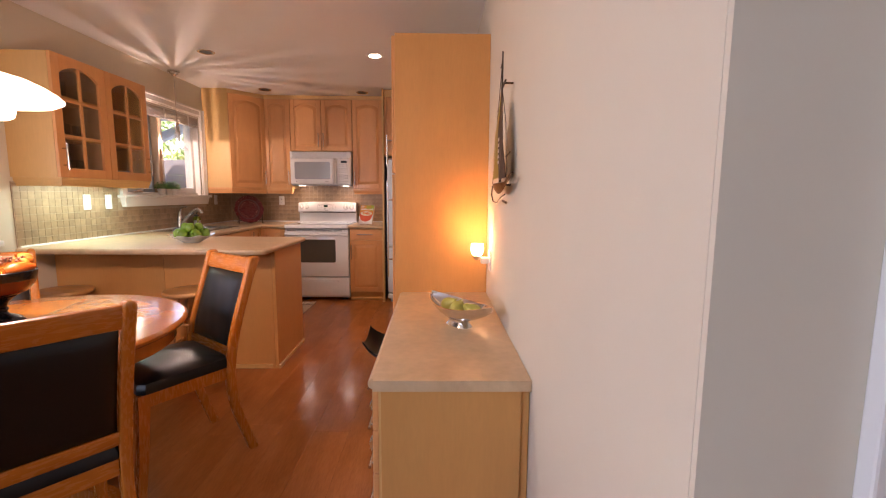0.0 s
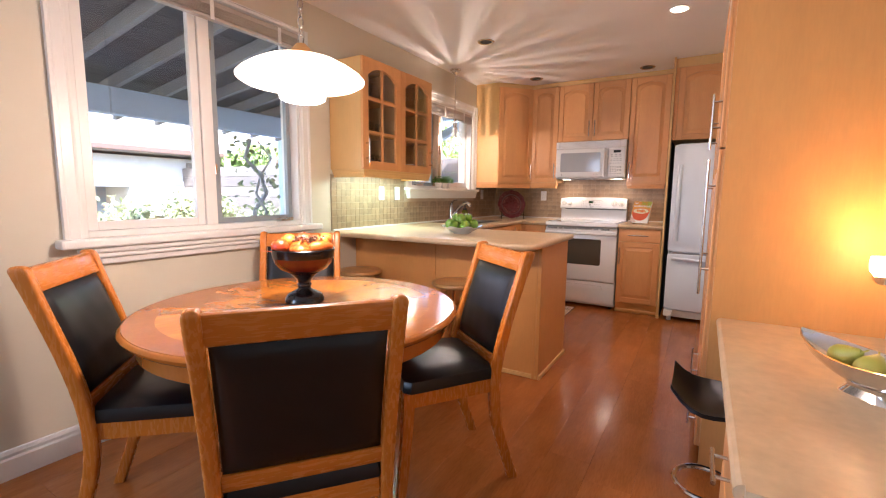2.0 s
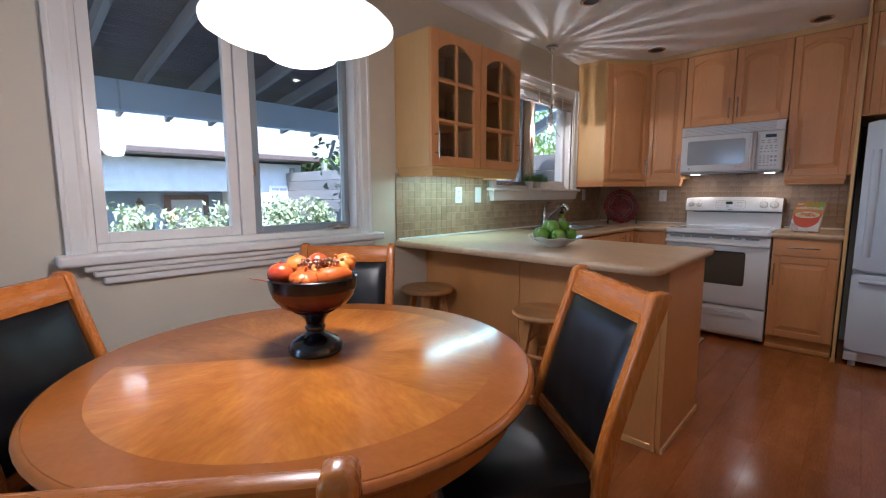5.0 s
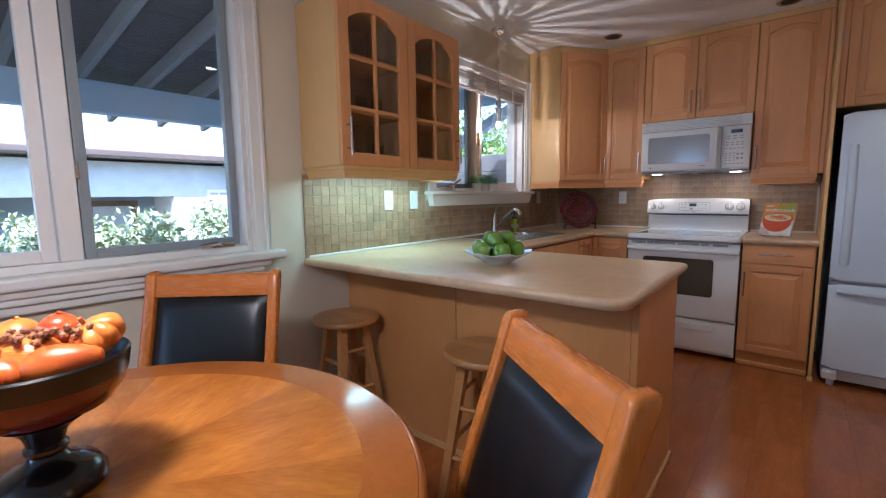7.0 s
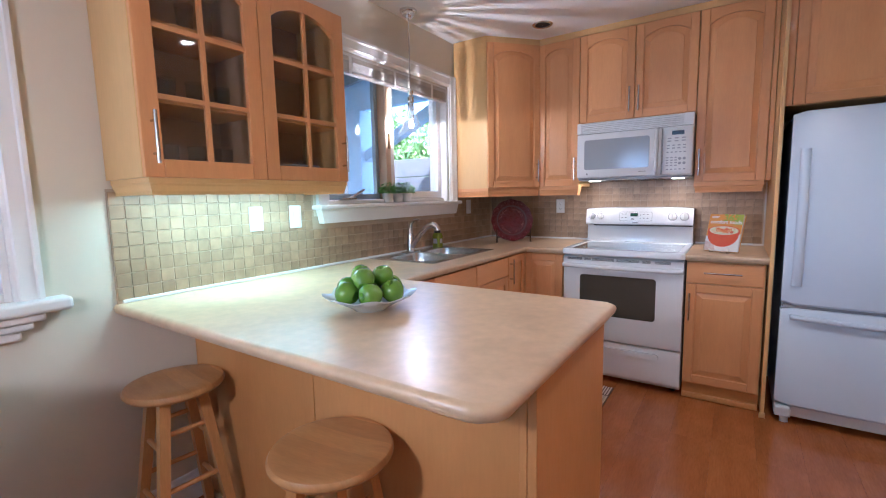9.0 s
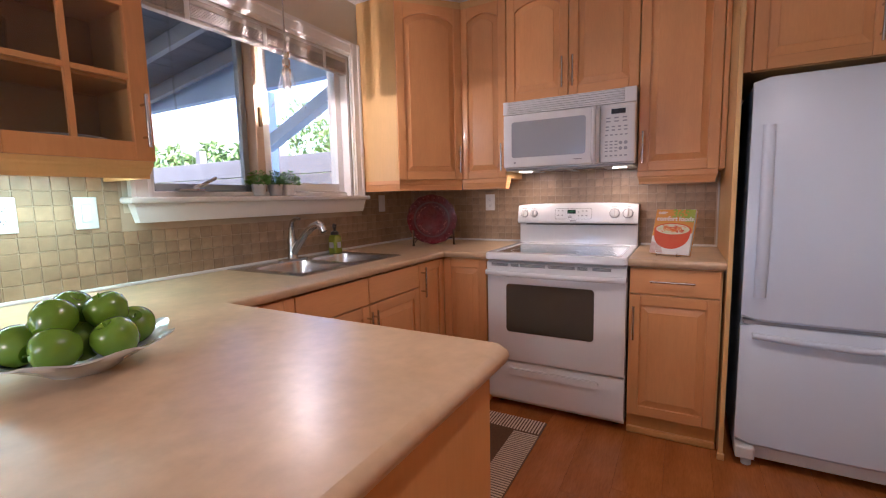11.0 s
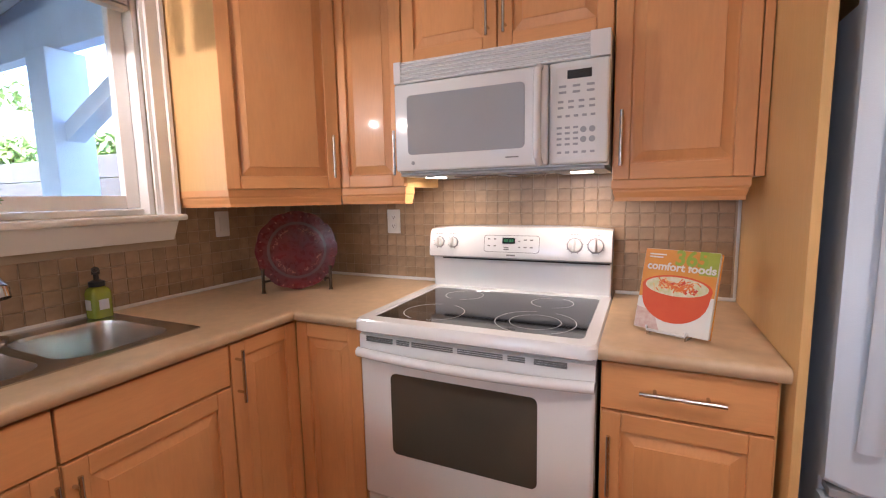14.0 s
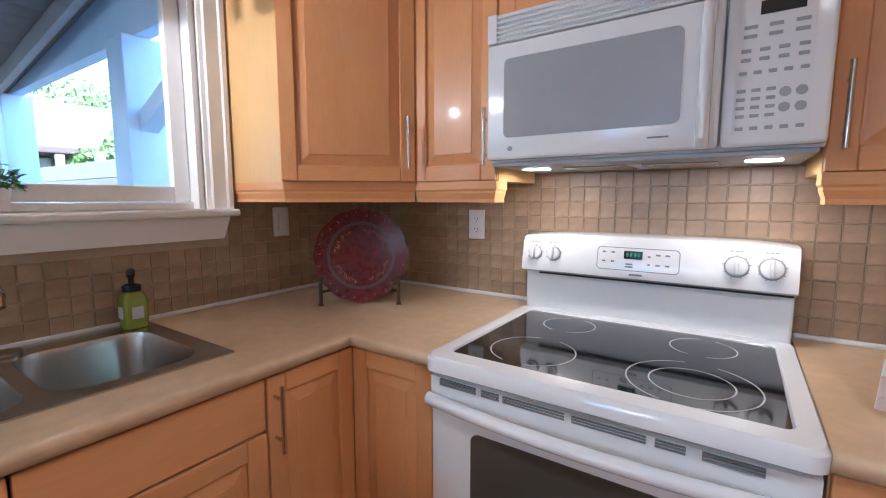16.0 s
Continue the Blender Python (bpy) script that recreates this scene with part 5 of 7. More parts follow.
# ---- desk along the east wall ----
DT = 0.697
dk = thing("desk", (0.5, 2.13, 0), "built-in maple desk with a beige laminate top", "desk")
bm = slab([(0.262, 1.497), (EX - 0.002, 1.497), (EX - 0.002, 2.766), (0.262, 2.766)], DT - 0.036, DT)
tube([(0.262, 1.515, DT - 0.018), (0.262, 2.766, DT - 0.018)], 0.018, 12, bm)
part("top", bm, LAMINATE, dk, "beige mottled laminate top")
part("end_panel", box(0.285, 0.735, 1.512, 1.532, 0, DT - 0.037, 0.002), PANEL, dk)
part("wall_filler", box(0.7355, EX - 0.002, 1.522, 1.545, 0, DT - 0.037, 0.001), PANEL, dk)
part("body", box(0.275, EX - 0.02, 1.533, 1.95, 0.05, DT - 0.037), MAPLE_SIDE, dk)
for k in range(4):
    z = 0.06 + 0.15 * k
    flat_front(pose(0.275, 1.95, z, 0, 0, -90), 0.418, 0.148, dk, (0.209, 0.085), 0.15)
part("wall_cleat", box(EX - 0.05, EX - 0.002, 1.96, 2.766, 0.60, DT - 0.037), MAPLE_SIDE, dk)

# swivel stool pushed under the desk
ss = thing("swivel_stool", (0.25, 2.33, 0), "black moulded swivel stool with a chrome stem", "stool")
loops = []
for k in range(13):
    u = k / 12
    x = 0.112 + 0.38 * u
    z = 0.492 + (0.062 * (1 - u / 0.30) ** 2.4 if u < 0.30 else 0.02 * (u - 0.30))
    hw = 0.165 * (0.62 + 0.38 * math.sin(math.pi * min(1, u * 1.3 + 0.12)))
    loops.append([Vector((x, 2.33 + hw * s, z + 0.03 * abs(s) ** 2.5 + dz)) for s, dz in [(-1, 0), (-0.66, 0), (-0.33, 0), (0, 0), (0.33, 0), (0.66, 0), (1, 0), (1, -0.014), (0.66, -0.016), (0.33, -0.016), (0, -0.016), (-0.33, -0.016), (-0.66, -0.016), (-1, -0.014)]])
part("seat", loft(loops), LEATHER, ss, "black curved seat shell", smooth=True)
part("stem", lathe([(0.028, 0.03), (0.028, 0.28), (0.020, 0.285), (0.020, 0.46)], 0.32, 2.33, 20), POLISH, ss, smooth=True)
part("base", lathe([(0.20, 0.0), (0.20, 0.008), (0.12, 0.02), (0.04, 0.03), (0.03, 0.035)], 0.32, 2.33, 40), POLISH, ss, smooth=True)
part("foot_ring", tube([(0.23 + 0.09 * math.cos(a), 2.26 + 0.10 * math.sin(a), 0.24) for a in [2 * math.pi * j / 24 for j in range(25)]], 0.009, 8), POLISH, ss, smooth=True)


def pear(x, y, z, s, m, parent, green):
    prof = [(0.002, 0), (0.022, 0.004), (0.034, 0.020), (0.036, 0.036), (0.029, 0.055), (0.019, 0.070), (0.014, 0.082), (0.006, 0.089), (0.001, 0.088)]
    bm = lathe([(r * s, h * s) for r, h in prof], n=20)
    tube([(0, 0, 0.086 * s), (0.004, 0.002, 0.105 * s)], 0.0022, 6, bm)
    bmesh.ops.transform(bm, matrix=Matrix.Translation((x, y, z)) @ m, verts=bm.verts)
    return solid("pear", bm, green, (x, y, z), "yellow-green pear lying in the silver bowl", "pear", "pears in the bowl", smooth=True)


PEAR = mat("pear_skin", (0.50, 0.46, 0.09), 0.4, second=(0.38, 0.36, 0.06), scale=14, fine=200, bump=0.03)
# boat-shaped silver bowl
bx, by = 0.565, 2.10
mb = Matrix.Translation((bx, by, DT)) @ Matrix.Rotation(radians(-52), 4, "Z")
loops = []
for k in range(21):
    u = -1 + 2 * k / 20
    x = 0.205 * u
    w = 0.094 * max(0.02, 1 - abs(u) ** 2.4)
    lift = 0.024 + 0.074 * abs(u) ** 1.8
    top_z = 0.092 + 0.030 * abs(u) ** 2
    depth = top_z - lift
    sec = [(s, 1 - (1 - abs(s) ** 2.4)) for s in [-1 + 2 * j / 12 for j in range(13)]]
    outer = [Vector((x, w * s, lift + depth * f)) for s, f in sec]
    inner = [Vector((x, w * 0.94 * s, lift + 0.004 + (depth - 0.0035) * f)) for s, f in reversed(sec)]
    loops.append(outer + inner)
sb = thing("boat_bowl", (bx, by, DT), "polished boat-shaped metal bowl holding pears", "bowl")
part("bowl", loft(loops, m=mb), POLISH, sb, smooth=True)
part("foot", loft([[Vector((x, y, z)) for x, y in rrect(-0.06 * s, 0.06 * s, -0.032 * s, 0.032 * s, 0.028 * s)] for s, z in ((1.15, 0.0), (1.1, 0.004), (0.85, 0.02), (1.0, 0.033))], m=mb), POLISH, sb, smooth=True)
for off, turn, tilt in ((-0.078, 40, 58), (0.0, 150, 62), (0.078, 260, 56)):
    p = mb @ Vector((off, 0.008 * (1 if off else -1), 0.080))
    pear(p.x, p.y, p.z, 0.95, Matrix.Rotation(radians(turn), 4, "Z") @ Matrix.Rotation(radians(tilt), 4, "X") @ Matrix.Translation((0, 0, -0.04)), None, PEAR)

# plug-in night light
nl = thing("night_light", (EX, 2.6, 0.90), "lit plug-in night light on the wall", "lamp")
part("socket_plate", box(EX - 0.008, EX - 0.001, 2.555, 2.645, 0.86, 0.975, 0.003), WHITE_P, nl)
part("plug", box(EX - 0.055, EX - 0.008, 2.575, 2.625, 0.90, 0.935, 0.006), WHITE_P, nl)
part("cup", lathe([(0.012, 0.918), (0.024, 0.930), (0.027, 0.945)], 0.69, 2.6, 20), POLISH, nl, smooth=True)
part("shade", lathe([(0.022, 0.946), (0.033, 0.96), (0.036, 0.985), (0.033, 1.008)], 0.69, 2.6, 24, (True, False)), NIGHT, nl, "lit frosted glass cup", smooth=True)

# metal sailing-boat wall piece
SAIL_Y = mat("olive_gold_sail", (0.42, 0.38, 0.06), 0.3, metal=0.8, second=(0.30, 0.27, 0.05), scale=12)
SAIL_D = mat("dark_bronze_sail", (0.060, 0.045, 0.040), 0.4, metal=0.7, second=(0.03, 0.025, 0.025), scale=12)
BRONZE = mat("dark_bronze_wire", (0.075, 0.05, 0.032), 0.4, metal=0.9)
wx = EX - 0.045
sbt = thing("wall_sculpture", (EX, 2.0, 1.25), "small metal sailing-boat sculpture hung on the wall", "wall art")
part("mast", tube([(wx, 1.99, 1.30), (wx, 1.985, 1.84)], [0.006, 0.003], 8), BRONZE, sbt)
part("light_sail", loft([[Vector((wx + d, 2.025, 1.350)), Vector((wx + d - 0.012, 2.12, 1.345)), Vector((wx + d, 2.215, 1.345)), Vector((wx + d - 0.008, 2.105, 1.53)), Vector((wx + d, 2.005, 1.70)), Vector((wx + d - 0.010, 2.012, 1.53))] for d in (0.0, 0.002)]), SAIL_Y, sbt, "olive-gold metal sail")
part("dark_sail", loft([[Vector((wx + d, 2.015, 1.345)), Vector((wx + d - 0.015, 1.93, 1.338)), Vector((wx + d, 1.850, 1.345)), Vector((wx + d - 0.010, 1.885, 1.48)), Vector((wx + d, 1.985, 1.70)), Vector((wx + d - 0.012, 2.0, 1.52))] for d in (0.0, 0.002)]), SAIL_D, sbt, "dark bronze metal sail")
bm = bmesh.new()
for k in range(5):
    box(wx - 0.017, wx - 0.0155, 1.925, 1.955, 1.40 + 0.022 * k, 1.412 + 0.022 * k, 0, bm)
part("sail_marks", bm, MARKS, sbt)
loops = []
for k in range(11):
    u = k / 10
    y = 2.20 - 0.36 * u
    b = 0.022 * math.sin(math.pi * min(0.98, max(0.03, u)))
    loops.append([Vector((wx + b, y, 1.325)), Vector((wx, y, 1.325 - 0.042 * math.sin(math.pi * min(0.97, max(0.05, u)))**0.6)), Vector((wx - b, y, 1.325)), Vector((wx, y, 1.330))])
part("hull", loft(loops), BRONZE, sbt)
bm = tube([(wx, 1.86, 1.325), (wx, 1.76, 1.35), (wx, 1.70, 1.355)], 0.004, 6)
tube([(wx, 1.88, 1.315), (wx, 1.78, 1.33), (wx, 1.71, 1.35)], 0.003, 6, bm)
tube([(wx, 2.22, 1.32), (wx, 2.25, 1.28), (wx, 2.20, 1.25), (wx, 2.06, 1.245), (wx, 1.95, 1.27), (wx, 1.86, 1.28)], 0.003, 6, bm)
tube([(wx, 1.90, 1.255), (wx, 1.82, 1.25)], 0.005, 6, bm)
tube([(wx, 2.03, 1.79), (wx, 1.985, 1.80)], 0.003, 6, bm)
tube([(wx, 2.09, 1.63), (wx, 2.0, 1.62)], 0.004, 6, bm)
tube([(wx, 1.985, 1.70), (wx, 1.90, 1.71)], 0.004, 6, bm)
tube([(wx, 1.85, 1.42), (wx, 1.76, 1.43)], 0.003, 6, bm)
tube([(wx, 1.985, 1.82), (wx, 2.10, 1.60), (wx, 2.22, 1.33)], 0.0015, 5, bm)
tube([(wx, 1.985, 1.70), (wx, 1.87, 1.55), (wx, 1.83, 1.34)], 0.0015, 5, bm)
part("rigging", bm, BRONZE, sbt)
part("hanger", tube([(wx, 1.985, 1.72), (EX - 0.001, 1.985, 1.72)], 0.004, 6), BRONZE, sbt)
part("hanger", tube([(wx, 1.99, 1.32), (EX - 0.001, 1.99, 1.32)], 0.004, 6), BRONZE, sbt)

# ---- fruit bowl on the table ----
fx, fy = -1.228, 1.862
before_bowl = set(bpy.data.objects)
BOWL_R = mat("red_brown_lacquer", (0.13, 0.018, 0.007), 0.18, second=(0.08, 0.010, 0.005), scale=9, coat=0.12, spec=0.35)
BOWL_B = mat("black_lacquer", (0.006, 0.0065, 0.008), 0.22, coat=0.2)
fb = thing("pedestal_bowl", (fx, fy, TH), "red and black lacquered pedestal bowl heaped with autumn fruit", "bowl")
z0 = TH + 0.0008
part("foot", lathe([(0.084, z0), (0.088, z0 + 0.006), (0.087, z0 + 0.018), (0.076, z0 + 0.033), (0.052, z0 + 0.044), (0.034, z0 + 0.051), (0.028, z0 + 0.060), (0.033, z0 + 0.066), (0.033, z0 + 0.072), (0.028, z0 + 0.077), (0.034, z0 + 0.095), (0.054, z0 + 0.110), (0.066, z0 + 0.116)], fx, fy, 44), BOWL_B, fb, "black turned foot", smooth=True)
part("bowl", lathe([(0.060, z0 + 0.117), (0.104, z0 + 0.133), (0.128, z0 + 0.158), (0.136, z0 + 0.178)], fx, fy, 48, (True, False)), BOWL_R, fb, "red-brown lacquered bowl", smooth=True)
part("rim_band", lathe([(0.1365, z0 + 0.178), (0.141, z0 + 0.200), (0.142, z0 + 0.209), (0.138, z0 + 0.212), (0.134, z0 + 0.205), (0.128, z0 + 0.180), (0.09, z0 + 0.145), (0.001, z0 + 0.13)], fx, fy, 48, (False, False)), BOWL_B, fb, "black rim band", smooth=True)
RED = mat("red_fruit_skin", (0.52, 0.022, 0.008), 0.28, second=(0.62, 0.14, 0.02), scale=16, mix=0.4, coat=0.15)
ORANGE = mat("orange_gourd_skin", (0.74, 0.19, 0.014), 0.35, second=(0.60, 0.075, 0.010), scale=22, mix=0.5, coat=0.1, grain=0.15)
AMBER = mat("amber_gourd_skin", (0.74, 0.30, 0.030), 0.4, second=(0.62, 0.13, 0.014), scale=22, mix=0.45, coat=0.1, grain=0.15)
STALK = mat("dry_stalk", (0.20, 0.15, 0.06), 0.7)
BERRY = mat("rosehip_berry", (0.20, 0.05, 0.028), 0.35, second=(0.38, 0.20, 0.10), scale=40)


def gourd(x, y, z, r, squash, ribs, material, name, label, turn=None):
    n, mm = 36, 12
    rings = []
    for j in range(1, mm):
        t = math.pi * j / mm
        rr = []
        for i in range(n):
            a = 2 * math.pi * i / n
            d = r * (1 + (0.17 * (abs(math.sin(a * ribs / 2)) ** 0.6 - 0.5) if ribs else 0.012 * math.sin(3 * a)))
            rr.append(Vector((d * math.sin(t) * math.cos(a), d * math.sin(t) * math.sin(a), -r * squash * math.cos(t))))
        rings.append(rr)
    bm = loft(rings)
    tube([(0, 0, r * squash * 0.93), (0.004, 0.002, r * squash + (0.014 if ribs else 0.003))], 0.004, 6, bm)
    bmesh.ops.transform(bm, matrix=Matrix.Translation((x, y, z)) @ (turn or Matrix.Identity(4)), verts=bm.verts)
    return solid(name, bm, material, (x, y, z), label, name, smooth=True)


tz = z0 + 0.212
gourd(fx - 0.055, fy - 0.085, tz + 0.020, 0.040, 0.95, 0, RED, "apple", "shiny red fruit in the pedestal bowl")
gourd(fx - 0.085, fy - 0.01, tz + 0.035, 0.040, 0.95, 0, AMBER, "apple", "red and yellow fruit in the pedestal bowl")
gourd(fx - 0.045, fy + 0.045, tz + 0.046, 0.034, 0.95, 0, RED, "apple", "bright red fruit in the pedestal bowl")
gourd(fx + 0.038, fy + 0.085, tz + 0.040, 0.046, 0.72, 9, AMBER, "pumpkin", "small ribbed amber pumpkin in the pedestal bowl", Matrix.Rotation(radians(35), 4, "X"))
gourd(fx + 0.035, fy - 0.050, tz + 0.010, 0.046, 0.62, 9, ORANGE, "pumpkin", "small ribbed orange pumpkin in the pedestal bowl", Matrix.Rotation(radians(10), 4, "Y"))
m = Matrix.Translation((fx + 0.082, fy + 0.022, tz + 0.014)) @ Matrix.Rotation(radians(62), 4, "Z") @ Matrix.Rotation(radians(82), 4, "Y")
bm = lathe([(0.001, -0.055), (0.024, -0.048), (0.036, -0.022), (0.034, 0.005), (0.026, 0.030), (0.018, 0.050), (0.010, 0.060), (0.001, 0.062)], n=24, m=m)
solid("gourd", bm, ORANGE, (fx + 0.082, fy + 0.022, tz), "orange pear-shaped gourd with a green neck", "gourd", smooth=True)
gourd(fx - 0.01, fy - 0.005, tz + 0.012, 0.05, 0.8, 0, AMBER, "gourd", "pale amber gourd under the berries")
rnd = random.Random(4)
sph = bmesh.new()
bmesh.ops.create_icosphere(sph, subdivisions=1, radius=0.0075)
bspray = thing("berry_spray", (fx + 0.01, fy + 0.02, tz + 0.04), "spray of dried rosehip berries lying on the fruit", "berries")
bmesh_one = mesh_of("berry", sph, BERRY, True)
for k in range(46):
    b = new("berry", bmesh_one)
    b.parent = bspray
    u = rnd.random()
    b.location = (-0.02 + 0.06 * u + rnd.uniform(-0.02, 0.02), -0.05 + 0.10 * u + rnd.uniform(-0.022, 0.022), 0.012 + rnd.uniform(-0.006, 0.014))
part("twig", tube([(fx - 0.03, fy - 0.04, tz + 0.045), (fx + 0.05, fy + 0.07, tz + 0.06)], 0.003, 6), STALK, bspray)
solid("leaf_sprig", tube([(fx - 0.05, fy - 0.12, tz + 0.002), (fx - 0.10, fy - 0.165, tz + 0.012)], [0.003, 0.001], 6), RED, (fx - 0.05, fy - 0.12, tz), "thin red leaf stalk over the bowl rim", "twig")

for ob in set(bpy.data.objects) - before_bowl:
    if ob.parent is None:
        s, d = 0.88, ob.location - Vector((fx, fy, z0))
        ob.scale = (s, s, 1.06) if ob == fb else (s, s, s)
        ob.location = Vector((fx + d.x * s, fy + d.y * s, z0 + (d.z if ob == fb else (d.z - 0.212) * s + 0.213)))

# ---- green apples on the worktop ----
ax, ay = -1.36, 3.47
GLASSY = mat("pressed_pale_glass", (0.70, 0.76, 0.76), 0.12, second=(0.62, 0.69, 0.69), scale=30, coat=0.4)
loops = []
for r, z, wv in ((0.055, 0.0, 0), (0.06, 0.004, 0), (0.075, 0.014, 0.01), (0.115, 0.036, 0.03), (0.150, 0.052, 0.06), (0.152, 0.056, 0.06), (0.115, 0.042, 0.03), (0.06, 0.012, 0), (0.001, 0.010, 0)):
    loops.append([Vector((ax + r * (1 + wv * math.cos(8 * a)) * math.cos(a), ay + r * (1 + wv * math.cos(8 * a)) * math.sin(a), T + z + (0.006 * math.cos(8 * a) if wv > 0.05 else 0))) for a in [2 * math.pi * i / 64 for i in range(64)]])
gb = solid("glass_bowl", loft(loops), GLASSY, (ax, ay, T), "pale scalloped glass bowl of green apples", "bowl", smooth=True)
GREEN = mat("green_apple_skin", (0.17, 0.32, 0.025), 0.25, second=(0.11, 0.23, 0.015), scale=9, fine=160, coat=0.3)


def apple(x, y, z, r, tilt, turn):
    prof = [(0.001, -0.80), (0.25, -0.92), (0.5, -0.88), (0.85, -0.5), (1.0, 0.05), (0.93, 0.5), (0.66, 0.82), (0.35, 0.90), (0.12, 0.78), (0.001, 0.70)]
    bm = lathe([(a * r, b * r) for a, b in prof], n=24)
    tube([(0, 0, 0.7 * r), (0.003, 0.001, 1.08 * r)], 0.0016, 5, bm)
    bmesh.ops.transform(bm, matrix=Matrix.Translation((x, y, z)) @ Matrix.Rotation(radians(turn), 4, "Z") @ Matrix.Rotation(radians(tilt), 4, "X"), verts=bm.verts)
    solid("green_apple", bm, GREEN, (x, y, z), "shiny green apple heaped in the glass bowl", "apple", "green apples", smooth=True)


for k in range(6):
    a = radians(60 * k + 15)
    apple(ax + 0.086 * math.cos(a), ay + 0.086 * math.sin(a), T + 0.066, 0.039, 30 + 12 * k, 70 * k)
apple(ax, ay, T + 0.055, 0.038, 10, 0)
for k in range(3):
    a = radians(120 * k + 50)
    apple(ax + 0.046 * math.cos(a), ay + 0.046 * math.sin(a), T + 0.110, 0.037, 20 + 15 * k, 110 * k)

# ---- plate on a stand ----
BURG = mat("burgundy_glaze", (0.115, 0.007, 0.010), 0.28, second=(0.07, 0.004, 0.007), scale=14, coat=0.1, spec=0.35, grain=0.2)
BURG_D = mat("worn_relief_and_rim_glints", (0.42, 0.20, 0.14), 0.4, second=(0.17, 0.04, 0.03), scale=60)
pm = Matrix.Translation((-1.88, 5.72, 1.086)) @ Matrix.Rotation(radians(38), 4, "Z") @ Matrix.Rotation(radians(78), 4, "X")
loops = []
for r, z, wv in ((0.001, 0.004, 0), (0.10, 0.004, 0), (0.115, 0.010, 0.0), (0.160, 0.022, 0.020), (0.171, 0.026, 0.032), (0.171, 0.020, 0.032), (0.118, 0.002, 0.0), (0.001, -0.004, 0)):
    loops.append([Vector((r * (1 + wv * (abs(math.cos(6 * a)) - 0.5)) * math.cos(a), r * (1 + wv * (abs(math.cos(6 * a)) - 0.5)) * math.sin(a), z)) for a in [2 * math.pi * i / 96 for i in range(96)]])
plate = thing("display_plate", (-1.88, 5.72, T + 0.003), "scalloped burgundy glazed plate propped on a stand", "plate")
part("plate", loft(loops, (False, False), m=pm), BURG, plate, smooth=True)
bm = bmesh.new()
prn = random.Random(4)
for q in range(4):
    for k in range(11):
        a = math.pi / 2 * q + 0.35 + 0.105 * k
        r = 0.098 + 0.007 * math.sin(k * 1.9 + q) 
        tube([pm @ Vector((r * math.cos(a) + 0.008 * math.cos(u), r * math.sin(a) + 0.008 * math.sin(u), 0.0052)) for u in [prn.uniform(0, 6) + 0.8 * i for i in range(4)]], 0.0016, 5, bm)
# pale marks along the worn rim, painted in place of its highlights
for k in range(26):
    a = 2 * math.pi * k / 26 + prn.uniform(-0.03, 0.03)
    r = prn.uniform(0.148, 0.166)
    box(-0.0045, 0.0045, -0.0022, 0.0022, 0, 0.005, 0.001, bm, pm @ Matrix.Translation((r * math.cos(a), r * math.sin(a), 0.010 + (r - 0.115) * 0.267)) @ Matrix.Rotation(a + prn.uniform(-0.6, 0.6), 4, "Z"))
tagged(part("relief", bm, BURG_D, plate, "worn pale raised leaf relief, with painted glints on the rim"), kind="stuff")
part("groove", loft([[pm @ Vector((r * math.cos(a), r * math.sin(a), z)) for a in [2 * math.pi * i / 64 for i in range(64)]] for r, z in ((0.1145, 0.0115), (0.119, 0.0128), (0.126, 0.0147))], (False, False)), mat("grey_brown_worn_glaze", (0.085, 0.052, 0.05), 0.3), plate, "grey-brown worn groove", smooth=True)
ps = thing("plate_stand", (-1.88, 5.72, T), "black iron plate stand on the worktop", "stand")
fwd = Vector((math.sin(radians(38)), -math.cos(radians(38)), 0))
side = Vector((math.cos(radians(38)), math.sin(radians(38)), 0))
o0 = Vector((-1.88, 5.72, T))
for s in (-1, 1):
    o = o0 + side * 0.138 * s
    bm = tube([o + fwd * 0.085 + UP * 0.001, o + fwd * 0.082 + UP * 0.012, o + fwd * 0.078 + UP * 0.095, o + fwd * 0.075 + UP * 0.105], [0.010, 0.0065, 0.0065, 0.009], 8)
    tube([o + fwd * 0.08 + UP * 0.05, o + fwd * 0.02 + UP * 0.045 - side * 0.03 * s, o - fwd * 0.11 + UP * 0.008 - side * 0.03 * s], 0.005, 8, bm)
    tube([o - fwd * 0.02 + UP * 0.03 - side * 0.03 * s, o - fwd * 0.075 + UP * 0.17 - side * 0.05 * s], 0.005, 8, bm)
    part("leg", bm, BRONZE, ps)
part("crossbar", tube([o0 - side * 0.115 - fwd * 0.02 + UP * 0.034, o0 + side * 0.115 - fwd * 0.02 + UP * 0.034], 0.005, 8), BRONZE, ps)

# ---- soap bottle ----
SOAP = mat("yellow_green_soap", (0.26, 0.30, 0.025), 0.15, second=(0.21, 0.25, 0.02), coat=0.4)
BLACKP = mat("black_plastic", (0.015, 0.015, 0.015), 0.35)
ST = T + 0.0046     # the ledge of the sink
sb2 = thing("soap_bottle", (-2.186, 5.080, ST), "soap bottle with a black pump beside the sink", "bottle")
lp = rrect(-0.031, 0.031, -0.031, 0.031, 0.013)
part("bottle", loft([[Vector((-2.186 + x * s, 5.080 + y * s, ST + z)) for x, y in lp] for s, z in ((0.95, 0.0005), (1, 0.006), (1, 0.085), (0.85, 0.10), (0.5, 0.108))]), SOAP, sb2, "yellow-green liquid", smooth=True)
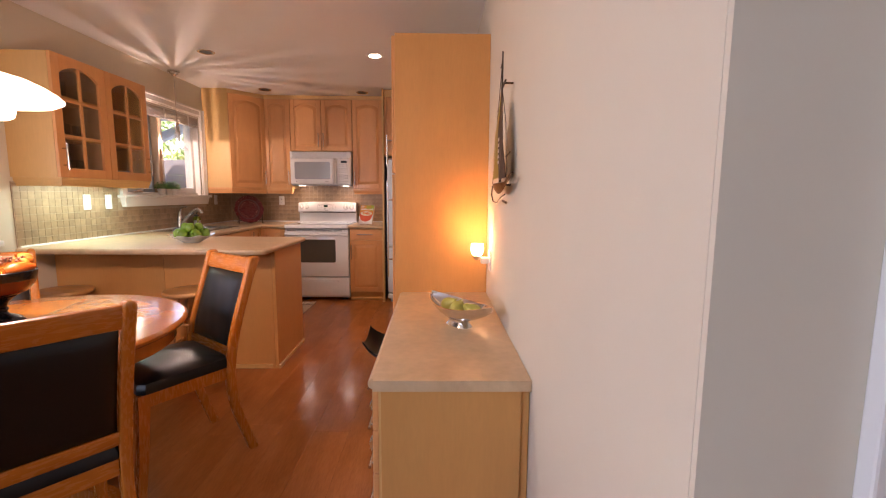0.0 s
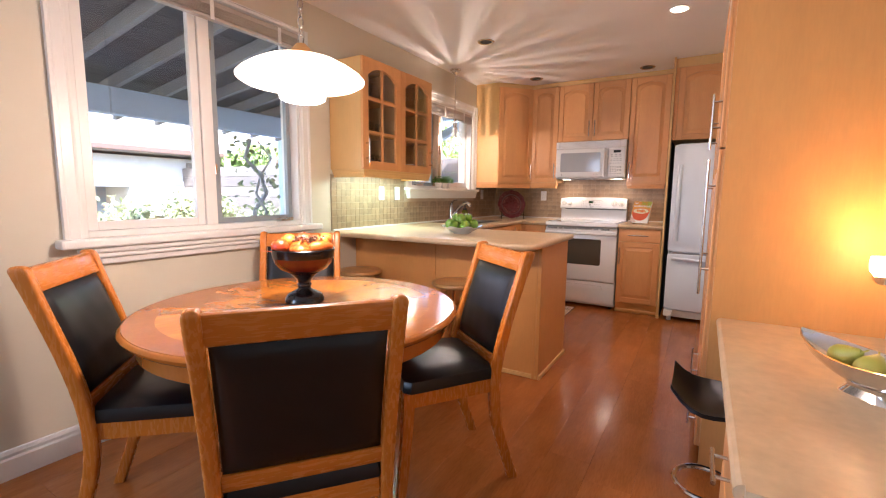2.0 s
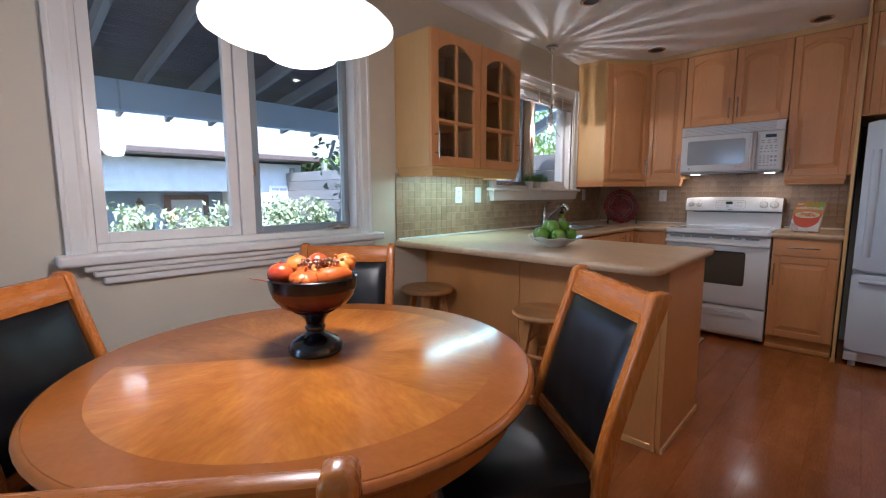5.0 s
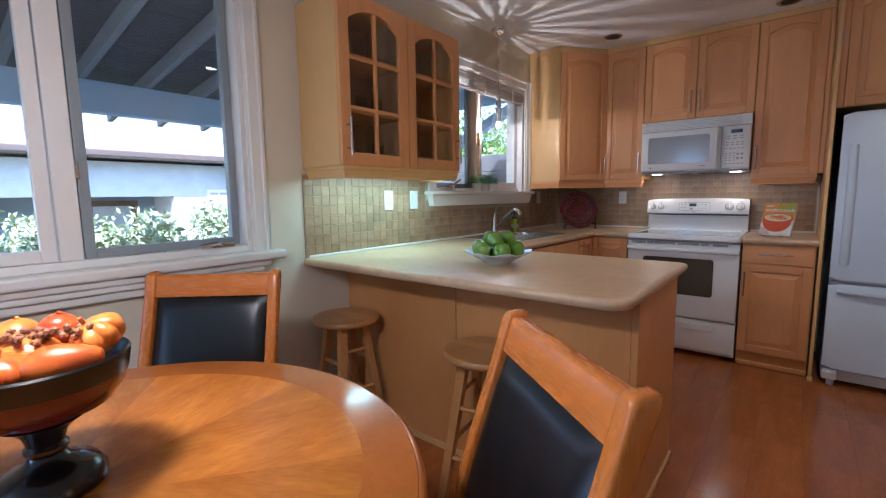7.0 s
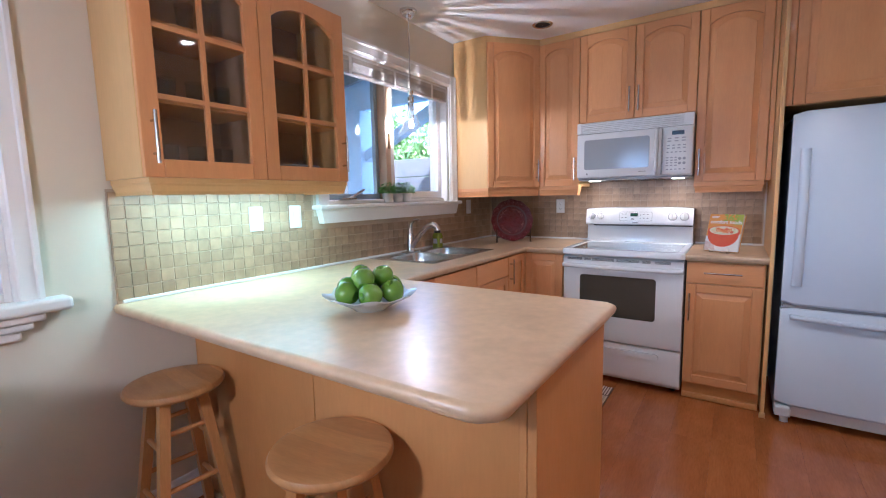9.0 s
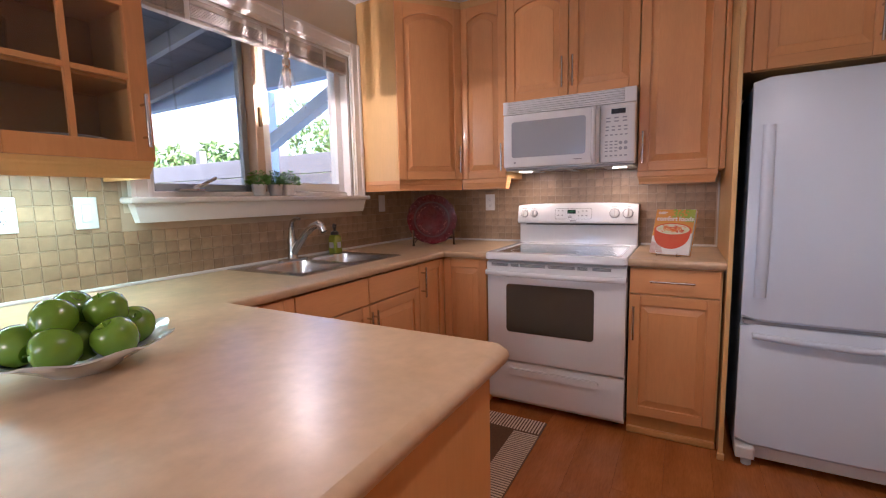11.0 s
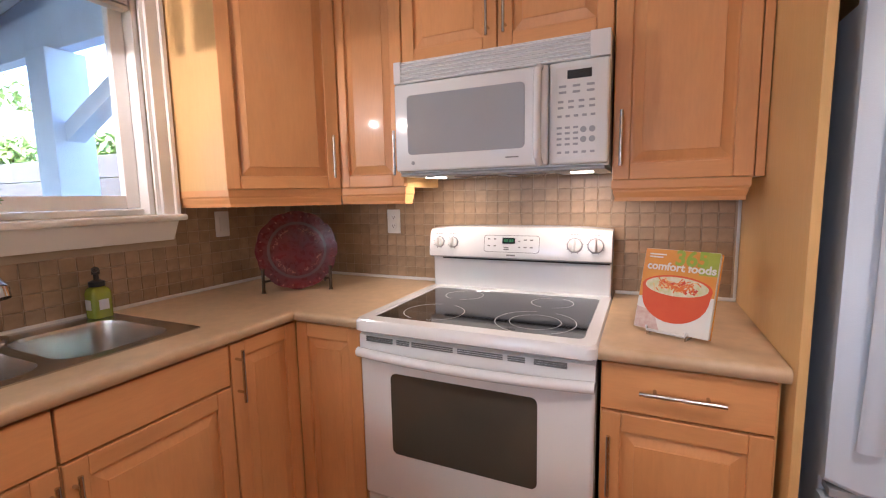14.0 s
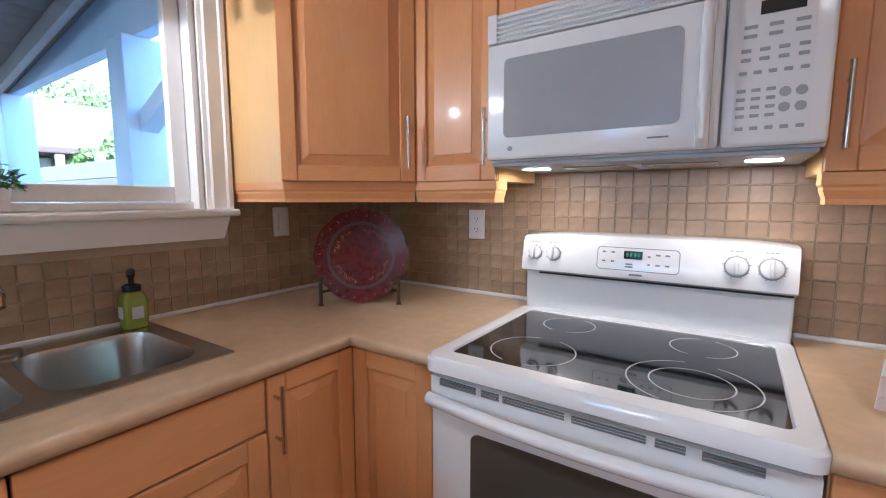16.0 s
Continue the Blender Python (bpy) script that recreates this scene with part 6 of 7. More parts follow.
part("collar", lathe([(0.024, ST + 0.1085), (0.024, ST + 0.125), (0.013, ST + 0.130), (0.008, ST + 0.132), (0.008, ST + 0.150)], -2.186, 5.080, 20), BLACKP, sb2, smooth=True)
part("pump", tube([(-2.186, 5.080, ST + 0.15), (-2.186, 5.080, ST + 0.165), (-2.161, 5.065, ST + 0.166)], [0.012, 0.012, 0.006], 10), BLACKP, sb2)
part("label", box(-2.186 - 0.016, -2.186 + 0.016, -0.001, 0, 0.03, 0.065, 0, None, Matrix.Translation((0, 5.0482, ST))), MARKS, sb2, "pale label")
part("label", box(0, 0.001, 5.065, 5.095, ST + 0.03, ST + 0.065, 0, None, Matrix.Translation((-2.1548, 0, 0))), MARKS, sb2, "pale label")

# ---- cookbook on an easel ----
bl, br_ = Vector((-0.497, 5.592, T + 0.012)), Vector((-0.319, 5.512, T + 0.012))
along = (br_ - bl).normalized()
turn = math.degrees(math.atan2(along.y, along.x))
bkm = Matrix.Translation(bl) @ Matrix.Rotation(radians(turn), 4, "Z") @ Matrix.Rotation(radians(-17), 4, "X")
W, H = 0.196, 0.232
COVER = mat("orange_yellow_cover", (0.70, 0.34, 0.04), 0.45, second=(0.60, 0.22, 0.03), scale=9)
COVG = mat("lime_green_cover", (0.36, 0.42, 0.05), 0.3, scale=8)
WHITEC = mat("white_cover", (0.75, 0.73, 0.68), 0.3)
REDB = mat("red_printed_bowl", (0.58, 0.060, 0.012), 0.45, second=(0.64, 0.10, 0.018), scale=10)
FOODM = mat("printed_broth", (0.74, 0.70, 0.58), 0.4, second=(0.55, 0.56, 0.26), scale=60, mix=0.35)
CLOTH = mat("printed_cloth", (0.50, 0.30, 0.26), 0.5, second=(0.68, 0.60, 0.55), scale=60)
bk = thing("cookbook", bl, "cookbook with a red bowl of food on its cover", "book")
part("pages", box(0.002, W - 0.003, 0.003, 0.021, 0.003, H - 0.003, 0, None, bkm), MARKS, bk)
cov = part("cover", box(0, W, -0.001, 0.003, 0, H, 0.001, None, bkm, 1), WHITEC, bk)
part("back_cover", box(0, W, 0.021, 0.024, 0, H, 0.001, None, bkm, 1), COVER, bk)


def print_on(name, outline, depth, material):
    return part(name, loft([[Vector((x, -0.001 - depth - d, z)) for x, z in outline] for d in (0, 0.0002)], m=bkm), material, cov)


print_on("upper_print", [(0.001, 0.09), (W - 0.001, 0.11), (W - 0.001, H - 0.001), (0.001, H - 0.001)], 0.0001, COVER)
print_on("green_print", [(0.15, H - 0.065), (W - 0.001, H - 0.065), (W - 0.001, H - 0.001), (0.165, H - 0.001)], 0.0004, COVG)
print_on("cloth_print", [(0.001, 0.001), (0.07, 0.001), (0.05, 0.05), (0.001, 0.06)], 0.0004, CLOTH)
print_on("bowl_print", [(0.006, 0.124)] + [(0.098 + 0.088 * math.cos(a), 0.100 + 0.074 * math.sin(a)) for a in [math.pi + math.pi * k / 16 for k in range(17)]] + [(0.190, 0.124)], 0.0007, REDB)
print_on("rim_print", [(0.098 + 0.092 * math.cos(a), 0.126 + 0.034 * math.sin(a)) for a in [2 * math.pi * k / 28 for k in range(28)]], 0.0010, REDB)
print_on("food_print", [(0.098 + 0.083 * math.cos(a), 0.128 + 0.027 * math.sin(a)) for a in [2 * math.pi * k / 28 for k in range(28)]], 0.0013, FOODM)
rnd = random.Random(8)
CARROT = mat("printed_carrot", (0.70, 0.16, 0.02), 0.4)
for tone, count, wide in ((CARROT, 52, 0.0016), (mat("printed_pepper", (0.58, 0.05, 0.02), 0.4), 14, 0.0034), (mat("printed_noodle", (0.78, 0.52, 0.22), 0.4), 34, 0.0013)):
    bm = bmesh.new()
    for k in range(count):
        x, z, a = 0.098 + max(-0.058, min(0.058, rnd.gauss(0, 0.027))), 0.129 + max(-0.014, min(0.016, rnd.gauss(0, 0.008))), rnd.uniform(-75, 75)
        reach = rnd.uniform(0.004, 0.011)
        lay = 0.0026 + 0.00003 * k
        box(-reach, reach, -lay - 0.0002, -lay, -wide, wide, 0, bm, bkm @ Matrix.Translation((x, 0, z)) @ Matrix.Rotation(radians(a), 4, "Y"))
    part("food_pieces_print", bm, tone, cov)


def words(text, x, z, size, material, parent, name, m, thick=False):
    cu = bpy.data.curves.new(name, "FONT")
    cu.body, cu.size, cu.extrude = text, size, 0.0002
    if thick:
        cu.offset = size * 0.03
    cu.materials.append(material)
    ob = new(name, cu)
    ob.parent = parent
    ob.matrix_basis = Matrix.Translation(-at_base(parent)) @ m @ Matrix.Translation((x, -0.0032, z)) @ Matrix.Rotation(radians(90), 4, "X")
    return ob


words("comfort foods", 0.012, 0.172, 0.031, WHITEC, cov, "title", bkm, True)
words("365", 0.085, 0.190, 0.058, mat("lime_print", (0.30, 0.42, 0.04), 0.4), cov, "number", bkm, True)
bm = box(0.014, 0.06, -0.0022, -0.002, 0.214, 0.218, 0, None, bkm)
box(0.014, 0.052, -0.0022, -0.002, 0.206, 0.210, 0, bm, bkm)
part("small_print", bm, WHITEC, cov)
es = thing("book_easel", (bl + br_) / 2 - UP * 0.012, "small wire book easel under the cookbook", "stand")
sidev = along
out = Vector((along.y, -along.x, 0))
midp = (bl + br_) / 2
midp.z = T + 0.004
for s in (-0.05, 0.05):
    o = midp + sidev * s
    part("wire_leg", tube([o + out * 0.022 + UP * 0.02, o + out * 0.020, o - out * 0.11, o - out * 0.055 + UP * 0.13], 0.0028, 6), CHROME, es)
part("wire_bar", tube([midp - sidev * 0.052 + out * 0.022 + UP * 0.024, midp - sidev * 0.05 + out * 0.024 + UP * 0.012, midp + sidev * 0.05 + out * 0.024 + UP * 0.012, midp + sidev * 0.052 + out * 0.022 + UP * 0.024], 0.0036, 6), WHITE_P, es, "white coated front bar")

# ---- herb pots on the sill ----
LEAF = mat("herb_leaf", (0.065, 0.18, 0.02), 0.5, second=(0.11, 0.27, 0.035), scale=30)
LEAF.node_tree.nodes["Principled BSDF"].inputs["Subsurface Weight"].default_value = 0.0
SOIL = mat("potting_soil", (0.03, 0.02, 0.012), 0.9)
POT = mat("white_pot_glaze", (0.76, 0.76, 0.76), 0.3)


def herb(x, y, z, seed):
    r = random.Random(seed)
    h = thing("herb_pot", (x, y, z), "white pot of bright green herbs on the sill", "plant", "herb pots")
    part("pot", lathe([(0.026, z + 0.0005), (0.030, z + 0.004), (0.037, z + 0.058), (0.038, z + 0.062), (0.035, z + 0.062), (0.034, z + 0.052)], x, y, 28), POT, h, smooth=True)
    part("soil", lathe([(0.034, z + 0.051), (0.001, z + 0.053)], x, y, 20, (False, False)), SOIL, h)
    bm = bmesh.new()
    for k in range(330):
        a, t = r.uniform(0, 6.283), r.random()
        d = 0.060 * math.sqrt(r.random())
        c = Vector((x + d * math.cos(a), y + d * math.sin(a), z + 0.060 + 0.066 * t * (1.2 - (d / 0.060) ** 2 * 0.7)))
        e = Euler((r.uniform(-0.9, 0.9), r.uniform(-0.9, 0.9), a)).to_matrix()
        s = r.uniform(0.008, 0.015)
        q = [c + e @ Vector(p) * s for p in ((-0.9, 0, 0), (0, -0.32, 0.12), (1, 0, 0), (0, 0.32, 0.12))]
        v = [bm.verts.new(p) for p in q]
        bm.faces.new((v[0], v[1], v[2]))
        bm.faces.new((v[0], v[2], v[3]))
    part("foliage", bm, LEAF, h, "small bright green leaves")
    for k in range(6):
        a = k * 1.05
        part("stem", tube([(x + 0.01 * math.cos(a), y + 0.01 * math.sin(a), z + 0.05), (x + 0.03 * math.cos(a), y + 0.03 * math.sin(a), z + 0.11)], 0.0012, 5), LEAF, h)


for k, y in enumerate((4.635, 4.735, 4.825)):
    herb(-2.275 + 0.004 * k, y, 1.262, 30 + k)
solid("pot_tray", box(-2.305, -2.235, 4.58, 4.93, 1.2612, 1.2618), WHITE_P, (-2.27, 4.75, 1.2612), "thin white tray under the herb pots", "tray")


# ---- sockets and switches ----
def outlet(m, label, switch=False):
    o = thing("wall_switch" if switch else "power_socket", m.translation, label, "switch" if switch else "socket", "wall sockets")
    part("plate", box(-0.036, 0.036, -0.006, 0, -0.058, 0.058, 0.003, None, m), WHITE_P, o)
    if switch:
        part("rocker", box(-0.016, 0.016, -0.009, -0.005, -0.033, 0.033, 0.002, None, m), WHITE_P, o)
    else:
        for z in (-0.021, 0.021):
            part("socket_face", loft([[Vector((x, y, z + q)) for x, q in rrect(-0.016, 0.016, -0.014, 0.014, 0.010)] for y in (-0.0075, -0.005)], m=m), WHITE_E, o)
            bm = box(-0.0075, -0.0055, -0.0082, -0.0074, z - 0.002, z + 0.006, 0, None, m)
            box(0.0055, 0.0075, -0.0082, -0.0074, z - 0.002, z + 0.006, 0, bm, m)
            box(-0.002, 0.002, -0.0082, -0.0074, z - 0.009, z - 0.005, 0, bm, m)
            part("slots", bm, DARK, o)
    return o


outlet(pose(-2.2425, 3.635, 1.205, 0, 0, 90), "white double power socket on the tiles")
outlet(pose(-2.2425, 3.86, 1.205, 0, 0, 90), "white rocker switch on the tiles", True)
outlet(pose(-2.2425, 5.635, 1.205, 0, 0, 90), "white rocker switch in the tiled corner", True)
outlet(pose(-1.585, 6.0705, 1.195), "white double power socket behind the cooker")

# ---- striped rug ----
RUG = mat("brown_flat_weave", (0.15, 0.075, 0.036), 0.9, second=(0.11, 0.052, 0.024), scale=60, bump=0.3, fine=300)
CREAM = mat("cream_yarn", (0.72, 0.58, 0.42), 0.9, second=(0.64, 0.50, 0.35), bump=0.3, fine=300)
rg0, rg1, ra, rb = -1.70, -0.955, 4.05, 5.318
rug = thing("rug", (-1.33, 4.7, 0), "brown rug with a cream-striped border on the floor", "rug")
part("field", box(rg0, rg1, ra, rb, 0.0005, 0.007, 0.002), RUG, rug)
bm = bmesh.new()
bw = 0.135
for k in range(int((rg1 - rg0) / 0.016)):
    x = rg0 + 0.008 + 0.016 * k
    for y0, y1 in ((ra, ra + bw), (rb - bw, rb)):
        box(x, x + 0.008, y0 + 0.004, y1, 0.0068, 0.0088, 0, bm)
for k in range(int((rb - ra - 2 * bw) / 0.016)):
    y = ra + bw + 0.016 * k
    for x0, x1 in ((rg0 + 0.004, rg0 + bw), (rg1 - bw, rg1 - 0.004)):
        box(x0, x1, y, y + 0.008, 0.0068, 0.0088, 0, bm)
part("border_stripe", bm, CREAM, rug, "cream striped border")

# ---- outdoors to the west ----
GRASS = mat("garden_ground", (0.10, 0.11, 0.05), 0.9, second=(0.16, 0.14, 0.10), scale=0.6, bump=0.4, fine=30)
PAVE = mat("pale_concrete", (0.42, 0.41, 0.39), 0.8, second=(0.36, 0.35, 0.33), scale=2, bump=0.1, fine=60)
SOFFIT = mat("weathered_grey_boards", (0.16, 0.145, 0.135), 0.8, second=(0.11, 0.10, 0.095), scale=3, stretch=(9, 0.6, 1), bump=0.1, vary=0.08)
RAFTER = mat("grey_painted_rafter", (0.36, 0.35, 0.34), 0.7, second=(0.28, 0.27, 0.26), scale=4)
# pale beam paint, with the blue cast of cool light in its colour
BEAM = mat("pale_paint_cool_lit", (0.60, 0.73, 0.88), 0.6, second=(0.55, 0.67, 0.82), scale=2, grain=0.05)
STUCCO = mat("white_stucco", (0.60, 0.60, 0.58), 0.9, second=(0.50, 0.50, 0.48), scale=3, bump=0.2, fine=80, grain=0.08)
GUTTER = mat("brown_gutter", (0.10, 0.065, 0.05), 0.5)
SHINGLE = mat("pale_grey_shingle", (0.34, 0.325, 0.315), 0.9, second=(0.25, 0.24, 0.235), scale=4, bump=0.2, vary=0.16, grain=0.15)
WOODG = mat("weathered_timber", (0.21, 0.19, 0.17), 0.85, second=(0.15, 0.135, 0.12), scale=3, stretch=(1, 1, 9), bump=0.2, vary=0.14, grain=0.12)
LEAF2 = mat("shrub_leaf", (0.13, 0.22, 0.05), 0.5, second=(0.20, 0.28, 0.08), scale=3)
LEAF3 = mat("pale_shrub_leaf", (0.24, 0.32, 0.13), 0.55, second=(0.42, 0.43, 0.27), scale=3)
BARK = mat("grey_bark", (0.13, 0.10, 0.075), 0.9, second=(0.08, 0.06, 0.045), scale=6, stretch=(4, 4, 1), bump=0.3)
solid("ground", box(-400, 400, -400, 400, -0.45, -0.25), GRASS, (0, 0, -0.25), "rough garden ground reaching far away", "ground", kind="structure")
solid("patio", box(-5.6, WX - 0.18, -3, 6.6, -0.249, -0.10), PAVE, (-4, 3, -0.1), "pale concrete patio beside the house", "pavement", kind="structure")
solid("house_roof", box(WX - 0.3, FX + 0.3, SY - 0.3, NY + 0.3, CZ + 0.125, CZ + 0.25), SHINGLE, (0, 2, CZ + 0.13), "flat roof slab over the room", "roof", kind="structure")
# patio roof: boards on rafters that fall to a beam on posts
PXo, BZ = -4.8, 2.20
pr = thing("patio_roof", (-3.6, 3.5, BZ), "weathered patio roof on pale grey rafters and beam", "patio roof")
HZ = 2.62
def rz(x):
    return HZ + (x - (WX - 0.18)) * (HZ - BZ - 0.10) / ((WX - 0.18) - PXo)
for k in range(28):
    x0 = WX - 0.18 - 0.135 * k
    x1 = x0 - 0.131
    if x1 < -5.95:
        break
    loft_b = loft([[Vector((x0, y, rz(x0) + 0.0)), Vector((x1, y, rz(x1) + 0.0)), Vector((x1, y, rz(x1) + 0.025)), Vector((x0, y, rz(x0) + 0.025))] for y in (-2.5, 5.63)])
    part("roof_board", loft_b, SOFFIT, pr)
part("roof_skin", loft([[Vector((x, y, rz(x) + 0.03 + d)) for x, d in ((WX - 0.18, 0), (-5.98, 0), (-5.98, 0.03), (WX - 0.18, 0.03))] for y in (-2.5, 5.63)]), SHINGLE, pr)
for k in range(17):
    y = -1.78 + 0.455 * k
    part("rafter", loft([[Vector((x, y + dy, rz(x) + dz)) for dy, dz in ((-0.022, -0.004), (0.022, -0.004), (0.022, -0.115), (-0.022, -0.115))] for x in (WX - 0.19, -5.9)]), RAFTER, pr)
part("beam", box(PXo - 0.07, PXo + 0.05, -2.5, 5.12, 1.935, 2.185, 0.006), BEAM, pr)
part("post", box(PXo - 0.06, PXo + 0.05, 1.805, 1.915, -0.10, 1.934, 0.005), BEAM, pr)
# end of the roof: a deep fascia beam on two posts, the nearer one braced
EY = 5.67
part("end_beam", box(-5.98, WX - 0.20, EY - 0.035, EY + 0.045, 2.15, 2.52, 0.006), BEAM, pr)
for px in (-5.85, -3.51):
    part("post", box(px - 0.10, px + 0.10, EY - 0.10, EY + 0.10, -0.10, 2.149, 0.006), BEAM, pr)
part("brace", loft([[Vector((x, EY + dy, z + dz)) for dy, dz in ((-0.045, -0.05), (0.045, -0.05), (0.045, 0.05), (-0.045, 0.05))] for x, z in ((-3.42, 1.70), (-2.50, 2.11))]), BEAM, pr)

# house across the garden
HX = -11.0
nh = thing("neighbour_house", (HX, 5, -0.25), "low white stucco house with a pale shingle roof", "house")
part("wall", box(HX - 6, HX - 1.2, -3.0, 7.2, -0.25, 2.0), STUCCO, nh)
part("front_wall", box(HX - 1.199, HX, -3.0, 2.2, -0.25, 2.0), STUCCO, nh)
part("front_wall", box(HX - 1.199, HX, 5.6, 7.2, -0.25, 2.0), STUCCO, nh)
part("porch_lintel", box(HX - 1.199, HX, 2.201, 5.599, 1.30, 2.0), STUCCO, nh)
part("wing_wall", box(HX - 6, HX - 0.8, 7.2, 13, -0.25, 2.1), STUCCO, nh)
# thin panel whose blue-grey colour holds the shade inside the porch
part("porch_recess", box(HX - 1.199, HX - 1.19, 2.202, 5.598, -0.24, 1.299), mat("shaded_porch_wall", (0.24, 0.30, 0.38), 0.8), nh)
def roof(y0, y1, x_e, z_e, name):
    bm = loft([[Vector((x_e, y, z_e)), Vector((x_e - 4.2, y, z_e + 1.55)), Vector((x_e - 8.4, y, z_e)), Vector((x_e - 8.4, y, z_e - 0.1)), Vector((x_e, y, z_e - 0.1))] for y in (y0, y1)])
    r = part(name, bm, SHINGLE, nh)
    for k in range(13):
        u0, u1 = k / 13, (k + 1.06) / 13
        part("shingle_row", loft([[Vector((x_e - 4.2 * u0, y, z_e + 1.55 * u0 + 0.028)), Vector((x_e - 4.2 * u1, y, z_e + 1.55 * u1 + 0.008)), Vector((x_e - 4.2 * u1, y, z_e + 1.55 * u1 + 0.002)), Vector((x_e - 4.2 * u0, y, z_e + 1.55 * u0 + 0.004))] for y in (y0, y1)]), SHINGLE, r)
roof(-3.4, 7.5, HX + 0.55, 2.16, "roof")
roof(7.4, 13.4, HX - 0.3, 2.2, "wing_roof")
part("gutter", box(HX + 0.55, HX + 0.65, -3.4, 7.5, 2.05, 2.17, 0.02), GUTTER, nh)
part("gutter", box(HX - 0.3, HX - 0.2, 7.55, 13.4, 2.09, 2.20, 0.02), GUTTER, nh)
part("downpipe", tube([(HX + 0.58, 7.35, 2.05), (HX + 0.2, 7.4, 1.85), (HX + 0.06, 7.26, 1.7), (HX + 0.06, 7.26, -0.2)], 0.04, 8), GUTTER, nh)
dr = part("door", box(HX - 1.189, HX - 1.14, 4.25, 5.25, -0.2, 1.22, 0.01), GUTTER, nh, "dark framed door")
part("door_glass", box(HX - 1.139, HX - 1.135, 4.40, 5.10, 0.1, 1.1), GREY_GLASS, dr)
w = part("window", box(HX + 0.001, HX + 0.04, 6.3, 7.0, 0.75, 1.45, 0.01), TRIM, nh)
for k in range(3):
    part("window_pane", box(HX + 0.041, HX + 0.045, 6.36 + 0.21 * k, 6.54 + 0.21 * k, 0.82, 1.38), GREY_GLASS, w)
wl = part("wall_lamp", lathe([(0.02, 0.85), (0.07, 0.90), (0.08, 1.05), (0.03, 1.12), (0.01, 1.16)], HX - 1.1, 3.75, 12), GUTTER, nh)


def leaf_mass(name, cx, cy, z0, rx, ry, h, n, material, label, category, seed, s0, s1, trunk=0.0):
    r = random.Random(seed)
    t = thing(name, (cx, cy, z0), label, category)
    clumps = [(r.uniform(-0.8, 0.8) * rx, r.uniform(-0.85, 0.85) * ry, trunk + (h - trunk) * r.uniform(0.25, 0.85), r.uniform(0.22, 0.42) * min(rx, ry, (h - trunk))) for _ in range(24)]
    bm = bmesh.new()
    for k in range(n):
        c = clumps[k % 24]
        v = Vector((r.gauss(0, 1), r.gauss(0, 1), r.gauss(0, 1))).normalized() * c[3] * r.uniform(0.6, 1.15)
        p = Vector((cx + c[0], cy + c[1], z0 + c[2])) + v
        if p.z < z0 + 0.03:
            continue
        e = Euler((r.uniform(-1.2, 1.2), r.uniform(-1.2, 1.2), r.uniform(0, 6.3))).to_matrix()
        s = r.uniform(s0, s1)
        q = [bm.verts.new(p + e @ Vector(o) * s) for o in ((-1, 0, 0), (0, -0.45, 0.15), (1, 0, 0), (0, 0.45, 0.15))]
        bm.faces.new((q[0], q[1], q[2]))
        bm.faces.new((q[0], q[2], q[3]))
    part("crown", bm, material, t)
    bm = bmesh.new()
    for k in range(7):
        c = clumps[k]
        base = Vector((cx + 0.12 * math.cos(k), cy + 0.12 * math.sin(k), z0)) if not trunk else Vector((cx, cy, z0 + trunk * 0.8))
        tube([base, Vector((cx + c[0] * 0.5, cy + c[1] * 0.5, z0 + c[2] * 0.6)), Vector((cx + c[0], cy + c[1], z0 + c[2]))], [0.03, 0.02, 0.006] if not trunk else [0.08, 0.05, 0.01], 6, bm)
    if trunk:
        tube([(cx, cy, z0), (cx + 0.03, cy, z0 + trunk * 0.5), (cx, cy, z0 + trunk)], [0.14, 0.11, 0.09], 8, bm)
    part("limbs", bm, BARK, t)
    return t


for k, (y, h) in enumerate(((2.2, 1.30), (3.3, 1.42), (4.4, 1.30), (5.5, 1.40), (6.6, 1.28), (7.9, 1.30))):
    leaf_mass("shrub", -7.6 - 0.2 * (k % 2), y, -0.25, 0.75, 0.85, h, 2600, LEAF3, "pale green flowering garden shrub", "shrub", 60 + k, 0.035, 0.075)
for k, (x, y, h) in enumerate(((-11.2, 8.0, 2.7), (-9.8, 7.8, 2.8), (-8.4, 7.9, 2.75), (-7.1, 7.7, 2.8), (-5.8, 7.8, 2.65), (-4.6, 7.7, 2.5), (-3.4, 7.8, 2.5))):
    leaf_mass("shrub", x, y, -0.25, 0.95, 0.7, h, 3200, LEAF2, "tall bright green shrub behind the timber fence", "shrub", 80 + k, 0.05, 0.10)
leaf_mass("tree", -20, 9.5, -0.25, 2.4, 2.6, 5.6, 4200, LEAF2, "green tree behind the neighbour's roof", "tree", 91, 0.08, 0.16, 2.4)
leaf_mass("tree", -12.5, 17.5, -0.25, 2.4, 2.6, 5.2, 4200, LEAF2, "leafy green tree beyond the fence", "tree", 92, 0.08, 0.16, 2.0)
# timber fence beyond the kitchen window
fn = thing("timber_fence", (-6.6, 6.8, -0.25), "weathered grey horizontal timber garden fence", "fence")
for k in range(9):
    part("fence_board", box(-11.0, -2.9, 6.78, 6.815, -0.24 + 0.224 * k, -0.022 + 0.224 * k, 0.006), WOODG, fn)
for k in range(6):
    part("fence_post", box(-10.9 + 1.55 * k, -10.8 + 1.55 * k, 6.82, 6.92, -0.25, 1.90 + 0.05 * (k % 2), 0.006), WOODG, fn)

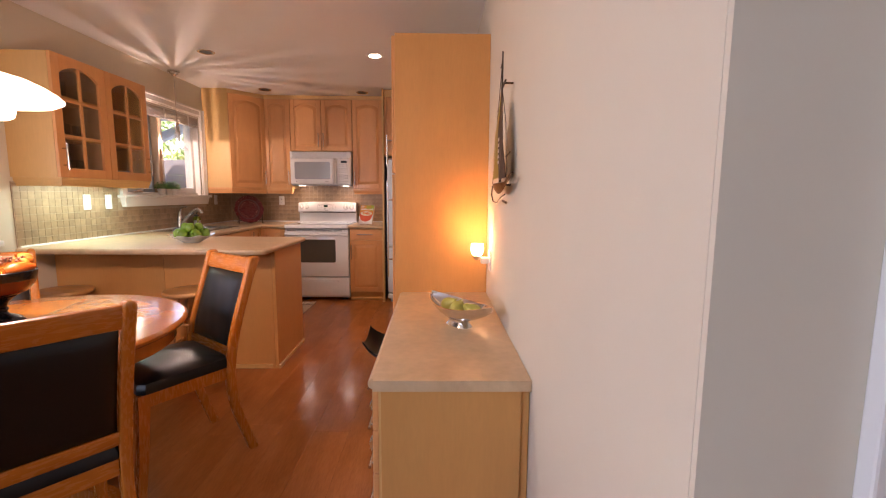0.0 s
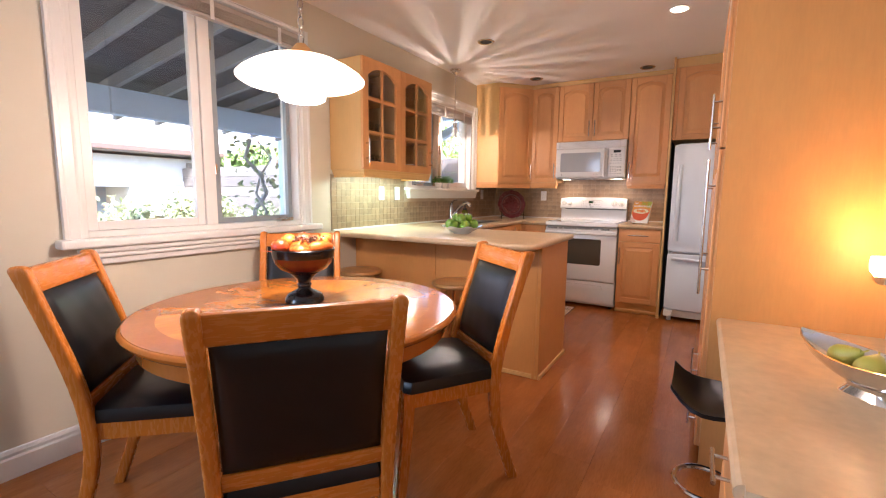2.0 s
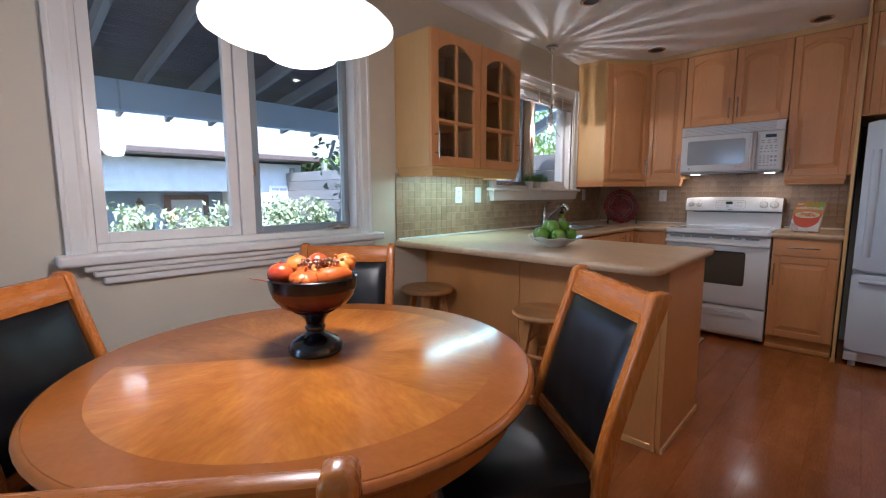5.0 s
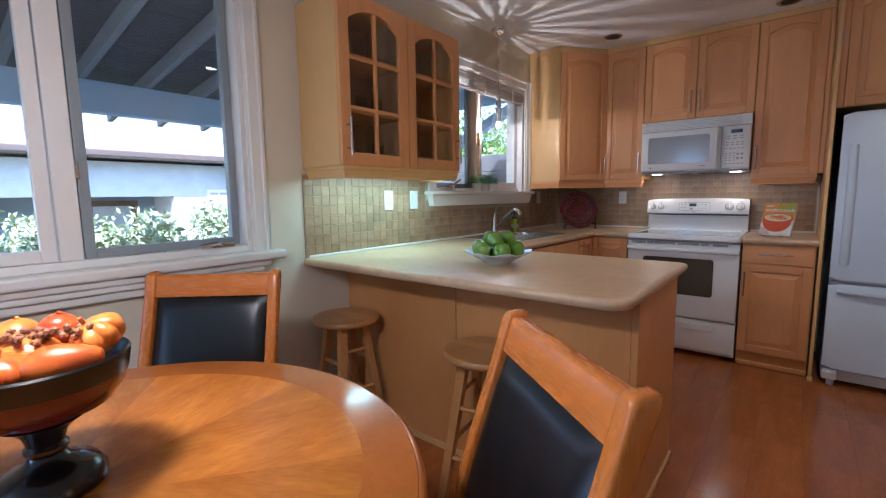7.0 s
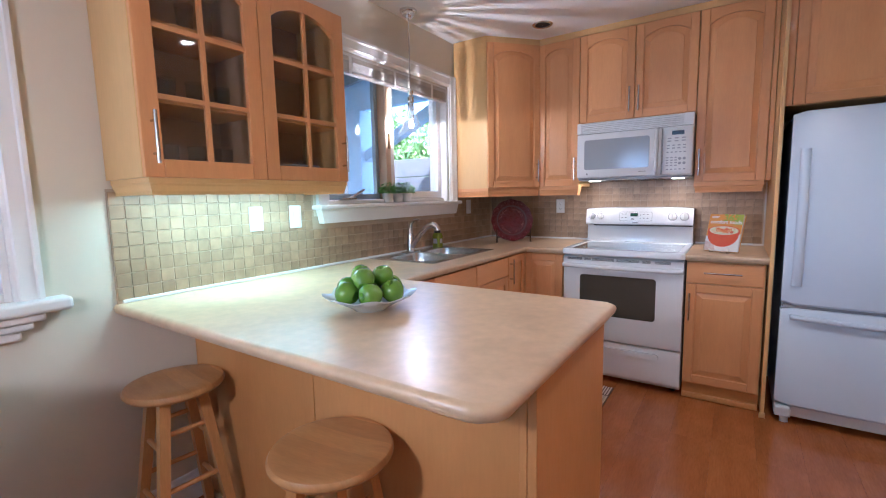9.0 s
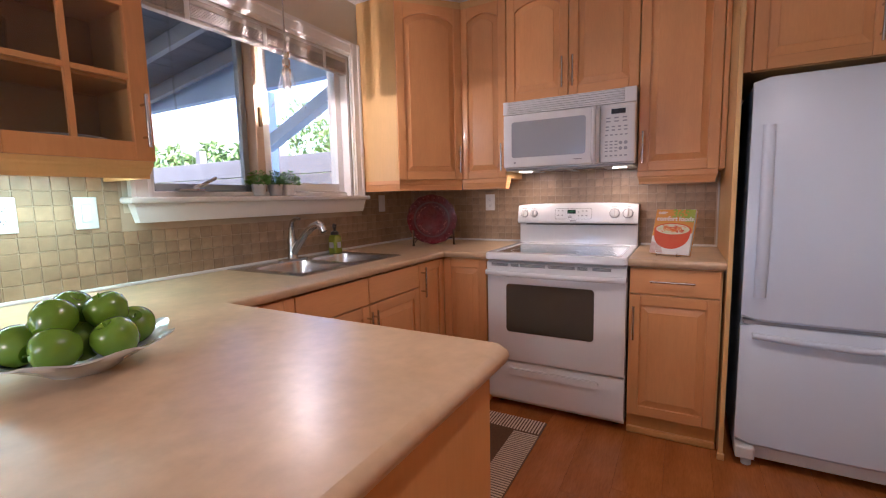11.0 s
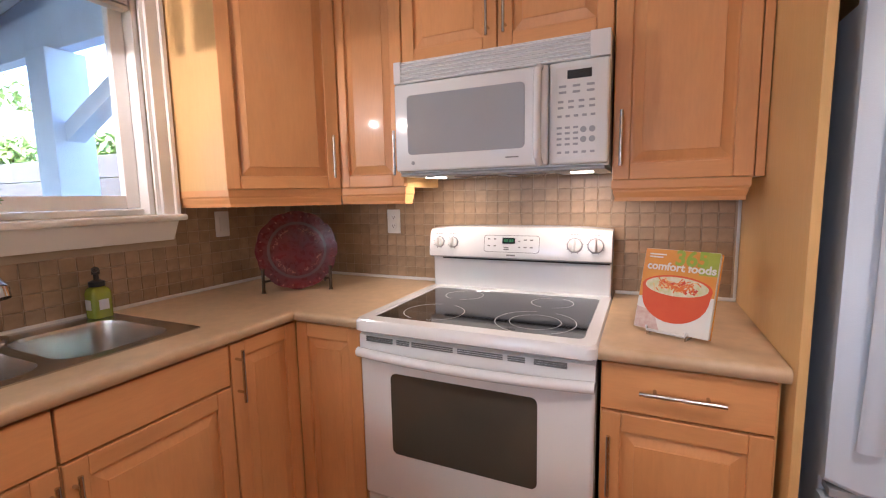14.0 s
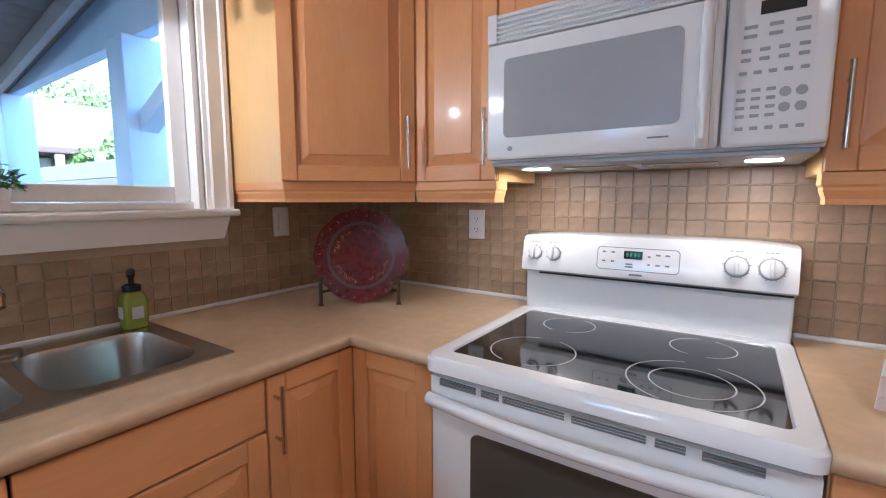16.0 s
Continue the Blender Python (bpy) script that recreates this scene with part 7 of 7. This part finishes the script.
# twisted grey vine by the patio beam
vt = thing("vine", (-5.15, 4.55, -0.25), "twisted grey vine trunk with a few leaves", "vine")
tr = [Vector((-5.15 + 0.09 * math.sin(2.1 * k + 0.4), 4.55 + 0.12 * math.sin(1.3 * k), -0.25 + 0.24 * k)) for k in range(10)]
part("trunk", tube(tr, [0.045 - 0.0025 * k for k in range(10)], 8), PAVE, vt)
tr2 = [Vector((-5.12 + 0.08 * math.sin(2.3 * k + 2.0), 4.62 + 0.10 * math.sin(1.6 * k + 1.5), -0.25 + 0.24 * k)) for k in range(10)]
part("stem", tube(tr2, [0.030 - 0.002 * k for k in range(10)], 8), PAVE, vt)
rv = random.Random(12)
bm = bmesh.new()
for k in range(110):
    q0 = rv.choice(tr[4:]) + Vector((rv.gauss(0, 0.12), rv.gauss(0, 0.16), rv.gauss(0, 0.1)))
    e = Euler((rv.uniform(-1.2, 1.2), rv.uniform(-1.2, 1.2), rv.uniform(0, 6.3))).to_matrix()
    q = [bm.verts.new(q0 + e @ Vector(o) * 0.05) for o in ((-1, 0, 0), (0, -0.6, 0.15), (1, 0, 0), (0, 0.6, 0.15))]
    bm.faces.new((q[0], q[1], q[2]))
    bm.faces.new((q[0], q[2], q[3]))
part("leaves", bm, LEAF3, vt)

# ---- floor planks ----
PW, PL = 0.19, 1.21
plank_mesh = mesh_of("plank", box(-PW / 2 + 0.0002, PW / 2 - 0.0002, -PL / 2 + 0.0002, PL / 2 - 0.0002, -0.006, 0.0, 0.0006, seg=1), FLOORM)
prnd = random.Random(12)
rest = bmesh.new()
nx = int((EX + 0.3 - WX) / PW) + 2
for i in range(nx):
    x = WX + PW * (i + 0.5) - 0.03
    y = -0.4 - prnd.uniform(0, PL)
    while y < NY - 0.02:
        reach = min(PL, NY + 0.02 - y)
        p = new("plank", plank_mesh)
        p.parent = floor
        p.location = (x, y + reach / 2, 0)
        p.scale.y = reach / PL
        y += PL
for i in range(int((FX - EX) / PW) + 1):
    box(EX + 0.25 + PW * i, EX + 0.25 + PW * (i + 1) - 0.001, -2.6, 0.66, -0.0065, -0.001, 0, rest)
for i in range(int((EX + 0.25 - WX) / PW) + 1):
    box(WX + PW * i, min(EX + 0.25, WX + PW * (i + 1)) - 0.001, -2.6, -1.61, -0.0065, -0.001, 0, rest)
tagged(part("plank_field", rest, FLOORM, floor), kind="stuff")

# ---- backsplash tiles ----
TP = 0.0515
bs = thing("backsplash", (-2.25, 6.0, T), "tan ceramic mosaic tile backsplash with pale tan grout", "backsplash", kind="structure")
for y0, y1, z1 in ((3.045, 3.985, 1.345), (3.985, 5.429, 1.20), (5.4455, NY - 0.001, 1.345)):
    part("grout", box(WX + 0.001, WX + 0.0085, y0, y1, T - 0.03, z1), GROUT, bs)
part("grout", box(WX + 0.001, WX + 0.0085, 5.4295, 5.445, T - 0.03, 1.75), GROUT, bs)
part("grout", box(WX + 0.009, -0.169, NY - 0.0085, NY - 0.001, T - 0.03, 1.40), GROUT, bs)
part("edge_trim", box(-0.178, -0.169, NY - 0.013, NY - 0.0086, T, 1.345), MARKS, bs)
tile_mesh = mesh_of("tile", box(-0.0248, 0.0248, -0.0026, 0, -0.0248, 0.0248, 0.0016, seg=1), TILEM)
left_tiles, back_tiles = [], []
rows_n = 9
for r in range(rows_n):
    z = 0.945 + TP * r + 0.005
    top_here = 1.345
    if z + 0.02 > 1.40:
        break
    y = 3.072
    while y < NY - 0.03:
        covered = (3.975 < y < 5.43) and z > 1.15
        if z + 0.02 < top_here and not covered:
            left_tiles.append((y, z))
        y += TP
    x = WX + 0.036
    while x < -0.19:
        if not (RX0 + 0.03 < x < RX1 - 0.03 and z < 1.15):
            back_tiles.append((x, z))
        x += TP
count = 0
field = bmesh.new()
def one_tile(m, near):
    global count
    if near and count < 300:
        o = new("tile", tile_mesh)
        o.parent = bs
        o.matrix_basis = Matrix.Translation(-Vector((-2.25, 6.0, T))) @ m
        count += 1
    else:
        far_tiles.append(m)
far_tiles = []
for x, z in back_tiles:
    one_tile(pose(x, NY - 0.0086, z), x > -1.75)
for y, z in left_tiles:
    one_tile(pose(WX + 0.0086, y, z, 0, 0, 90), 4.0 < y < 5.5)
verts, faces = [], []
src = [v.co.copy() for v in tile_mesh.vertices]
pol = [tuple(p.vertices) for p in tile_mesh.polygons]
off = Vector((-2.25, 6.0, T))
for m in far_tiles:
    b = len(verts)
    verts += [tuple((m @ v) - off) for v in src]
    faces += [tuple(b + i for i in f) for f in pol]
me = bpy.data.meshes.new("tile_field")
me.from_pydata(verts, [], faces)
TILE_F = mat("tan_ceramic_tile_field", (0.39, 0.275, 0.17), 0.36, second=(0.29, 0.195, 0.115), scale=14, bump=0.05, fine=60, mix=0.7, vary=0.14, grain=0.12, island=True)
me.materials.append(TILE_F)
tf = new("tile_field", me)
tf.parent = bs
tagged(tf, kind="stuff")
